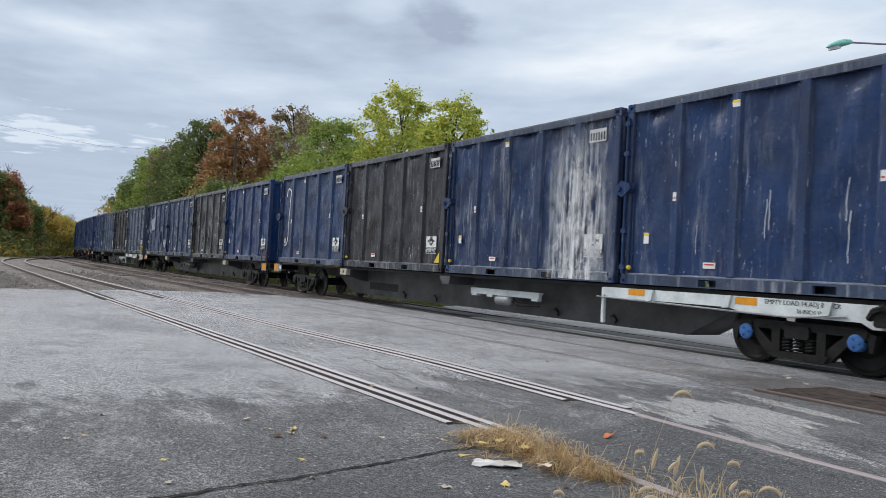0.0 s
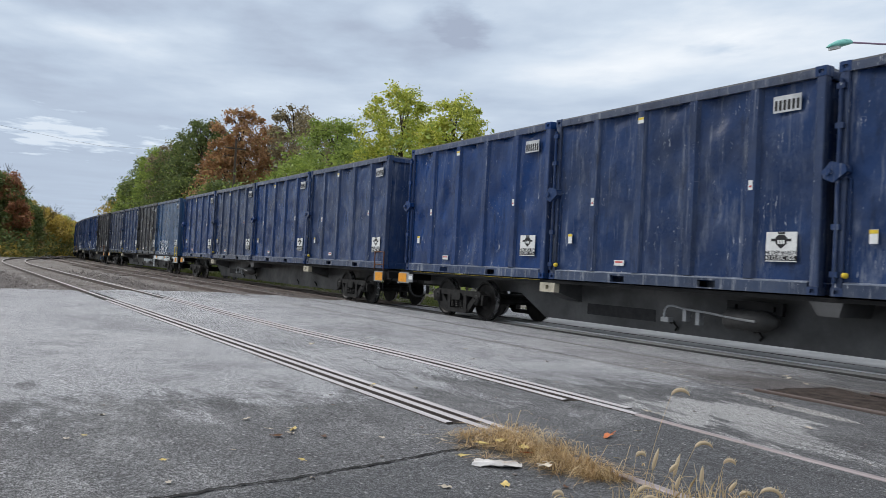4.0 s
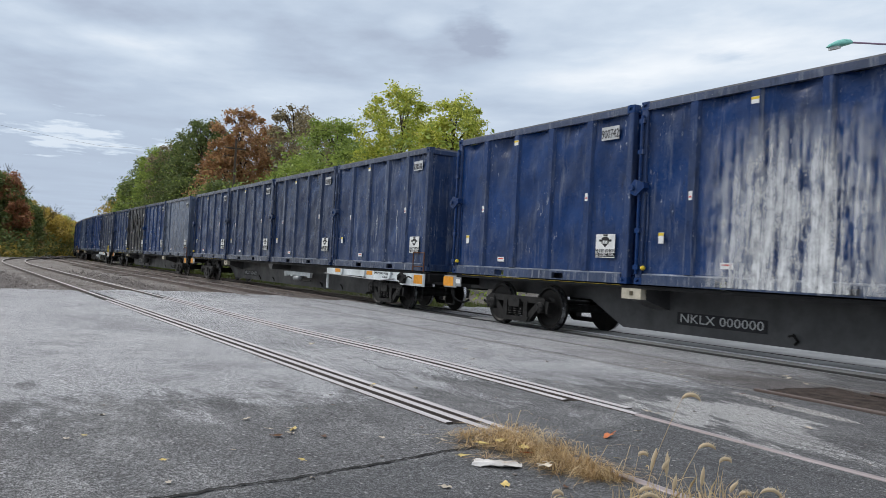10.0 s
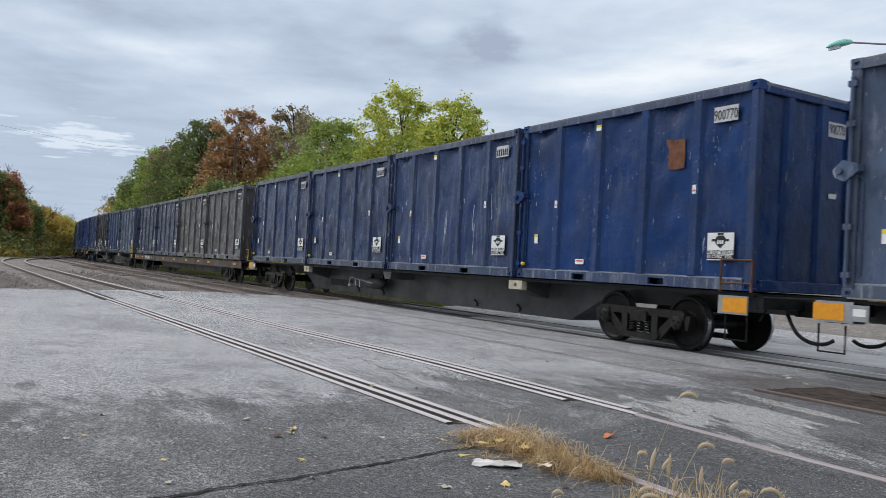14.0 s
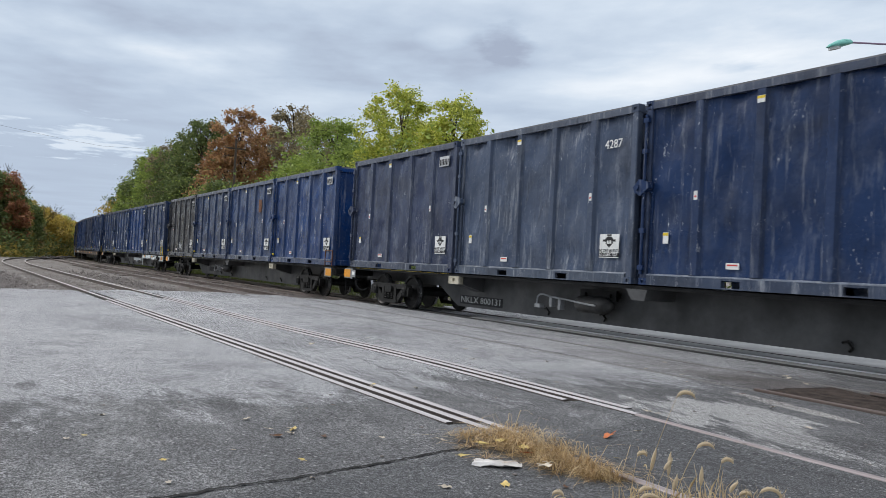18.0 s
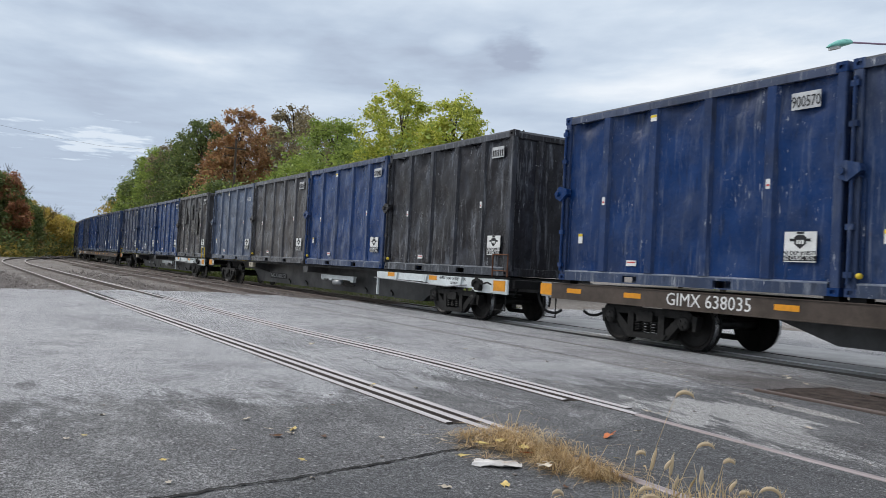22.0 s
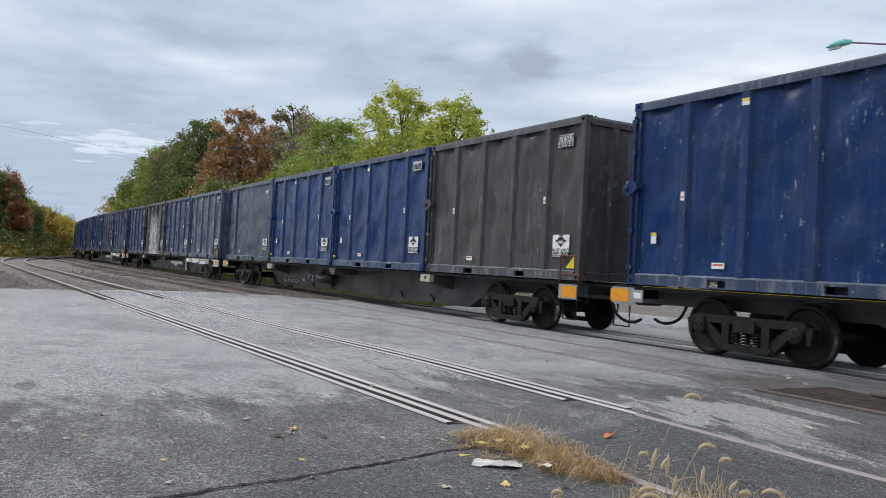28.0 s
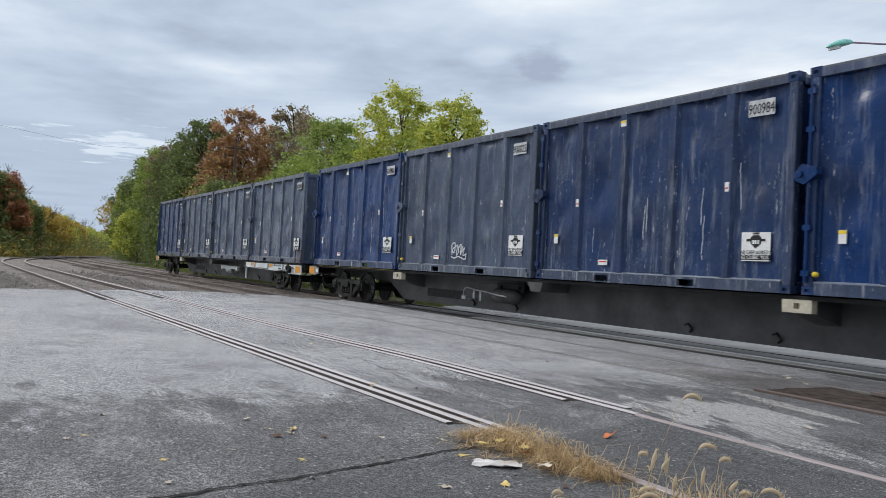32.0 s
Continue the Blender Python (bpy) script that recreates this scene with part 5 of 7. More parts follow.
    if slot == 0:
        ep = part("number_plate", END_NUM, None, base, "white number plate")
        ep.matrix_basis = pose(HL - 0.058, 0.82, 2.72, 0, 0, 90)
        if number and plate:
            for k, one in enumerate(number.split("\n")):
                me = text_mesh(one, 0.13 if "\n" in number else 0.17, INK)
                ob = part("number", me, None, ep)
                ob.location, ob.scale = (0, -0.009, 0.065 - 0.13 * k if "\n" in number else 0), (0.40 / span_of(me), 1, 1)
        else:
            part("number_bar", BARS, None, ep).location = (0, -0.008, 0)
    et = part("end_label", END_TAG, None, base)
    et.matrix_basis = pose(HL - 0.052, 0.75, 1.62, 0, 0, 90)
    containers.append((base, car, slot))
    if "k" in marks:
        sheet = tagged(part("rusty_sheet", SLAB_TOP, None), "bent rusty brown steel sheet lying on a container lid", "metal sheet")
        containers.append((sheet, car, slot))


def span_of(me):
    xs = [v.co.x for v in me.vertices]
    return max(xs) - min(xs)


T_DEP_W, T_YDS_W = span_of(T_DEP), span_of(T_YDS)
g = Geo()
for k in range(6):
    g.prism(rect(-0.185 + 0.074 * k, 0, 0.044, 0.15), -0.002, 0.0)
    g.prism(rect(-0.185 + 0.074 * k, 0.034, 0.016, 0.03), -0.0035, -0.002)
BARS = g.mesh("number_bar", INK)

# ---- rail car meshes, shared ----
BOGIE_X, AXLE, WR = 9.88, 0.89, 0.457


# side frame: a truss of cast steel with two windows and a spring opening
def side_frame(y):
    g = Geo()
    y0, y1 = y - 0.07, y + 0.07
    g.prism([(-1.14, 0.56), (-0.98, 0.66), (0.98, 0.66), (1.14, 0.56), (1.12, 0.46), (0.95, 0.53), (-0.95, 0.53), (-1.12, 0.46)], y0, y1)
    for s in (-1, 1):
        g.prism([(s * 0.92, 0.56), (s * 0.74, 0.56), (s * 0.36, 0.24), (s * 0.36, 0.14), (s * 0.50, 0.14)], y0 + 0.01, y1 - 0.01)
        g.prism([(s * 0.44, 0.56), (s * 0.30, 0.56), (s * 0.30, 0.2), (s * 0.44, 0.2)], y0 - 0.012, y1)
        g.prism([(s * 1.06, 0.62), (s * 0.80, 0.62), (s * 0.76, 0.40), (s * 0.84, 0.33), (s * 0.98, 0.40)], y0 - 0.02, y1 + 0.02)
        g.prism([(s * 1.16, 0.58), (s * 1.04, 0.60), (s * 1.06, 0.34), (s * 1.12, 0.34)], y0, y1)
    g.prism([(-0.50, 0.22), (0.50, 0.22), (0.42, 0.12), (-0.42, 0.12)], y0 - 0.01, y1 + 0.01)
    return g.mesh("side_frame", GRIMY_STEEL)


FRAME_NEAR, FRAME_FAR = side_frame(-1.0), side_frame(1.0)
pts = []
for i in range(29):
    a = i / 4 * 6.283 / 1.75
    pts.append((0.07 * math.cos(a), -1.03 + 0.07 * math.sin(a), 0.23 + 0.19 * i / 28))
SPRING = Geo().tube(pts, 0.017, 5, False).mesh("coil_spring", GRIMY_STEEL)
g = Geo().box(-0.2, 0.2, -1.12, 1.12, 0.42, 0.60, 0.03)
BOLSTER = g.mesh("bolster", GRIMY_STEEL)
# one wheelset, at its own axle
def wheel_profile(y, s):
    return [(y - s * 0.0, WR + 0.028), (y + s * 0.03, WR + 0.026), (y + s * 0.035, WR), (y + s * 0.13, WR - 0.006), (y + s * 0.135, WR - 0.05), (y + s * 0.105, WR - 0.085), (y + s * 0.09, 0.22), (y + s * 0.13, 0.13), (y + s * 0.14, 0.10)]


WHEELS = [Geo().lathe(0, 0, wheel_profile(s * 0.715, s), 36).mesh("wheel", WHEEL_STEEL, False) for s in (-1, 1)]
TREADS = [Geo().band([(s * 0.752, WR + 0.0012), (s * 0.842, WR - 0.0045)], 36).mesh("tread", TREAD_STEEL) for s in (-1, 1)]
AXLE_BAR = Geo().lathe(0, 0, [(-1.05, 0.075), (-0.72, 0.075), (-0.70, 0.09), (0.70, 0.09), (0.72, 0.075), (1.05, 0.075)], 12).mesh("axle", GRIMY_STEEL)


def end_cap(s, mat):
    g = Geo().lathe(0, 0, [(s * 1.00, 0.12), (s * 1.10, 0.12), (s * 1.115, 0.10), (s * 1.12, 0.05), (s * 1.125, 0.02)], 16)
    for k in range(3):
        a = 2.094 * k
        g.lathe(0.062 * math.cos(a), 0.062 * math.sin(a), [(s * 1.115, 0.018), (s * 1.14, 0.018)], 6)
    return g.mesh("bearing_cap", mat)


CAPS = {False: [end_cap(s, GRIMY_STEEL) for s in (-1, 1)], True: [end_cap(s, BLUE_CAP) for s in (-1, 1)]}

HC = 12.07            # half the loaded length
# spine: a deep box girder that rises to shallow ends over the trucks
def spine_poly(low):
    return [(-12.72, 0.72), (-8.15, 0.70), (-7.2, low), (7.2, low), (8.15, 0.70), (12.38, 0.72), (12.38, 1.0), (-12.72, 1.0)]


SPINE = Geo().prism(spine_poly(0.22), -0.42, 0.42).mesh("center_sill", SILL_STEEL)
g = Geo()
for y0, y1 in ((-1.16, -1.04), (1.04, 1.16)):
    g.box(-12.7, 12.35, y0, y1, 0.985, 1.045, 0.01)
SIDE_EDGE = g.mesh("deck_edge", BLACK_STEEL)
g = Geo().box(-12.7, 12.35, -1.04, 1.04, 1.0, 1.03)
DECK_PLATE = g.mesh("deck_plate", BLACK_STEEL)
STRIPE = Geo().box(-12.0, -6.5, -1.166, -1.1605, 1.034, 1.041).mesh("yellow_edge_stripe", YELLOW)
bracket = Geo()
bracket.box(-0.24, -0.05, -1.19, -1.06, 0.80, 0.99).box(0.05, 0.24, -1.19, -1.06, 0.80, 0.99)
bracket.box(-0.05, 0.05, -1.19, -1.06, 0.80, 0.86).box(-0.05, 0.05, -1.19, -1.06, 0.94, 0.99)
bracket.box(-0.05, 0.05, -1.10, -1.06, 0.86, 0.94)
CREAM_BRACKET = bracket.mesh("support_bracket", CREAM_PAINT)
ARM = Geo().prism([(-1.06, 0.80), (-1.06, 0.99), (-0.42, 0.99), (-0.42, 0.62)], -0.2, 0.2, "yz").mesh("outrigger", SILL_STEEL)
MID_BRACKET = Geo().prism([(-0.26, 0.98), (0.26, 0.98), (0.2, 0.78), (-0.12, 0.78)], -1.17, -0.4).mesh("support_bracket", SILL_STEEL)
PANEL_AT = {15: (-6.13, 0.40), 14: (-6.37, 0.37), 24: (-5.83, 0.36), 25: (-4.88, 0.61)}
PANEL = Geo().box(-0.95, 0.95, -0.428, -0.421, -0.11, 0.11).mesh("lettering_panel", INK)
CLAMP = Geo().tube([(-0.1, -0.47, 0.40), (0, -0.50, 0.43), (0.05, -0.46, 0.34), (-0.02, -0.43, 0.28)], 0.022, 5).mesh("pipe_clamp", GRIMY_STEEL)
CYL = Geo().tube([(-0.46, 0, 0), (-0.42, 0, 0), (-0.40, 0, 0), (0.30, 0, 0), (0.36, 0, 0), (0.52, 0, 0)], [0.05, 0.16, 0.17, 0.17, 0.14, 0.06], 16).mesh("brake_cylinder", plain("dusty_black_steel", (0.05, 0.049, 0.048), 0.6, 0.0, 0.4, 4.0), True)
g = Geo().tube(rounded([(-1.72, -0.06, -0.10), (-1.70, -0.06, 0.06), (-1.55, -0.07, 0.13), (-1.2, -0.07, 0.09), (-0.7, -0.08, 0.06), (-0.2, -0.12, 0.02), (0.3, -0.20, 0.0)], 4), 0.02, 6)
g.box(-1.78, -1.60, -0.08, 0.04, -0.16, -0.08).box(-1.30, -1.22, -0.06, 0.06, -0.12, 0.10).box(-1.02, -0.94, -0.05, 0.06, -0.16, 0.08)
LEVER = g.mesh("brake_lever", GALV)
HANGER = Geo().box(-0.5, 0.55, 0.0, 0.06, 0.1, 0.3).box(-0.4, -0.3, -0.05, 0.35, 0.16, 0.24).box(0.32, 0.42, -0.05, 0.35, 0.16, 0.24).mesh("hanger_bracket", BLACK_STEEL)
# pale channel with an air tank and valves below it
g = Geo().box(-1.35, 1.35, -0.06, 0.06, 0.0, 0.045).box(-1.35, 1.35, -0.06, -0.045, -0.09, 0.0)
for x in (-1.2, -0.55, 1.2):
    g.box(x - 0.11, x + 0.11, -0.058, 0.05, -0.14, 0.0)
CHANNEL = g.mesh("pale_channel", WHITE_PAINT)
TANK = Geo().tube([(-0.32, 0, -0.19), (-0.27, 0, -0.19), (-0.24, 0, -0.19), (0.24, 0, -0.19), (0.27, 0, -0.19), (0.32, 0, -0.19)], [0.03, 0.10, 0.115, 0.115, 0.10, 0.03], 14).mesh("air_tank", GALV, True)
CHAIN = Geo().tube([(0.3, 0, -0.2), (0.6, 0.0, -0.27), (0.9, 0, -0.26), (1.3, 0, -0.24)], 0.025, 5).mesh("chain", GRIMY_STEEL)
# pale side sill over the front truck
g = Geo()
g.prism([(5.85, 0.985), (12.35, 0.985), (12.35, 0.66), (11.05, 0.66), (10.9, 0.74), (9.0, 0.74), (8.7, 0.80), (5.95, 0.80), (5.85, 0.86)], -1.195, -1.165)
PALE_SILL = g.mesh("pale_side_sill", WHITE_PAINT)
g = Geo().prism([(-0.05, 0.985), (0.05, 0.985), (0.0, 0.80), (-0.12, 0.78)], -1.24, -1.196)
SILL_RIB = g.mesh("sill_gusset", WHITE_PAINT)
SILL_ROD = Geo().tube([(5.7, -1.22, 0.80), (7.0, -1.22, 0.78), (8.6, -1.22, 0.75), (9.8, -1.22, 0.73), (10.7, -1.22, 0.80)], 0.016, 6).mesh("brake_rod", GALV)
g = Geo()
g.tube([(10.55, -1.26, 0.80), (10.62, -1.30, 0.90), (10.75, -1.30, 0.96), (10.9, -1.26, 0.86), (10.8, -1.28, 0.72)], 0.05, 6).box(10.62, 10.86, -1.29, -1.2, 0.70, 0.94, 0.03)
g.tube([(10.85, -1.28, 0.84), (11.2, -1.30, 0.90), (11.35, -1.30, 0.86)], 0.02, 6)
BRAKE_GEAR = g.mesh("hand_brake_gear", GRIMY_STEEL)
VERT = Geo().box(5.80, 5.86, -1.19, -1.13, 0.32, 0.98).mesh("drop_bar", WHITE_PAINT)
REFL = Geo().prism(rect(0, 0, 0.40, 0.11), -1.2, -1.197).mesh("reflector", ORANGE)
REFL_BIG = Geo().prism(rect(0, 0, 0.46, 0.23), -1.212, -1.207).mesh("end_reflector", ORANGE)
END_PLATE_PALE = Geo().prism(rect(0, 0, 0.66, 0.30), -1.206, -1.19).mesh("end_plate", WHITE_PAINT)
END_PLATE_DARK = Geo().prism(rect(0, 0, 0.56, 0.29), -1.206, -1.19).mesh("end_plate", GALV)
g = Geo().prism(rect(0, 0, 0.26, 0.22), -1.208, -1.19)
GREY_BOX = g.mesh("tag_box", GALV)
BOX_SLOT = Geo().prism(rect(0, 0.01, 0.18, 0.10), -1.211, -1.208).mesh("tag_card", LABEL_WHITE)


def loop_rail(x0, x1, z0, z1, y, r=0.014):
    return Geo().tube([(x0, y, z1), (x0, y, z0), (x1, y, z0), (x1, y, z1)], r, 6)


STEP = loop_rail(-0.2, 0.2, 0.30, 0.68, -1.17, 0.017).mesh("stirrup_step", GRIMY_STEEL)
g = Geo().tube([(-0.29, -1.23, 0.92), (-0.29, -1.23, 1.42), (0.29, -1.23, 1.42), (0.29, -1.23, 0.92)], 0.018, 6)
g.tube([(-0.29, -1.23, 1.06), (0.29, -1.23, 1.06)], 0.012, 6)
GRAB_YELLOW, GRAB_DARK = g.mesh("grab_iron", YELLOW), g.mesh("grab_iron", RUST_PATCH)
COUPLER = Geo().box(12.3, 12.95, -0.13, 0.13, 0.70, 0.95, 0.03).box(12.85, 13.05, -0.2, 0.2, 0.66, 1.0, 0.04).mesh("coupler", GRIMY_STEEL)
AIR_HOSE = Geo().tube(rounded([(12.35, -0.35, 0.74), (12.46, -0.40, 0.60), (12.60, -0.42, 0.44), (12.78, -0.38, 0.34), (12.96, -0.30, 0.33), (13.09, -0.25, 0.40)], 4), 0.03, 8).mesh("air_hose", HOSE, True)
END_BEAM = Geo().box(12.36, 12.50, -1.12, 1.12, 0.80, 1.0, 0.02).mesh("end_beam", BLACK_STEEL)
LEVER_BAR = Geo().tube([(12.42, -1.1, 0.62), (12.42, -0.9, 0.86), (12.45, -0.2, 0.88)], 0.014, 6).mesh("uncoupling_lever", GRIMY_STEEL)
# flat car
g = Geo().prism([(-12.4, 0.70), (12.4, 0.70), (12.4, 1.0), (-12.4, 1.0)], -1.215, -1.17)
g.box(-12.4, 12.4, -1.23, -1.17, 0.985, 1.0).box(-12.4, 12.4, -1.235, -1.17, 0.685, 0.70)
FLAT_SILL = g.mesh("side_sill", BROWN_SILL)
FLAT_BELLY = Geo().prism([(-12.3, 0.78), (-8.0, 0.76), (-6.6, 0.34), (6.6, 0.34), (8.0, 0.76), (12.3, 0.78), (12.3, 0.98), (-12.3, 0.98)], -0.5, 0.5).mesh("center_sill", SILL_STEEL)
FLAT_DECK = Geo().box(-12.4, 12.4, -1.17, 1.2, 0.96, 1.0).mesh("deck_plate", BROWN_SILL)
SMALL_REFL = Geo().prism(rect(0, 0, 0.42, 0.09), -1.220, -1.2155).mesh("reflector", ORANGE)
PEDESTAL = Geo().box(-0.12, 0.12, -1.15, -0.95, 1.0, 1.068).mesh("container_pedestal", BLACK_STEEL)
bw = Geo()
bw.tube([(12.5, -0.55 + 0.3 * math.cos(6.283 * k / 16), 1.75 + 0.3 * math.sin(6.283 * k / 16)) for k in range(17)], 0.02, 6, False)
for k in range(4):
    bw.tube([(12.5, -0.55, 1.75), (12.5, -0.55 + 0.3 * math.cos(1.571 * k), 1.75 + 0.3 * math.sin(1.571 * k))], 0.014, 5)
BRAKE_WHEEL = bw.mesh("brake_wheel", BLACK_STEEL)
BRAKE_MAST = Geo().box(12.36, 12.46, -0.66, -0.46, 0.9, 1.95, 0.02).box(12.2, 12.4, -0.75, -0.4, 1.4, 1.8, 0.03).mesh("brake_mast", BLACK_STEEL)


def shift(me, x, y=0.0, z=0.0):
    return me, (x, y, z)


def bogie(car, x, blue):
    b = new("bogie")
    b.parent, b.location = car, (x, 0, 0)
    part("side_frame", FRAME_NEAR, None, b)
    part("side_frame", FRAME_FAR, None, b)
    for k in (-1, 0, 1):
        part("coil_spring", SPRING, None, b).location = (0.19 * k, 0, 0)
    part("bolster", BOLSTER, None, b)
    for a in (-AXLE, AXLE):
        # a wheelset turns as one piece: wheels, treads, axle and caps joined
        w = part("wheelset", WHEELSET[blue], None, b, "steel wheelset with worn bright treads")
        w.location = (a, 0, WR)
        axles.append((w, a, len(cars) - 1))
    return b


WHEELSET = {b: join_meshes("wheelset", WHEELS + TREADS + [AXLE_BAR] + CAPS[b]) for b in (False, True)}


def rail_car(i):
    flat, pale = i in FLAT, i in PALE_END
    words = "brown flat rail car with amber reflectors, carrying four containers" if flat else (
        "black spine rail car with pale front side sill, carrying containers" if pale else "black spine rail car with cream brackets, carrying four containers")
    car = tagged(new("flat_car" if flat else "spine_car"), words, "rail car", "cars of the train")

    def put(name, me, x=0.0, y=0.0, z=0.0, parent=car, label=""):
        ob = part(name, me, None, parent, label)
        ob.location = (x, y, z)
        return ob

    if flat:
        put("side_sill", FLAT_SILL)
        put("center_sill", FLAT_BELLY)
        put("deck_plate", FLAT_DECK)
        for x in (-11.7, -10.1, -6.95, -3.45, -0.57, 2.3, 5.0, 7.0, 11.4):
            put("reflector", SMALL_REFL, x, 0, 0.86, label="amber reflector")
        put("lettering", text_mesh(FLAT[i], 0.22, LABEL_WHITE), -8.42, -1.219, 0.845)
        if i == 21:
            put("orange_tag", T_TAG, 0.82, -1.219, 0.83)
        for k in range(4):
            for e in (-1, 1):
                put("container_pedestal", PEDESTAL, (1.5 - k) * FLAT_CPITCH + e * (HL - 0.15))
        put("brake_wheel", BRAKE_WHEEL)
        put("brake_mast", BRAKE_MAST)
        put("grab_iron", GRAB_YELLOW, 12.1, 0.3, 0.1)
    else:
        put("center_sill", SPINE)
        put("deck_edge", SIDE_EDGE)
        put("deck_plate", DECK_PLATE)
        put("yellow_edge_stripe", STRIPE)
        for x in (-CPITCH, CPITCH):
            if pale and x > 0:
                continue
            put("support_bracket", CREAM_BRACKET, x, label="cream painted bracket with a round hole")
            put("outrigger", ARM, x)
        put("support_bracket", MID_BRACKET)
        for x in (-3.4, -1.6, 3.6, 5.4):
            put("pipe_clamp", CLAMP, x)
        px, pz = PANEL_AT.get(i, (-4.87, 0.5))
        p = put("lettering_panel", PANEL, px, 0, pz)
        if i in MARKS:
            ob = put("lettering", text_mesh(MARKS[i], 0.2, LETTER_GREY), 0, -0.43, 0, p)
            ob.scale = (1.75 / span_of(text_mesh(MARKS[i], 0.2, LETTER_GREY)), 1, 0.8)
        if pale:
            put("pale_side_sill", PALE_SILL)
            for x in (7.1, 8.75, 10.45):
                put("sill_gusset", SILL_RIB, x)
            put("brake_rod", SILL_ROD)
            put("hand_brake_gear", BRAKE_GEAR, 0.5)
            put("drop_bar", VERT)
            put("reflector", REFL, 6.71, 0, 0.925)
            put("reflector", REFL, 9.05, 0, 0.915)
            ob = put("lettering", T_BLOCK, 10.0, -1.198, 0.93)
            put("lettering", T_WHLS, 10.2, -1.198, 0.82)
            ch = put("pale_channel", CHANNEL, 2.1, -0.80, 0.70)
            put("air_tank", TANK, 0.0, 0, 0, ch)
            put("chain", CHAIN, 0, 0, 0, ch)
        else:
            cyl = put("brake_cylinder", CYL, -1.6, -0.72, 0.60)
            put("brake_lever", LEVER, 0, -0.05, 0, cyl)
            put("hanger_bracket", HANGER, 0, 0.05, 0, cyl)
        put("end_plate", END_PLATE_PALE if pale else END_PLATE_DARK, 12.0, 0, 0.84)
        put("end_reflector", REFL_BIG, 12.04, 0, 0.84)
        put("grab_iron", GRAB_YELLOW if i % 3 == 2 else GRAB_DARK, 12.06, 0, 0.12)
    put("end_plate", END_PLATE_DARK, -12.46, 0, 0.86)
    put("end_reflector", REFL_BIG, -12.54, 0, 0.86)
    put("tag_card", BOX_SLOT, 0, 0, 0, put("tag_box", GREY_BOX, -12.09, 0, 0.86))
    put("stirrup_step", STEP, 12.05)
    put("stirrup_step", STEP, -12.5)
    for turn in (0, 180):
        for name, me in (("coupler", COUPLER), ("air_hose", AIR_HOSE), ("end_beam", END_BEAM), ("uncoupling_lever", LEVER_BAR)):
            if name == "end_beam" and flat:
                continue
            part(name, me, None, car).matrix_basis = pose(0, 0, 0, 0, 0, turn)
    cars.append(car)
    bogie(car, BOGIE_X, i in (0, 6, 15))
    bogie(car, -BOGIE_X, i == 14)
    for k, load in enumerate(LOADS[i]):
        container(i, k, *load)


for i in range(len(LOADS)):
    rail_car(i)


def train_pose(i, t, ahead=0.0, z=0.0):
    s = FRONT + SPEED * t - PITCH * i + SHIFT[i] - HC + ahead
    x, y, h = along(s)
    return pose(x, y, z, 0, 0, math.degrees(h))


# ================= trees and undergrowth =================
def leaf_cloud(rs, centres, radii, count, size, flat=0.8):
    """Corners of many small leaf quads scattered in soft clumps."""
    k = rs.randint(0, len(centres), count)
    c = centres[k] + np.clip(rs.normal(0, 0.85, (count, 3)), -2.0, 2.0) * radii[k][:, None] * np.array([1, 1, flat])
    a = rs.normal(0, 1, (count, 3)) * np.array([1, 1, 0.7])
    a /= np.linalg.norm(a, axis=1)[:, None]
    b = np.cross(a, rs.normal(0, 1, (count, 3)))
    b /= np.linalg.norm(b, axis=1)[:, None]
    s = rs.uniform(0.5, 1.35, (count, 1)) * size
    return np.stack([c - a * s, c + b * s * 0.5, c + a * s, c - b * s * 0.5], 1)


def tree(x, y, h, w, mat, seed, count, leaf, label, low=0.12, z0=-0.2, clumps=170, lean=0.0):
    rs = np.random.RandomState(seed)
    rt = random.Random(seed)
    base = tagged(new("tree"), label, "tree", "trees along the tracks")
    base.location = (x, y, z0)
    cz, rz = h * (1 + low) / 2, h * (1 - low) / 2
    lobes = [(rt.uniform(0, 6.283), rt.uniform(0.1, 0.3)) for _ in range(5)]
    centres, radii = [], []
    for _ in range(clumps):
        a, u = rt.uniform(0, 6.283), rt.uniform(-1, 0.96)
        out = 0.80 + sum(m * max(0.0, math.cos(a - p + 2.2 * u)) for p, m in lobes)
        ring = math.sqrt(max(0.0, 1 - abs(u) ** 2.6)) * rt.uniform(0.2, 1.0) ** 0.6 * out
        centres.append((w * ring * math.cos(a) + lean * u, w * ring * math.sin(a), cz + rz * 0.94 * u + rt.uniform(-0.04, 0.04) * h))
        radii.append(rt.uniform(0.07, 0.18) * w * (0.8 if u > 0.6 else 1.0))
    centres, radii = np.array(centres), np.array(radii)
    q = leaf_cloud(rs, centres, radii, count, leaf)
    part("crown", quads_mesh("crown", q.reshape(-1, 3), count, 4, mat), None, base)
    g = Geo()
    top = Vector((lean * 0.4, 0, h * 0.86))
    r0 = 0.014 * h + 0.05
    g.tube([(0, 0, -0.3), (0.02, 0, h * 0.2), (lean * 0.2, 0.05, h * 0.5), top], [r0 * 1.25, r0, r0 * 0.65, r0 * 0.15], 8)
    for k in range(0, clumps, 8):
        e = Vector(centres[k])
        z = max(h * 0.15, min(h * 0.78, e.z - 0.3 * w))
        s = Vector((lean * 0.3 * z / h, 0, z))
        m = (s + e) / 2 + Vector((0, 0, 0.06 * h))
        g.tube([s, m, e], [r0 * 0.36, r0 * 0.2, r0 * 0.06], 5)
    part("trunk", g, BARK, base)
    return base


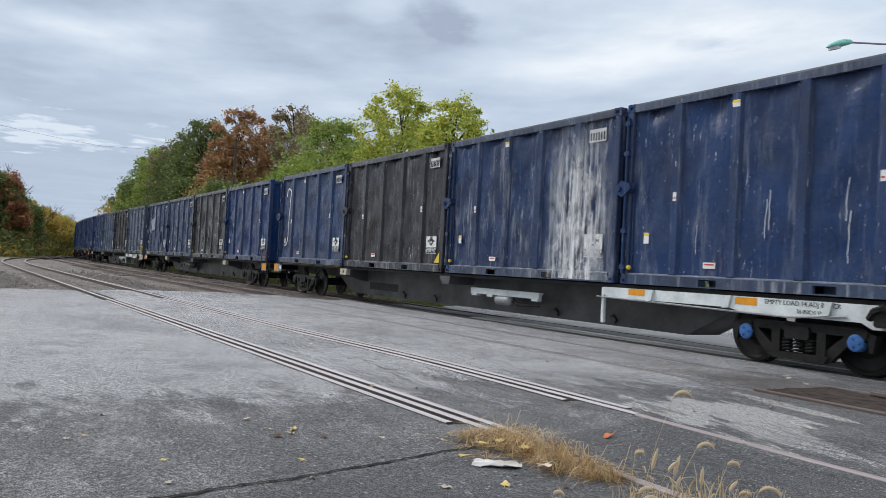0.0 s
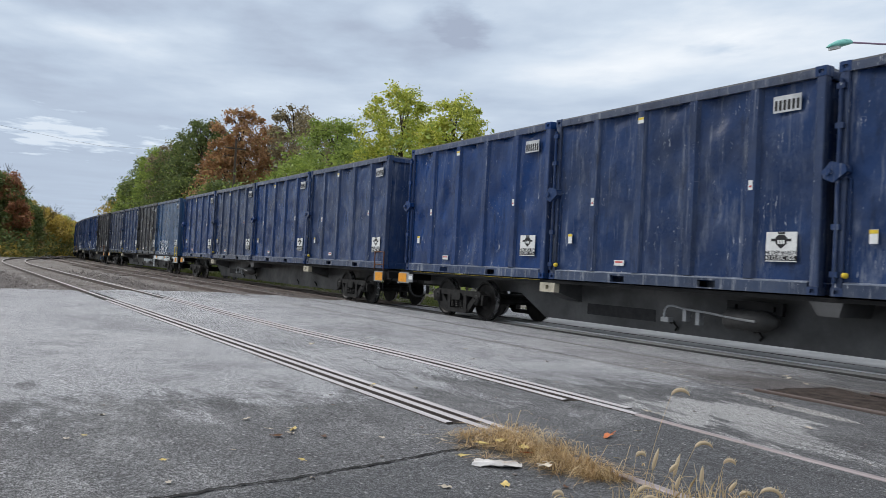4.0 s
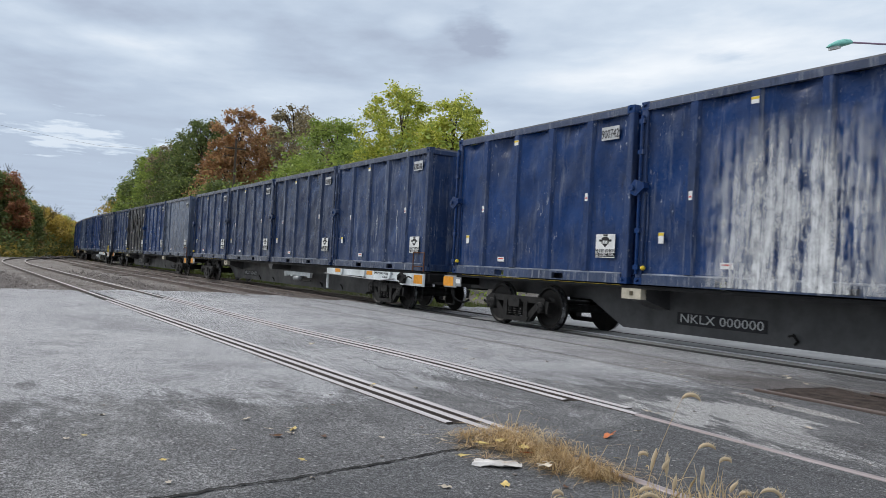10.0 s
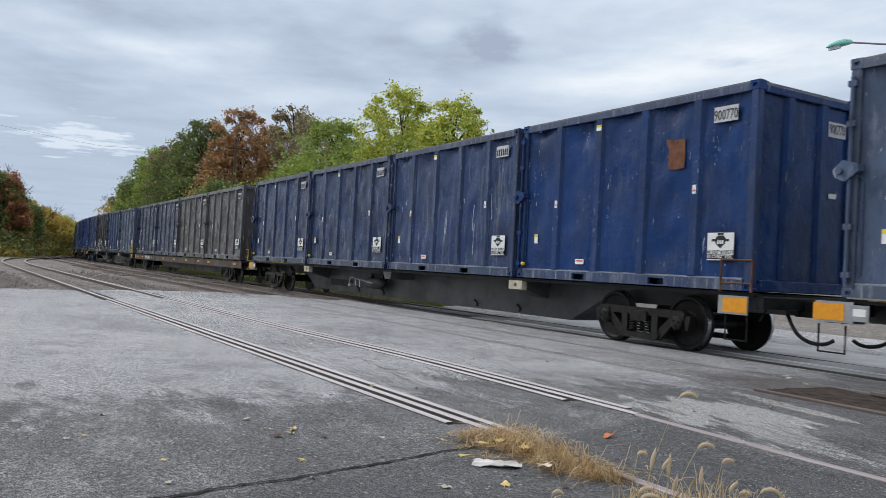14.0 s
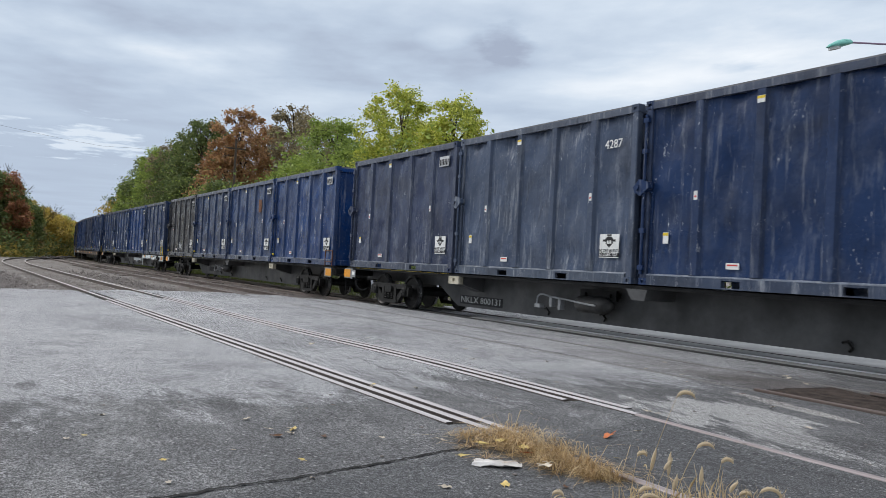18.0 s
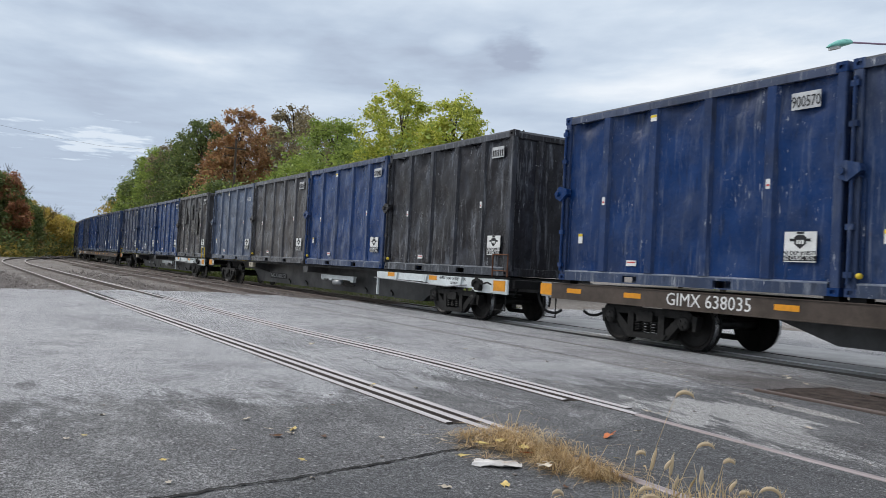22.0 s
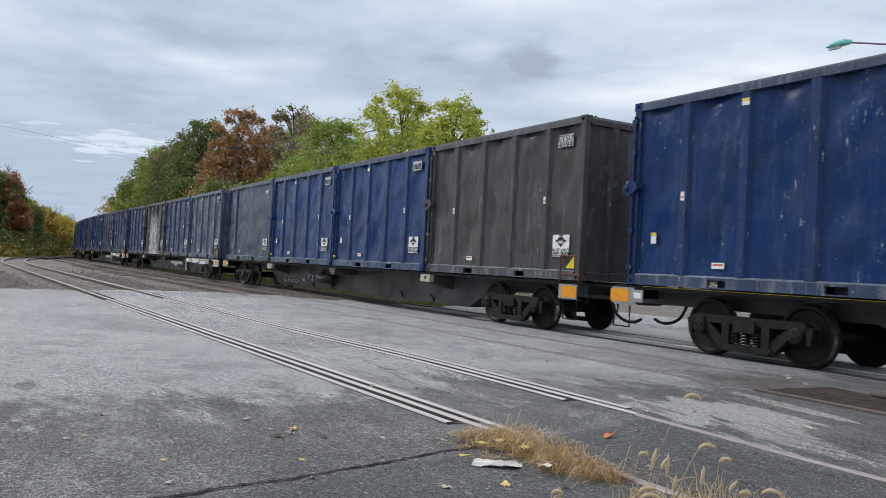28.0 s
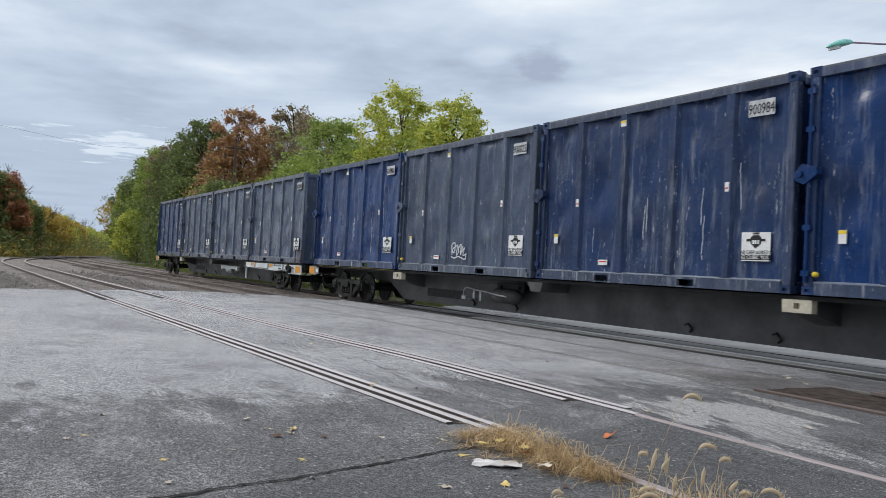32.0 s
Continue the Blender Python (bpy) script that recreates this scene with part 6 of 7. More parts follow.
def ray_point(px, depth):
    """A place on the ground in the direction px (thousandths of the picture's width from its left edge) at a depth."""
    k = (px / 1000 - 0.5) * 1.0954
    return EYE.x + depth * (-0.862 + 0.508 * k), EYE.y + depth * (0.509 + 0.862 * k)


# (direction, depth, height, half width, leaves, seed, count, leaf size, words)
LIME, GREEN, DARKG, RUSTY, DULL, GOLD, RED = LEAF_LIME, LEAF_GREEN, LEAF_DARK, LEAF_RUST, LEAF_DULL, LEAF_GOLD, LEAF_RED
ROWS = [
    (505, 42, 10.4, 1.9, LIME, 1, 15000, 0.115, "yellow green broadleaf tree behind the railway"),
    (447, 46, 11.7, 2.1, LIME, 2, 16000, 0.12, "tall yellow green tree behind the railway"),
    (476, 50, 9.8, 2.4, LIME, 31, 9000, 0.13, "leafy yellow green tree behind the railway"),
    (528, 44, 9.0, 1.9, LIME, 3, 10000, 0.115, "yellow green bushy tree behind the railway"),
    (412, 54, 9.6, 2.4, GREEN, 4, 12000, 0.13, "green broadleaf tree behind the railway"),
    (375, 56, 11.6, 2.4, GREEN, 5, 13000, 0.13, "bright green tree behind the railway"),
    (340, 60, 9.2, 2.8, GREEN, 6, 11000, 0.14, "bushy green tree behind the railway"),
    (312, 62, 7.6, 2.6, GREEN, 38, 9000, 0.14, "low green tree behind the railway"),
    (352, 84, 16.6, 3.5, DULL, 7, 11000, 0.19, "olive brown thinning autumn tree behind the railway"),
    (325, 88, 18.3, 3.0, DULL, 8, 11000, 0.19, "tall brown thinning autumn tree"),
    (298, 92, 17.0, 2.8, RUSTY, 39, 9000, 0.2, "russet autumn tree behind the railway"),
    (266, 84, 17.0, 3.0, RUSTY, 9, 15000, 0.19, "rust red autumn tree behind the railway"),
    (250, 82, 13.6, 2.6, RUSTY, 10, 7000, 0.19, "dark red autumn tree behind the railway"),
    (222, 90, 16.6, 3.2, DARKG, 11, 12000, 0.2, "dark green broadleaf tree behind the railway"),
    (204, 94, 15.0, 3.6, DARKG, 12, 11000, 0.2, "dark green tree behind the railway"),
    (190, 97, 14.7, 2.6, DULL, 40, 6000, 0.2, "brown tinged tree behind the railway"),
    (180, 100, 14.5, 3.6, GREEN, 13, 11000, 0.21, "green tree at the edge of the wood"),
    (164, 108, 13.9, 3.6, DARKG, 14, 10000, 0.22, "dark green tree at the edge of the wood"),
    (147, 117, 9.7, 3.2, GOLD, 15, 6000, 0.22, "yellowing tree at the edge of the wood"),
    (150, 114, 11.7, 3.4, GREEN, 16, 10000, 0.22, "green tree at the edge of the wood"),
    (156, 102, 6.6, 2.8, LIME, 41, 7000, 0.2, "yellow green bushy tree at the edge of the wood"),
    (300, 70, 7.4, 2.8, DARKG, 17, 8000, 0.17, "low dark green tree beside the railway"),
    (250, 76, 8.4, 3.2, DARKG, 18, 9000, 0.18, "low dark green tree beside the railway"),
    (205, 86, 9.5, 3.4, DARKG, 19, 9000, 0.2, "low dark green tree beside the railway"),
    (560, 52, 8.2, 2.4, GREEN, 33, 7000, 0.14, "green tree behind the railway"),
    # across the yard, outside of the curve
    (0, 100, 9.3, 3.2, DARKG, 20, 11000, 0.2, "dark green tree across the yard"),
    (-26, 96, 11.0, 3.4, DARKG, 21, 9000, 0.22, "dark green tree across the yard"),
    (4, 98, 10.2, 2.4, RED, 22, 8000, 0.21, "red autumn tree across the yard"),
    (20, 108, 7.8, 3.2, DARKG, 23, 10000, 0.21, "dark green tree across the yard"),
    (16, 102, 7.0, 2.2, GOLD, 42, 5000, 0.2, "golden bush-like tree across the yard"),
    (30, 118, 8.0, 2.8, GOLD, 45, 8000, 0.22, "golden green autumn tree across the yard"),
    (46, 122, 7.4, 2.4, GOLD, 24, 9000, 0.22, "golden autumn tree across the yard"),
    (32, 110, 4.4, 2.0, RUSTY, 46, 4000, 0.2, "low russet autumn tree across the yard"),
    (56, 130, 6.8, 3.0, GOLD, 25, 9000, 0.23, "yellow autumn tree across the yard"),
    (66, 140, 6.9, 3.0, LIME, 26, 8000, 0.24, "yellow green tree across the yard"),
    (78, 150, 6.3, 3.2, GOLD, 27, 8000, 0.25, "golden tree beyond the curve"),
    (92, 165, 5.6, 3.6, LIME, 28, 8000, 0.26, "green tree beyond the curve"),
    (104, 185, 5.2, 4.0, GREEN, 29, 7000, 0.3, "dull green tree beyond the curve"),
    (120, 215, 4.6, 4.6, DULL, 30, 7000, 0.34, "dull olive tree far beyond the curve"),
    (138, 260, 5.4, 5.5, DARKG, 34, 7000, 0.42, "dull green tree far beyond the curve"),
    # behind the crossing, seen between the cars
    (818, 62, 11.0, 4.0, GREEN, 35, 7000, 0.22, "green tree on the far side of the crossing"),
    (770, 70, 10.0, 3.6, GREEN, 36, 6000, 0.24, "green tree on the far side of the crossing"),
    (978, 75, 6.5, 3.0, RUSTY, 37, 5000, 0.24, "small reddish autumn tree beyond the crossing"),
]
for px, depth, h, w, mat, seed, count, leaf, label in ROWS:
    x, y = ray_point(px, depth)
    tree(x, y, h, w, mat, seed, int(count * 1.7), leaf * 0.78, label, clumps=230)


def thicket(name, spots, mat, seed, count, leaf, label, high=1.8):
    """A bank of bushes: one object of many small leaves."""
    rs = np.random.RandomState(seed)
    centres, radii = [], []
    for x, y, r, hh in spots:
        for _ in range(5):
            centres.append((x + rs.uniform(-r, r), y + rs.uniform(-r, r), rs.uniform(0.1, hh) - 0.2))
            radii.append(rs.uniform(0.5, 1.0) * r * 0.8)
    q = leaf_cloud(rs, np.array(centres), np.array(radii), count, leaf)
    q[..., 2] = np.maximum(q[..., 2], -0.2 + 0.02 * rs.rand(*q.shape[:2]))
    return tagged(part(name, quads_mesh(name, q.reshape(-1, 3), count, 4, mat), None), label, "undergrowth", kind="stuff")


spots = []
tr = random.Random(12)
for k in range(60):
    s = -30 - k * 1.9
    x, y, h = along(s)
    spots.append((x + tr.uniform(-0.6, 0.6), y + 5.0 + tr.uniform(0, 2.0), tr.uniform(0.9, 1.6), tr.uniform(1.5, 4.5)))
thicket("undergrowth", spots, LEAF_DARK, 41, 22000, 0.13, "dark green undergrowth along the foot of the wood")
spots = [(x, y + 2.5, r * 1.3, hh * 2.0) for x, y, r, hh in spots]
thicket("undergrowth", spots, LEAF_GREEN, 42, 22000, 0.15, "tangled green bushes in front of the wood")
def bare_tree(x, y, h, seed):
    """A leafless tree: a trunk that forks into finer and finer twigs."""
    r = random.Random(seed)
    base = tagged(new("tree"), "bare grey leafless tree above the autumn bushes", "tree", "trees along the tracks")
    base.location = (x, y, -0.2)
    g = Geo()

    def fork(p, d, length, rad, left):
        q = p + d * length
        g.tube([p, (p + q) / 2 + Vector((r.uniform(-1, 1), r.uniform(-1, 1), 0)) * length * 0.06, q], [rad, rad * 0.85, rad * 0.65], 4)
        if left:
            for _ in range(3):
                e = (d + Vector((r.uniform(-0.7, 0.7), r.uniform(-0.7, 0.7), r.uniform(-0.1, 0.5)))).normalized()
                fork(q, e, length * r.uniform(0.6, 0.8), rad * 0.6, left - 1)

    fork(Vector((0, 0, 0)), Vector((0, 0, 1)), h * 0.38, 0.013 * h, 4)
    part("trunk", g, BARK, base)


for px, depth, h in ((45, 112, 7.6), (3, 104, 10.6), (80, 150, 7.4), (98, 172, 7.2)):
    x, y = ray_point(px, depth)
    bare_tree(x, y, h, 300 + px)
spots = []
for k in range(44):
    px, depth = -30 + k * 4.2, 92 + max(0, k - 6) * 2.4
    x, y = ray_point(px, depth)
    spots.append((x, y, 1.3 + depth / 110, 1.3 + depth / 110))
thicket("undergrowth", spots, LEAF_DARK, 43, 22000, 0.17, "tangled dark green undergrowth across the yard")
thicket("undergrowth", [(x + 2.0, y + 1.0, r * 0.7, h * 0.45) for x, y, r, h in spots], LEAF_GOLD, 47, 6000, 0.14, "yellowing brush at the foot of the trees across the yard")
spots = [(x - 3, y - 1, r, h * 0.8) for x, y, r, h in spots]
thicket("undergrowth", spots[::3], LEAF_GOLD, 44, 6000, 0.2, "golden bushes across the yard")


def grass_band(name, pick, count, height, mat, seed, label, width=0.012, spread=0.35):
    """Upright blades of grass, one object."""
    rs = np.random.RandomState(seed)
    p = np.array([pick(rs) for _ in range(count)])
    a = rs.uniform(0, 6.283, count)
    hgt = rs.uniform(0.4, 1.0, count) * height
    bend = rs.normal(0, spread, (count, 2)) * hgt[:, None]
    wv = np.stack([np.cos(a), np.sin(a), 0 * a], 1) * width
    tip = p + np.concatenate([bend, hgt[:, None]], 1)
    mid = p + np.concatenate([bend * 0.35, hgt[:, None] * 0.6], 1)
    q = np.stack([p - wv, p + wv, mid + wv * 0.7, tip, mid - wv * 0.7], 1)
    return tagged(part(name, quads_mesh(name, q.reshape(-1, 3), count, 5, mat), None), label, "grass", kind="stuff")


def verge(rs):
    s = -22.2 - rs.uniform(0, 1) ** 1.4 * 67
    x, y, h = along(s)
    return x, y + rs.uniform(1.7, 5.2), -0.2


grass_band("verge_grass", verge, 14000, 0.22, GRASS_GREEN, 6, "green grass and weeds beside the main track", 0.02)


def yard_weeds(rs):
    x, y = ray_point(rs.uniform(-40, 40), rs.uniform(80, 110))
    return x, y, -0.15


grass_band("yard_weeds", yard_weeds, 160, 0.4, GRASS_GREEN, 7, "sparse weeds across the gravel yard", 0.03)


# ================= foreground =================
def clump_spot(rs):
    """Most of the straw lies in a thick mat at one end and thins out along the rail."""
    u = rs.rand() ** 1.25
    wide = 0.12 * (1 - u) ** 0.7 + 0.05
    return -4.80 + 1.25 * u + rs.normal(0, 0.035), -6.99 + 0.05 * u + rs.normal(0, wide), -0.012 + rs.rand() * 0.05 * (1 - u)


def straw(name, pick, count, mat, seed, label, long=1.0):
    """Matted straw: fine arched blades that start low and lie over one another, one object."""
    rs = np.random.RandomState(seed)
    # blades splay out of a few dozen tufts
    tufts = np.array([pick(rs) for _ in range(110)])
    p = tufts[rs.randint(0, 110, count)] + rs.normal(0, 1, (count, 3)) * np.array([0.022, 0.022, 0.0])
    a = rs.uniform(0, 6.283, count)
    run, rise = rs.uniform(0.04, 0.22, count) * long, (rs.uniform(0.1, 1.0, count) ** 2.6 * 0.075 + 0.005) * long
    d = np.stack([np.cos(a), np.sin(a), 0 * a], 1)
    side = np.stack([-np.sin(a), np.cos(a), 0 * a], 1) * rs.uniform(0.0010, 0.0026, count)[:, None]
    up = np.array([0, 0, 1.0])
    m1 = p + d * (run * 0.35)[:, None] + up * rise[:, None]
    m2 = p + d * (run * 0.75)[:, None] + up * (rise * 0.9)[:, None]
    tip = p + d * run[:, None] + up * (rise * rs.uniform(0.1, 0.8, count))[:, None]
    q = np.stack([p - side, p + side, m1 + side, m1 - side, m1 - side, m1 + side, m2 + side, m2 - side, m2 - side, m2 + side, tip + side * 0.2, tip - side * 0.2], 1)
    return tagged(part(name, quads_mesh(name, q.reshape(-1, 3), count * 3, 4, mat), None), label, "grass", kind="stuff")


straw("dry_grass_clump", clump_spot, 3000, STRAW, 15, "matted clump of dry straw-coloured grass over the siding rail")
straw("stray_stems", clump_spot, 150, GRASS_DRY, 16, "long stray dry stems sticking out of the straw clump", 2.1)


def foxtail(x, y, h, lean, droop, size, turn, seed):
    """A foxtail grass: thin curved stalk, bristly head that stands or droops, two leaves."""
    r = random.Random(seed)
    words = "pale straw foxtail grass with a drooping bristly seed head" if droop > 0.5 else "pale straw foxtail grass with an upright bristly seed head"
    base = tagged(new("foxtail_grass"), words, "grass", "foxtail grasses beside the rail")
    base.matrix_basis = pose(x, y, -0.015, 0, 0, turn)
    pts = [Vector((lean * (k / 8) ** 1.5, 0, h * (k / 8))) for k in range(9)]
    g = Geo().tube(pts, [0.0022 - 0.0012 * k / 8 for k in range(9)], 5)
    part("stalk", g, GRASS_DRY, base)
    tip, d = pts[-1], (pts[-1] - pts[-2]).normalized()
    g = Geo()
    a0 = math.atan2(d.x, d.z)
    path = [tip]
    for k in range(1, 9):
        a = a0 + droop * 2.6 * (k / 8)
        path.append(path[-1] + Vector((math.sin(a), 0, math.cos(a))) * size / 8)
    g.tube(path, [0.003, 0.0085, 0.0105, 0.011, 0.011, 0.0105, 0.009, 0.006, 0.0015], 7)
    for k in range(150):
        u = r.uniform(0.03, 1)
        p = path[min(8, int(u * 8))]
        a = r.uniform(0, 6.283)
        side = Vector((math.cos(a) * 0.4, math.sin(a), math.cos(a))).normalized()
        e = p + side * r.uniform(0.012, 0.02) + d * 0.01
        w = side.cross(d).normalized() * 0.0008
        g.add([tuple(p - w), tuple(p + w), tuple(e)], [(0, 1, 2)])
    part("seed_head", g, SEED, base)
    for sgn in (-1, 1):
        g = Geo()
        z = h * r.uniform(0.15, 0.4)
        a = r.uniform(0, 6.283)
        dx, dy = math.cos(a), math.sin(a)
        w = 0.004
        row = [(dx * 0.13 * u, dy * 0.13 * u, z + 0.09 * u - 0.08 * u * u) for u in (0, 0.35, 0.7, 1.0)]
        for (a0, a1), (w0, w1) in zip(zip(row, row[1:]), ((w, w), (w, w * 0.7), (w * 0.7, 0.0004))):
            g.add([(a0[0] - dy * w0, a0[1] + dx * w0, a0[2]), (a0[0] + dy * w0, a0[1] - dx * w0, a0[2]), (a1[0] + dy * w1, a1[1] - dx * w1, a1[2]), (a1[0] - dy * w1, a1[1] + dx * w1, a1[2])], [(0, 1, 2, 3)])
        part("blade", g, GRASS_DRY, base)
    return base


foxtails = []
fr = random.Random(21)
for k, (x, y, h, lean, droop, size) in enumerate([
        (-3.09, -7.16, 0.59, 0.149, 0.85, 0.115), (-3.19, -7.15, 0.25, 0.024, 1.0, 0.07), (-3.12, -7.10, 0.185, 0.017, 0.05, 0.12), (-3.04, -7.04, 0.17, 0.0, 0.02, 0.12), (-3.03, -7.16, 0.22, 0.05, 0.15, 0.07),
        (-3.14, -6.86, 0.283, 0.108, 0.75, 0.12), (-2.97, -6.86, 0.12, 0.0, 0.03, 0.10), (-3.02, -6.70, 0.217, 0.02, 0.95, 0.085), (-3.03, -7.00, 0.10, 0.003, 0.05, 0.07), (-2.83, -6.63, 0.10, 0.039, 0.9, 0.15),
        (-2.92, -6.71, 0.087, 0.005, 0.3, 0.07), (-2.94, -6.63, 0.06, 0.02, 0.8, 0.08), (-3.07, -7.24, 0.093, 0.02, 0.7, 0.09), (-3.30, -7.60, 0.06, 0.006, 1.0, 0.075), (-3.03, -7.28, 0.074, 0.03, 0.9, 0.16), (-2.70, -6.41, 0.06, 0.05, 0.9, 0.12)]):
    foxtails.append((foxtail(x, y, h, lean, droop, size, 59 + fr.uniform(-12, 12), 100 + k), x, y))


def tuft_spot(rs):
    return -2.92 + rs.normal(0, 0.16), -7.0 + rs.normal(0, 0.24), -0.015


grass_band("dry_grass_tuft", tuft_spot, 240, 0.17, GRASS_DRY, 18, "sparse dry grass blades beside the siding rail", 0.003)

# fallen leaves and litter on the road
LEAF_YELLOW_M = plain("yellow_leaf", (0.60, 0.46, 0.17), 0.6, 0, 0.3, 30)
LEAF_ORANGE_M = plain("orange_leaf", (0.50, 0.16, 0.06), 0.6, 0, 0.3, 30)
LEAF_TAN_M = plain("tan_leaf", (0.52, 0.45, 0.36), 0.7, 0, 0.3, 30)
LEAF_BROWN_M = plain("brown_leaf", (0.13, 0.065, 0.035), 0.7, 0, 0.3, 30)
PAPER = plain("dirty_white_paper", (0.66, 0.63, 0.60), 0.7, 0, 0.15, 12)


def leaf_geo(size, seed):
    r = random.Random(seed)
    g = Geo()
    rim = []
    for k in range(11):
        a = 6.283 * k / 11
        rr = size * (0.55 + 0.45 * abs(math.cos(a * 1.5))) * r.uniform(0.8, 1.1)
        rim.append((rr * math.cos(a), rr * 0.7 * math.sin(a), size * r.uniform(0.02, 0.3)))
    vs = [(0, 0, 0.03 * size)] + rim
    g.add(vs, [(0, 1 + k, 1 + (k + 1) % 11) for k in range(11)])
    g.tube([(-size * 0.5, 0, 0.004), (-size * 1.3, 0.1 * size, 0.006)], 0.0016, 4)
    return g


LEAF_KINDS = [leaf_geo(0.032, k).mesh("fallen_leaf", m) for k, m in enumerate((LEAF_YELLOW_M, LEAF_TAN_M, LEAF_BROWN_M, LEAF_TAN_M, LEAF_ORANGE_M))]
LEAF_WORDS = ["small yellow fallen leaf on the asphalt", "pale tan fallen leaf on the asphalt", "brown fallen leaf on the asphalt", "curled tan fallen leaf on the asphalt", "orange fallen leaf on the asphalt"]
lr = random.Random(31)
FIXED = [(-5.42, -8.21, 0, 1.3), (-5.24, -8.39, 2, 1.5), (-5.47, -8.37, 1, 1.0), (-4.41, -7.28, 0, 1.5), (-4.23, -7.09, 0, 1.8), (-3.79, -7.25, 3, 1.9), (-4.35, -7.47, 0, 1.3), (-5.12, -8.10, 2, 0.8), (-4.99, -7.73, 1, 0.8), (-10.56, -6.07, 1, 2.0), (-6.89, -6.43, 1, 1.2), (-3.97, -6.53, 0, 0.9), (-3.76, -7.95, 3, 1.2), (-5.1, -5.12, 3, 1.3), (-5.0, -5.10, 3, 1.0), (-7.21, -6.73, 0, 1.1), (-7.1, -6.80, 1, 1.0),
         (-4.48, -6.13, 4, 2.1), (-4.57, -8.47, 0, 0.8), (-4.86, -7.10, 0, 1.4), (-4.45, -7.12, 0, 1.4), (-3.69, -7.61, 0, 1.3), (-4.33, -9.29, 1, 0.9), (-4.81, -9.22, 0, 0.8), (-5.53, -9.66, 1, 1.0),
         (-4.17, -8.56, 1, 0.9), (-5.86, -8.41, 3, 1.2), (-5.26, -8.37, 2, 1.1), (-5.44, -8.21, 3, 1.1), (-5.16, -8.09, 2, 0.8), (-4.52, -5.79, 3, 0.9), (-4.18, -4.22, 3, 1.3), (-6.66, -4.87, 3, 1.2),
         (-6.73, -1.04, 1, 1.6), (-6.26, -9.34, 1, 1.0), (-8.35, -3.68, 1, 1.4), (-4.1, -7.15, 4, 1.2), (-3.85, -7.18, 3, 1.5)]
for k in range(78):
    if k < len(FIXED):
        x, y, kind, sc = FIXED[k]
    else:
        x = -3.0 - abs(lr.gauss(0, 6))
        y = lr.uniform(-9.6, -0.4)
        kind, sc = lr.choice((0, 1, 1, 2, 2, 3)), lr.uniform(0.6, 1.4)
    ob = tagged(part("fallen_leaf", LEAF_KINDS[kind], None), LEAF_WORDS[kind], "leaf", "fallen leaves on the road")
    ob.matrix_basis = pose(x, y, -0.006 + crown(x, y) + (0.05 if -4.5 < x < -3.7 and -7.3 < y < -7.0 else 0.0), lr.uniform(-12, 12), lr.uniform(-12, 12), lr.uniform(0, 360)) @ Matrix.Scale(sc, 4)
g = Geo()
pr = random.Random(3)
for j in range(6):
    for i in range(8):
        rag = 0.022 if i in (0, 7) or j in (0, 5) else 0.008
        g.v.append((-0.14 + 0.04 * i + pr.uniform(-rag, rag), -0.075 + 0.03 * j + pr.uniform(-rag, rag), pr.uniform(0.0, 0.026)))
g.f += [t for j in range(5) for i in range(7) for t in ((j * 8 + i, j * 8 + i + 1, j * 8 + i + 9), (j * 8 + i, j * 8 + i + 9, j * 8 + i + 8))]
scrap = tagged(part("paper_scrap", g, PAPER), "crumpled dirty white paper scrap on the asphalt", "litter")
scrap.matrix_basis = pose(-4.08, -7.40, -0.008, 0, 0, 55)
g = Geo()
for k in range(60):
    x, y = -3.0 - abs(lr.gauss(0, 5)), lr.uniform(-9.7, -3.2)
    s = lr.uniform(0.004, 0.012)
    g.box(x - s, x + s, y - s * 0.8, y + s * 0.8, -0.012 + crown(x, y), -0.012 + crown(x, y) + s * 0.9, s * 0.3)
tagged(part("loose_pebbles", g, STONE), "small loose pebbles scattered on the asphalt", "pebbles", kind="stuff")

# the long crack and the worn pale patch
g = Geo()
cr = random.Random(4)
line = [(-4.02, -9.9), (-4.07, -9.37), (-4.15, -9.04), (-4.19, -8.72), (-4.28, -8.36), (-4.38, -7.94), (-4.51, -7.52), (-4.56, -7.2)]
pts = []
for (x0, y0), (x1, y1) in zip(line, line[1:]):
    for k in range(10):
        u = k / 10
        pts.append((x0 + (x1 - x0) * u + cr.gauss(0, 0.009), y0 + (y1 - y0) * u))
wide = [cr.uniform(0.007, 0.02) for _ in pts]
for k in range(len(pts) - 1):
    (x0, y0), (x1, y1), w0, w1 = pts[k], pts[k + 1], wide[k], wide[k + 1]
    g.add([(x0 - w0, y0, -0.0045), (x0 + w0, y0, -0.0045), (x1 + w1, y1, -0.0045), (x1 - w1, y1, -0.0045)], [(0, 1, 2, 3)])
tagged(part("crack", g, plain("crack_dirt", (0.02, 0.019, 0.018), 1.0, 0, 0.3, 30)), "long dark crack across the asphalt", "crack", kind="structure")


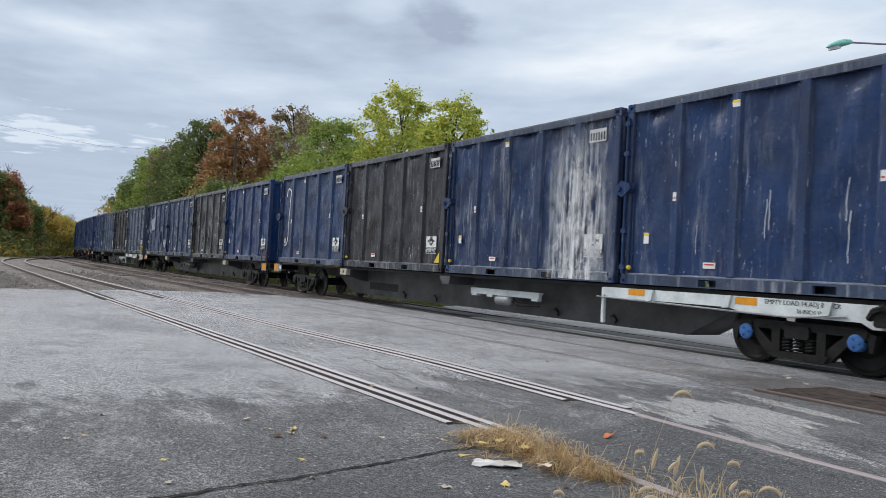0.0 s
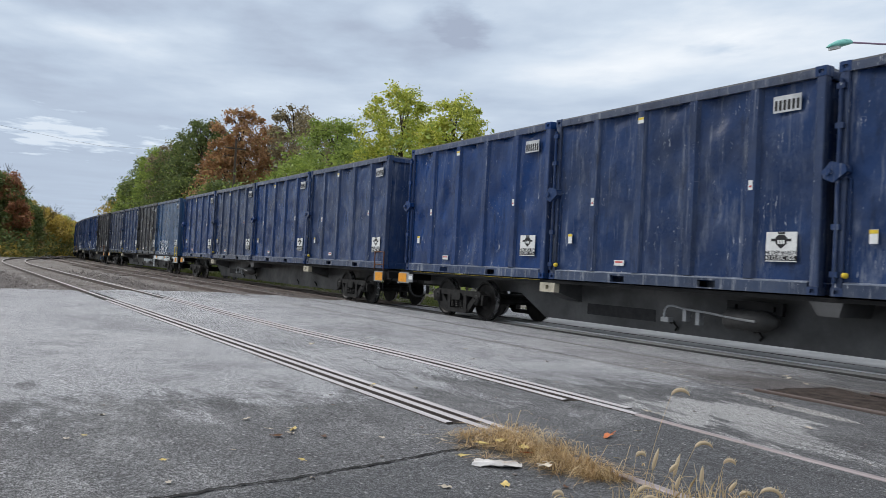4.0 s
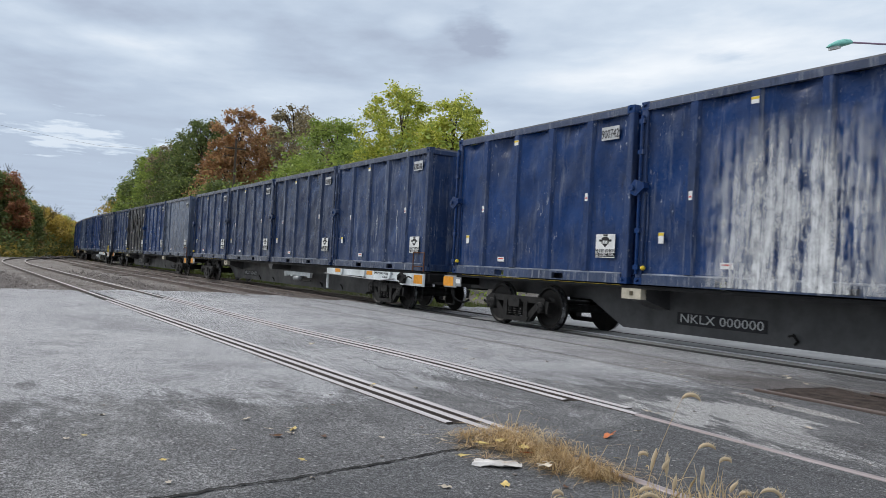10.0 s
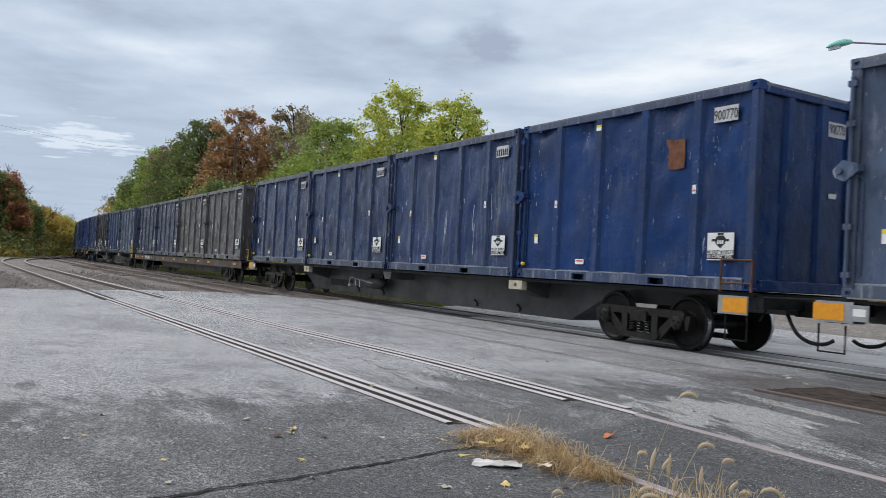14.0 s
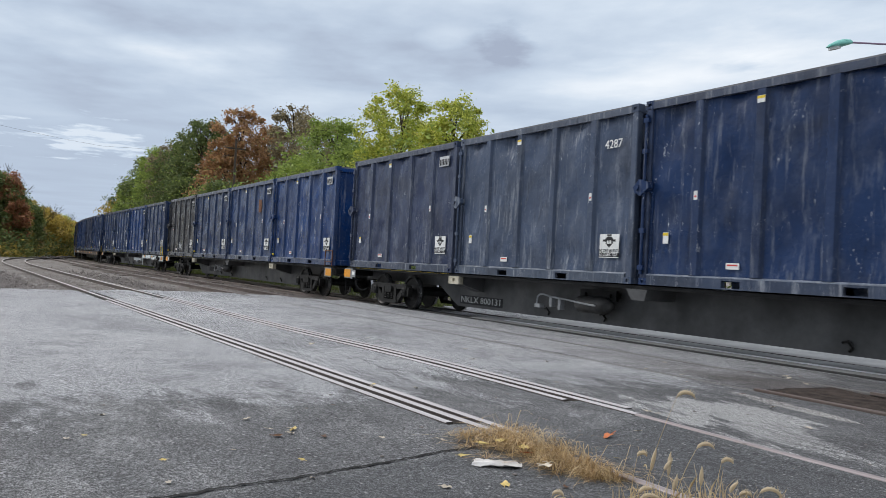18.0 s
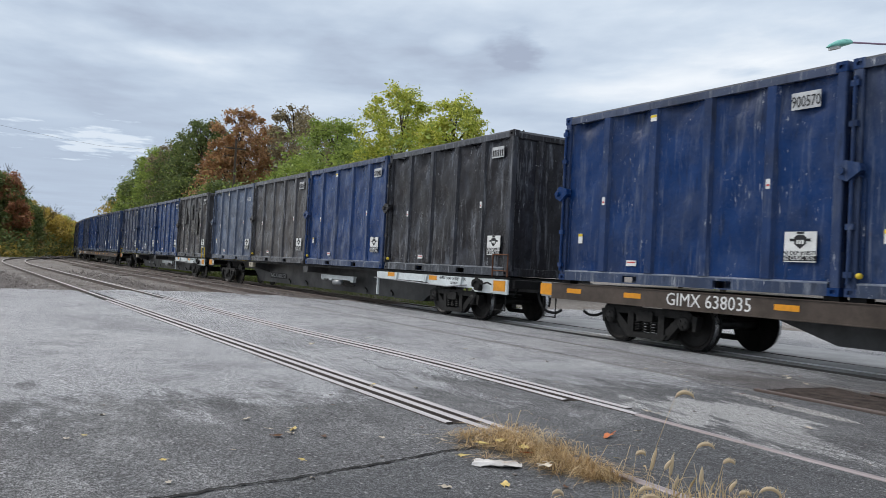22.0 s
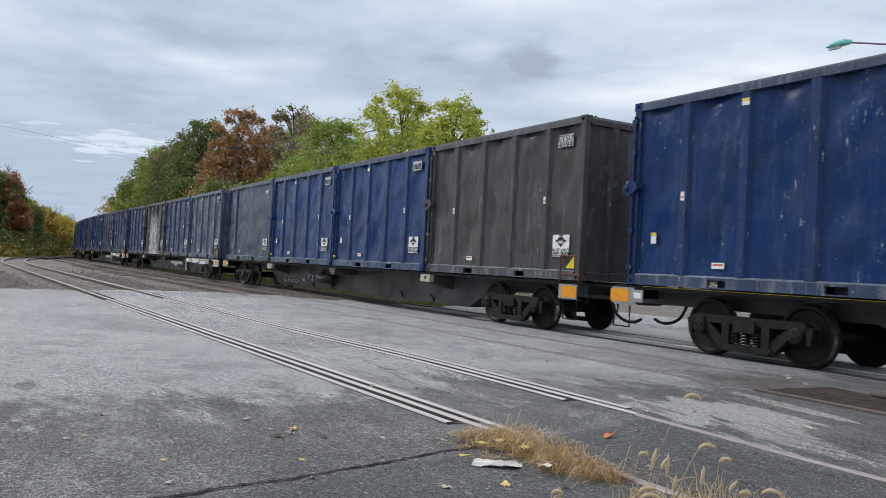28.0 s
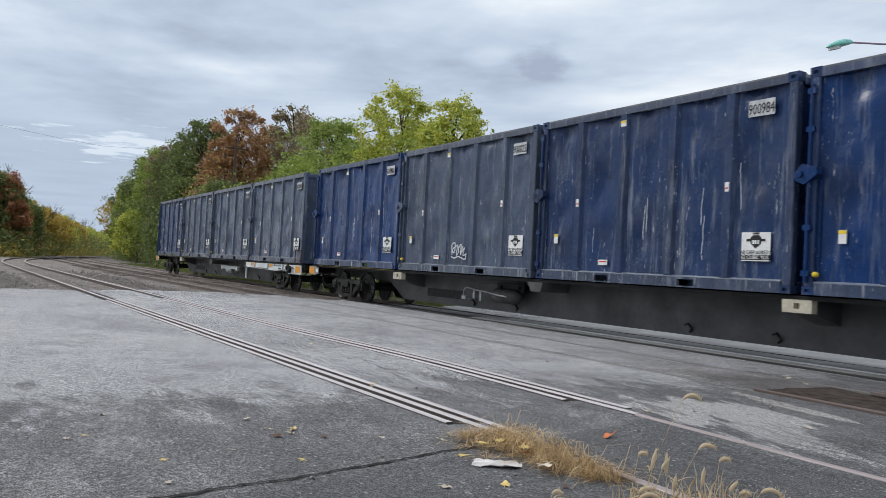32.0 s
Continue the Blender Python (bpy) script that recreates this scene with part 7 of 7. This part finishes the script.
# ================= street lamp, pole, wire, house =================
lamp = tagged(new("street_lamp"), "street lamp with teal cobra head on slim curved arm", "street lamp")
lamp.location = (-11.2, 14.2, -0.42)
TEAL = plain("teal_lamp_paint", (0.20, 0.52, 0.45), 0.45, 0, 0.15, 9)
hd = Vector((-13.42, 9.75, 8.0)) - Vector((-11.2, 14.2, -0.2))
way = Vector((hd.x, hd.y, 0)).normalized()
part("pole", Geo().tube([(0, 0, 0), (0, 0, 4.5), (0, 0, 8.1)], [0.11, 0.09, 0.06], 10), GALV, lamp)
arm_pts = [Vector((0, 0, 7.6)), Vector((0, 0, 8.0)) + way * 0.6, Vector((0, 0, 8.28)) + way * 2.0, Vector((0, 0, 8.30)) + way * 3.4, Vector((hd.x, hd.y, 8.27)) - way * 0.34]
part("arm", Geo().tube(arm_pts, 0.026, 8), plain("faded_purple_arm", (0.30, 0.22, 0.30), 0.5, 0, 0.2, 8), lamp)
g = Geo()
rings = [(-0.36, 0.05, 0.05), (-0.30, 0.09, 0.10), (-0.10, 0.14, 0.15), (0.1, 0.16, 0.13), (0.28, 0.13, 0.07), (0.34, 0.05, 0.02)]
vs = []
side = Vector((-way.y, way.x, 0))
for a, wd, ht in rings:
    c = Vector((hd.x, hd.y, 8.2 - 0.24 * (a + 0.1))) + way * a
    for k in range(10):
        t = 6.283 * k / 10
        vs.append(tuple(c + side * wd * math.cos(t) + Vector((0, 0, (ht if math.sin(t) > 0 else 0.35 * ht) * math.sin(t)))))
g.add(vs, [(i * 10 + k, i * 10 + (k + 1) % 10, (i + 1) * 10 + (k + 1) % 10, (i + 1) * 10 + k) for i in range(5) for k in range(10)] + [tuple(range(9, -1, -1)), tuple(range(50, 60))])
part("lamp_head", g, TEAL, lamp, smooth=True)
c0 = Vector((hd.x, hd.y, 8.10)) + way * 0.12
g = Geo()
vs = [tuple(c0 + Vector((way.x, way.y, -0.24)) * 0.17 * math.cos(6.283 * k / 14) + side * 0.11 * math.sin(6.283 * k / 14) + Vector((0, 0, dz))) for dz in (0.03, -0.05) for k in range(14)]
g.add(vs, [(k, (k + 1) % 14, 14 + (k + 1) % 14, 14 + k) for k in range(14)] + [tuple(range(14)), tuple(range(27, 13, -1))])
part("lens", g, plain("frosted_lens", (0.6, 0.62, 0.6), 0.25, 0, 0.05, 9), lamp)

pole = tagged(new("utility_pole"), "slim dark wooden utility pole in front of the wood", "utility pole")
px_, py_ = ray_point(260, 70)
pole.location = (px_, py_, -0.2)
part("pole", Geo().tube([(0, 0, 0), (0, 0, 6), (0, 0, 11.6)], [0.14, 0.12, 0.09], 8), BARK, pole)
part("crossarm", Geo().box(-0.06, 0.06, -0.9, 0.9, 10.7, 10.82), BARK, pole)
part("insulator", Geo().tube([(0, 0.8, 10.82), (0, 0.8, 10.98)], 0.05, 6), GALV, pole)
wire = [Vector((-68.4, -8.5, 10.0)).lerp(Vector((-93.8, 7.35, 12.6)), u) + Vector((0, 0, -0.5 * 4 * (0.5 - abs(u - 0.5)) * 0.5)) for u in [-1.2 + 0.22 * k for k in range(11)]]
tagged(part("power_line", Geo().tube(wire, 0.009, 5), LID_GREY), "thin dark power line across the sky", "cable")

house = tagged(new("house"), "small white clapboard house with a grey roof beyond the crossing", "house")
hx, hy = ray_point(955, 70)
house.matrix_basis = pose(hx, hy, -0.2, 0, 0, 25)
SIDING = plain("white_siding", (0.62, 0.63, 0.62), 0.6, 0, 0.1, 4)
ROOFING = plain("grey_shingles", (0.13, 0.13, 0.14), 0.9, 0, 0.3, 6)
part("wall", Geo().box(-4, 4, -3, 3, 0, 3.4), SIDING, house)
part("gable", Geo().prism([(-3, 3.4), (3, 3.4), (0, 5.4)], -3.98, 3.98, "yz"), SIDING, house)
for s in (-1, 1):
    g = Geo().prism([(s * 3.4, 3.15), (s * 3.4, 3.3), (0, 5.6), (0, 5.42)], -4.4, 4.4, "yz")
    part("roof", g, ROOFING, house)
DARK_GLASS = plain("window_glass", (0.03, 0.035, 0.04), 0.12, 0, 0.1, 3)
for x in (-2.4, 0, 2.4):
    wi = part("window", Geo().box(x - 0.5, x + 0.5, -3.06, -2.98, 1.1, 2.5), LABEL_WHITE, house)
    part("pane", Geo().box(x - 0.42, x + 0.42, -3.075, -3.062, 1.18, 2.42), DARK_GLASS, wi)
# far hill; the haze of distance is painted into its blue grey
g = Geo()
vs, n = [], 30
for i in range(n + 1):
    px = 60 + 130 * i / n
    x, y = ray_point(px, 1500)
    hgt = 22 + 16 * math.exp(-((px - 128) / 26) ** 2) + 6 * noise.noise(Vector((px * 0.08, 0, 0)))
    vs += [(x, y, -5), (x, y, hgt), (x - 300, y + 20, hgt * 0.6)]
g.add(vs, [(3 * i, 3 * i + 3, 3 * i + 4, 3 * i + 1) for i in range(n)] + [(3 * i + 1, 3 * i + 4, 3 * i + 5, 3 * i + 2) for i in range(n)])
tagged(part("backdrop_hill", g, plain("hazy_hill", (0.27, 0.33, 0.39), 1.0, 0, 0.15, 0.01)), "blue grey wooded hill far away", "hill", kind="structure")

# ================= clouds =================
def cloud_mat():
    k = Nodes("cloud_layer")
    k.n.remove(k.bsdf)
    m = k.n.new("ShaderNodeMapping")
    m.inputs["Rotation"].default_value = (0, 0, radians(31))
    m.inputs["Scale"].default_value = (0.0011, 0.0013, 0.0)
    m.inputs["Location"].default_value = (3.1, 1.7, 0.0)
    k.l.new(k.co, m.inputs["Vector"])
    v = m.outputs[0]
    big = k.noise(1.0, 7, 0.5, v)
    fine = k.noise(3.0, 7, 0.55, v)
    f = k.math("ADD", k.math("MULTIPLY", big, 0.78), k.math("MULTIPLY", fine, 0.22))
    xyz = k.n.new("ShaderNodeSeparateXYZ")
    k.l.new(k.co, xyz.inputs[0])
    # paler towards the north-east
    f = k.math("ADD", f, k.math("MULTIPLY", k.math("SUBTRACT", xyz.outputs["Y"], 700.0), 0.000035))

    # the layer thickens to an even bank in the distance
    far = k.math("SQRT", k.math("ADD", k.math("POWER", xyz.outputs["X"], 2.0), k.math("POWER", xyz.outputs["Y"], 2.0)))
    bank = k.math("MULTIPLY", k.ramp(k.math("MULTIPLY", far, 0.0002), (0.36, 0.0), (0.72, 1.0)), 0.85)
    f = k.math("ADD", k.math("MULTIPLY", f, k.math("SUBTRACT", 1.0, bank)), k.math("MULTIPLY", bank, 0.405))

    def blob(x, y, rx, ry, turn, wobble):
        t = k.n.new("ShaderNodeMapping")
        t.vector_type = "TEXTURE"
        t.inputs["Location"].default_value = (x, y, 0)
        t.inputs["Rotation"].default_value = (0, 0, radians(turn))
        t.inputs["Scale"].default_value = (rx, ry, 1)
        k.l.new(k.co, t.inputs["Vector"])
        d = k.n.new("ShaderNodeVectorMath")
        d.operation = "LENGTH"
        k.l.new(t.outputs[0], d.inputs[0])
        r = k.math("ADD", d.outputs["Value"], k.math("MULTIPLY", k.math("SUBTRACT", fine, 0.5), wobble))
        return k.ramp(r, (0.35, 1.0), (1.15, 0.0))

    f = k.math("SUBTRACT", f, k.math("MULTIPLY", blob(-1370, 745, 150, 95, -29, 3.0), 0.12))
    f = k.math("SUBTRACT", f, k.math("MULTIPLY", blob(-1150, 1260, 110, 90, -45, 3.4), 0.07))
    f = k.math("ADD", f, k.math("MULTIPLY", blob(-4000, 270, 560, 300, -4, 7.0), 0.15))
    f = k.math("ADD", f, k.math("MULTIPLY", blob(-1440, 620, 120, 70, -24, 3.0), 0.08))
    f = k.math("ADD", f, k.math("MULTIPLY", blob(-1500, 1250, 520, 260, 40, 2.0), 0.07))
    col = k.ramp(f, (0.34, (0.37, 0.43, 0.55)), (0.44, (0.485, 0.575, 0.705)), (0.53, (0.61, 0.70, 0.815)), (0.66, (0.89, 0.93, 0.975)))
    e = k.n.new("ShaderNodeEmission")
    k.l.new(col, e.inputs["Color"])
    k.l.new(e.outputs[0], k.n["Material Output"].inputs["Surface"])
    return k.mat


g = Geo()
ahead, across = Vector((-0.861, 0.509, 0)), Vector((0.509, 0.861, 0))
g.add([tuple(ahead * a + across * b) for a, b in ((1050, -2000), (1050, 1300), (24000, -14000), (24000, 8000))], [(0, 1, 3, 2)])
clouds = tagged(part("cloud_layer", g, cloud_mat()), "layer of broken grey overcast cloud drifting slowly", "clouds", kind="structure")
clouds.location, clouds.scale = (0, 0, 100), (0.2, 0.2, 1)

leaf_fly = tagged(part("flying_leaf", leaf_geo(0.05, 40).mesh("flying_leaf", LEAF_BROWN_M), None), "brown leaf tumbling in the wind of the train", "leaf")


# ================= everything that moves =================
def motions():
    times = [float(k) for k in range(33)]
    for i, car in enumerate(cars):
        walk(car, [(t, train_pose(i, t)) for t in times])
    for base, i, slot in containers:
        off = (1.5 - slot) * (FLAT_CPITCH if i in FLAT else CPITCH)
        walk(base, [(t, train_pose(i, t, off, DECK)) for t in times])
    # wheels turn while they pass near
    step = math.degrees(SPEED / FPS / WR)
    for w, a, i in axles:
        s0 = FRONT - PITCH * i + SHIFT[i] - HC + w.parent.location.x + a
        k0 = max(0, int((-55 - s0) / SPEED * FPS))
        k1 = min(32 * FPS, int((4 - s0) / SPEED * FPS))
        rows = [(k / FPS, pose(a, 0, WR, 0, (step * (k - k0)) % 360, 0)) for k in range(k0, k1 + 1)]
        if not rows:
            continue
        if k0 > 0:
            rows.insert(0, (0.0, rows[0][1]))
        if k1 < 32 * FPS:
            rows.append((32.0, rows[-1][1]))
        walk(w, rows)
    walk(clouds, [(0.0, pose(0, 0, 100)), (16.0, pose(-14.3, 35.7, 100)), (32.0, pose(-28.6, 71.4, 100))])
    sway = random.Random(9)
    for ob, x, y in foxtails:
        rz, rows, amp = ob.matrix_basis.to_euler().z, [], sway.uniform(3, 8)
        ph = sway.uniform(0, 6)
        for k in range(65):
            t = k * 0.5
            gust = 1.0 if t < 9 else 0.45
            rows.append((t, pose(x, y, -0.015, amp * gust * math.sin(2.3 * t + ph), amp * gust * (0.6 + math.sin(1.7 * t + ph * 2)), math.degrees(rz))))
        walk(ob, rows)
    walk(leaf_fly, [(0.0, pose(-11.56, -5.22, -0.008)), (1.4, pose(-11.56, -5.22, -0.008)), (1.5, pose(-10.6, -5.7, 0.15, 10, 0, 0)), (1.7, pose(-5.97, -7.57, 0.64, 20, -15, 0)), (1.9, pose(-3.56, -8.62, 0.93, 45, 0, 30)), (2.0, pose(-2.92, -8.92, 0.99, 70, 15, 60)),
                    (2.1, pose(-2.74, -9.00, 0.98, 95, 30, 90)), (2.2, pose(-2.60, -8.97, 1.06, 120, -15, 120)), (2.3, pose(-2.50, -9.00, 1.13, 145, 0, 150)), (2.4, pose(-2.48, -9.15, 1.19, 170, 15, 180)),
                    (2.5, pose(-2.45, -9.30, 1.19, 195, 30, 210)), (2.6, pose(-2.30, -9.44, 1.11, 220, -15, 240)), (2.7, pose(-2.13, -9.55, 1.03, 245, 0, 270)), (2.8, pose(-1.77, -9.52, 0.99, 270, 15, 300)),
                    (2.9, pose(-1.30, -9.51, 0.93, 295, 30, 330)), (3.0, pose(-1.23, -9.38, 0.80, 320, -15, 360)), (3.1, pose(-1.22, -9.26, 0.65, 345, 0, 390)), (3.4, pose(-1.1, -9.1, 0.1, 360, 0, 420)),
                    (3.6, pose(-1.0, -9.0, -0.006, 360, 0, 430)), (32.0, pose(-1.0, -9.0, -0.006, 360, 0, 430))])


motions()
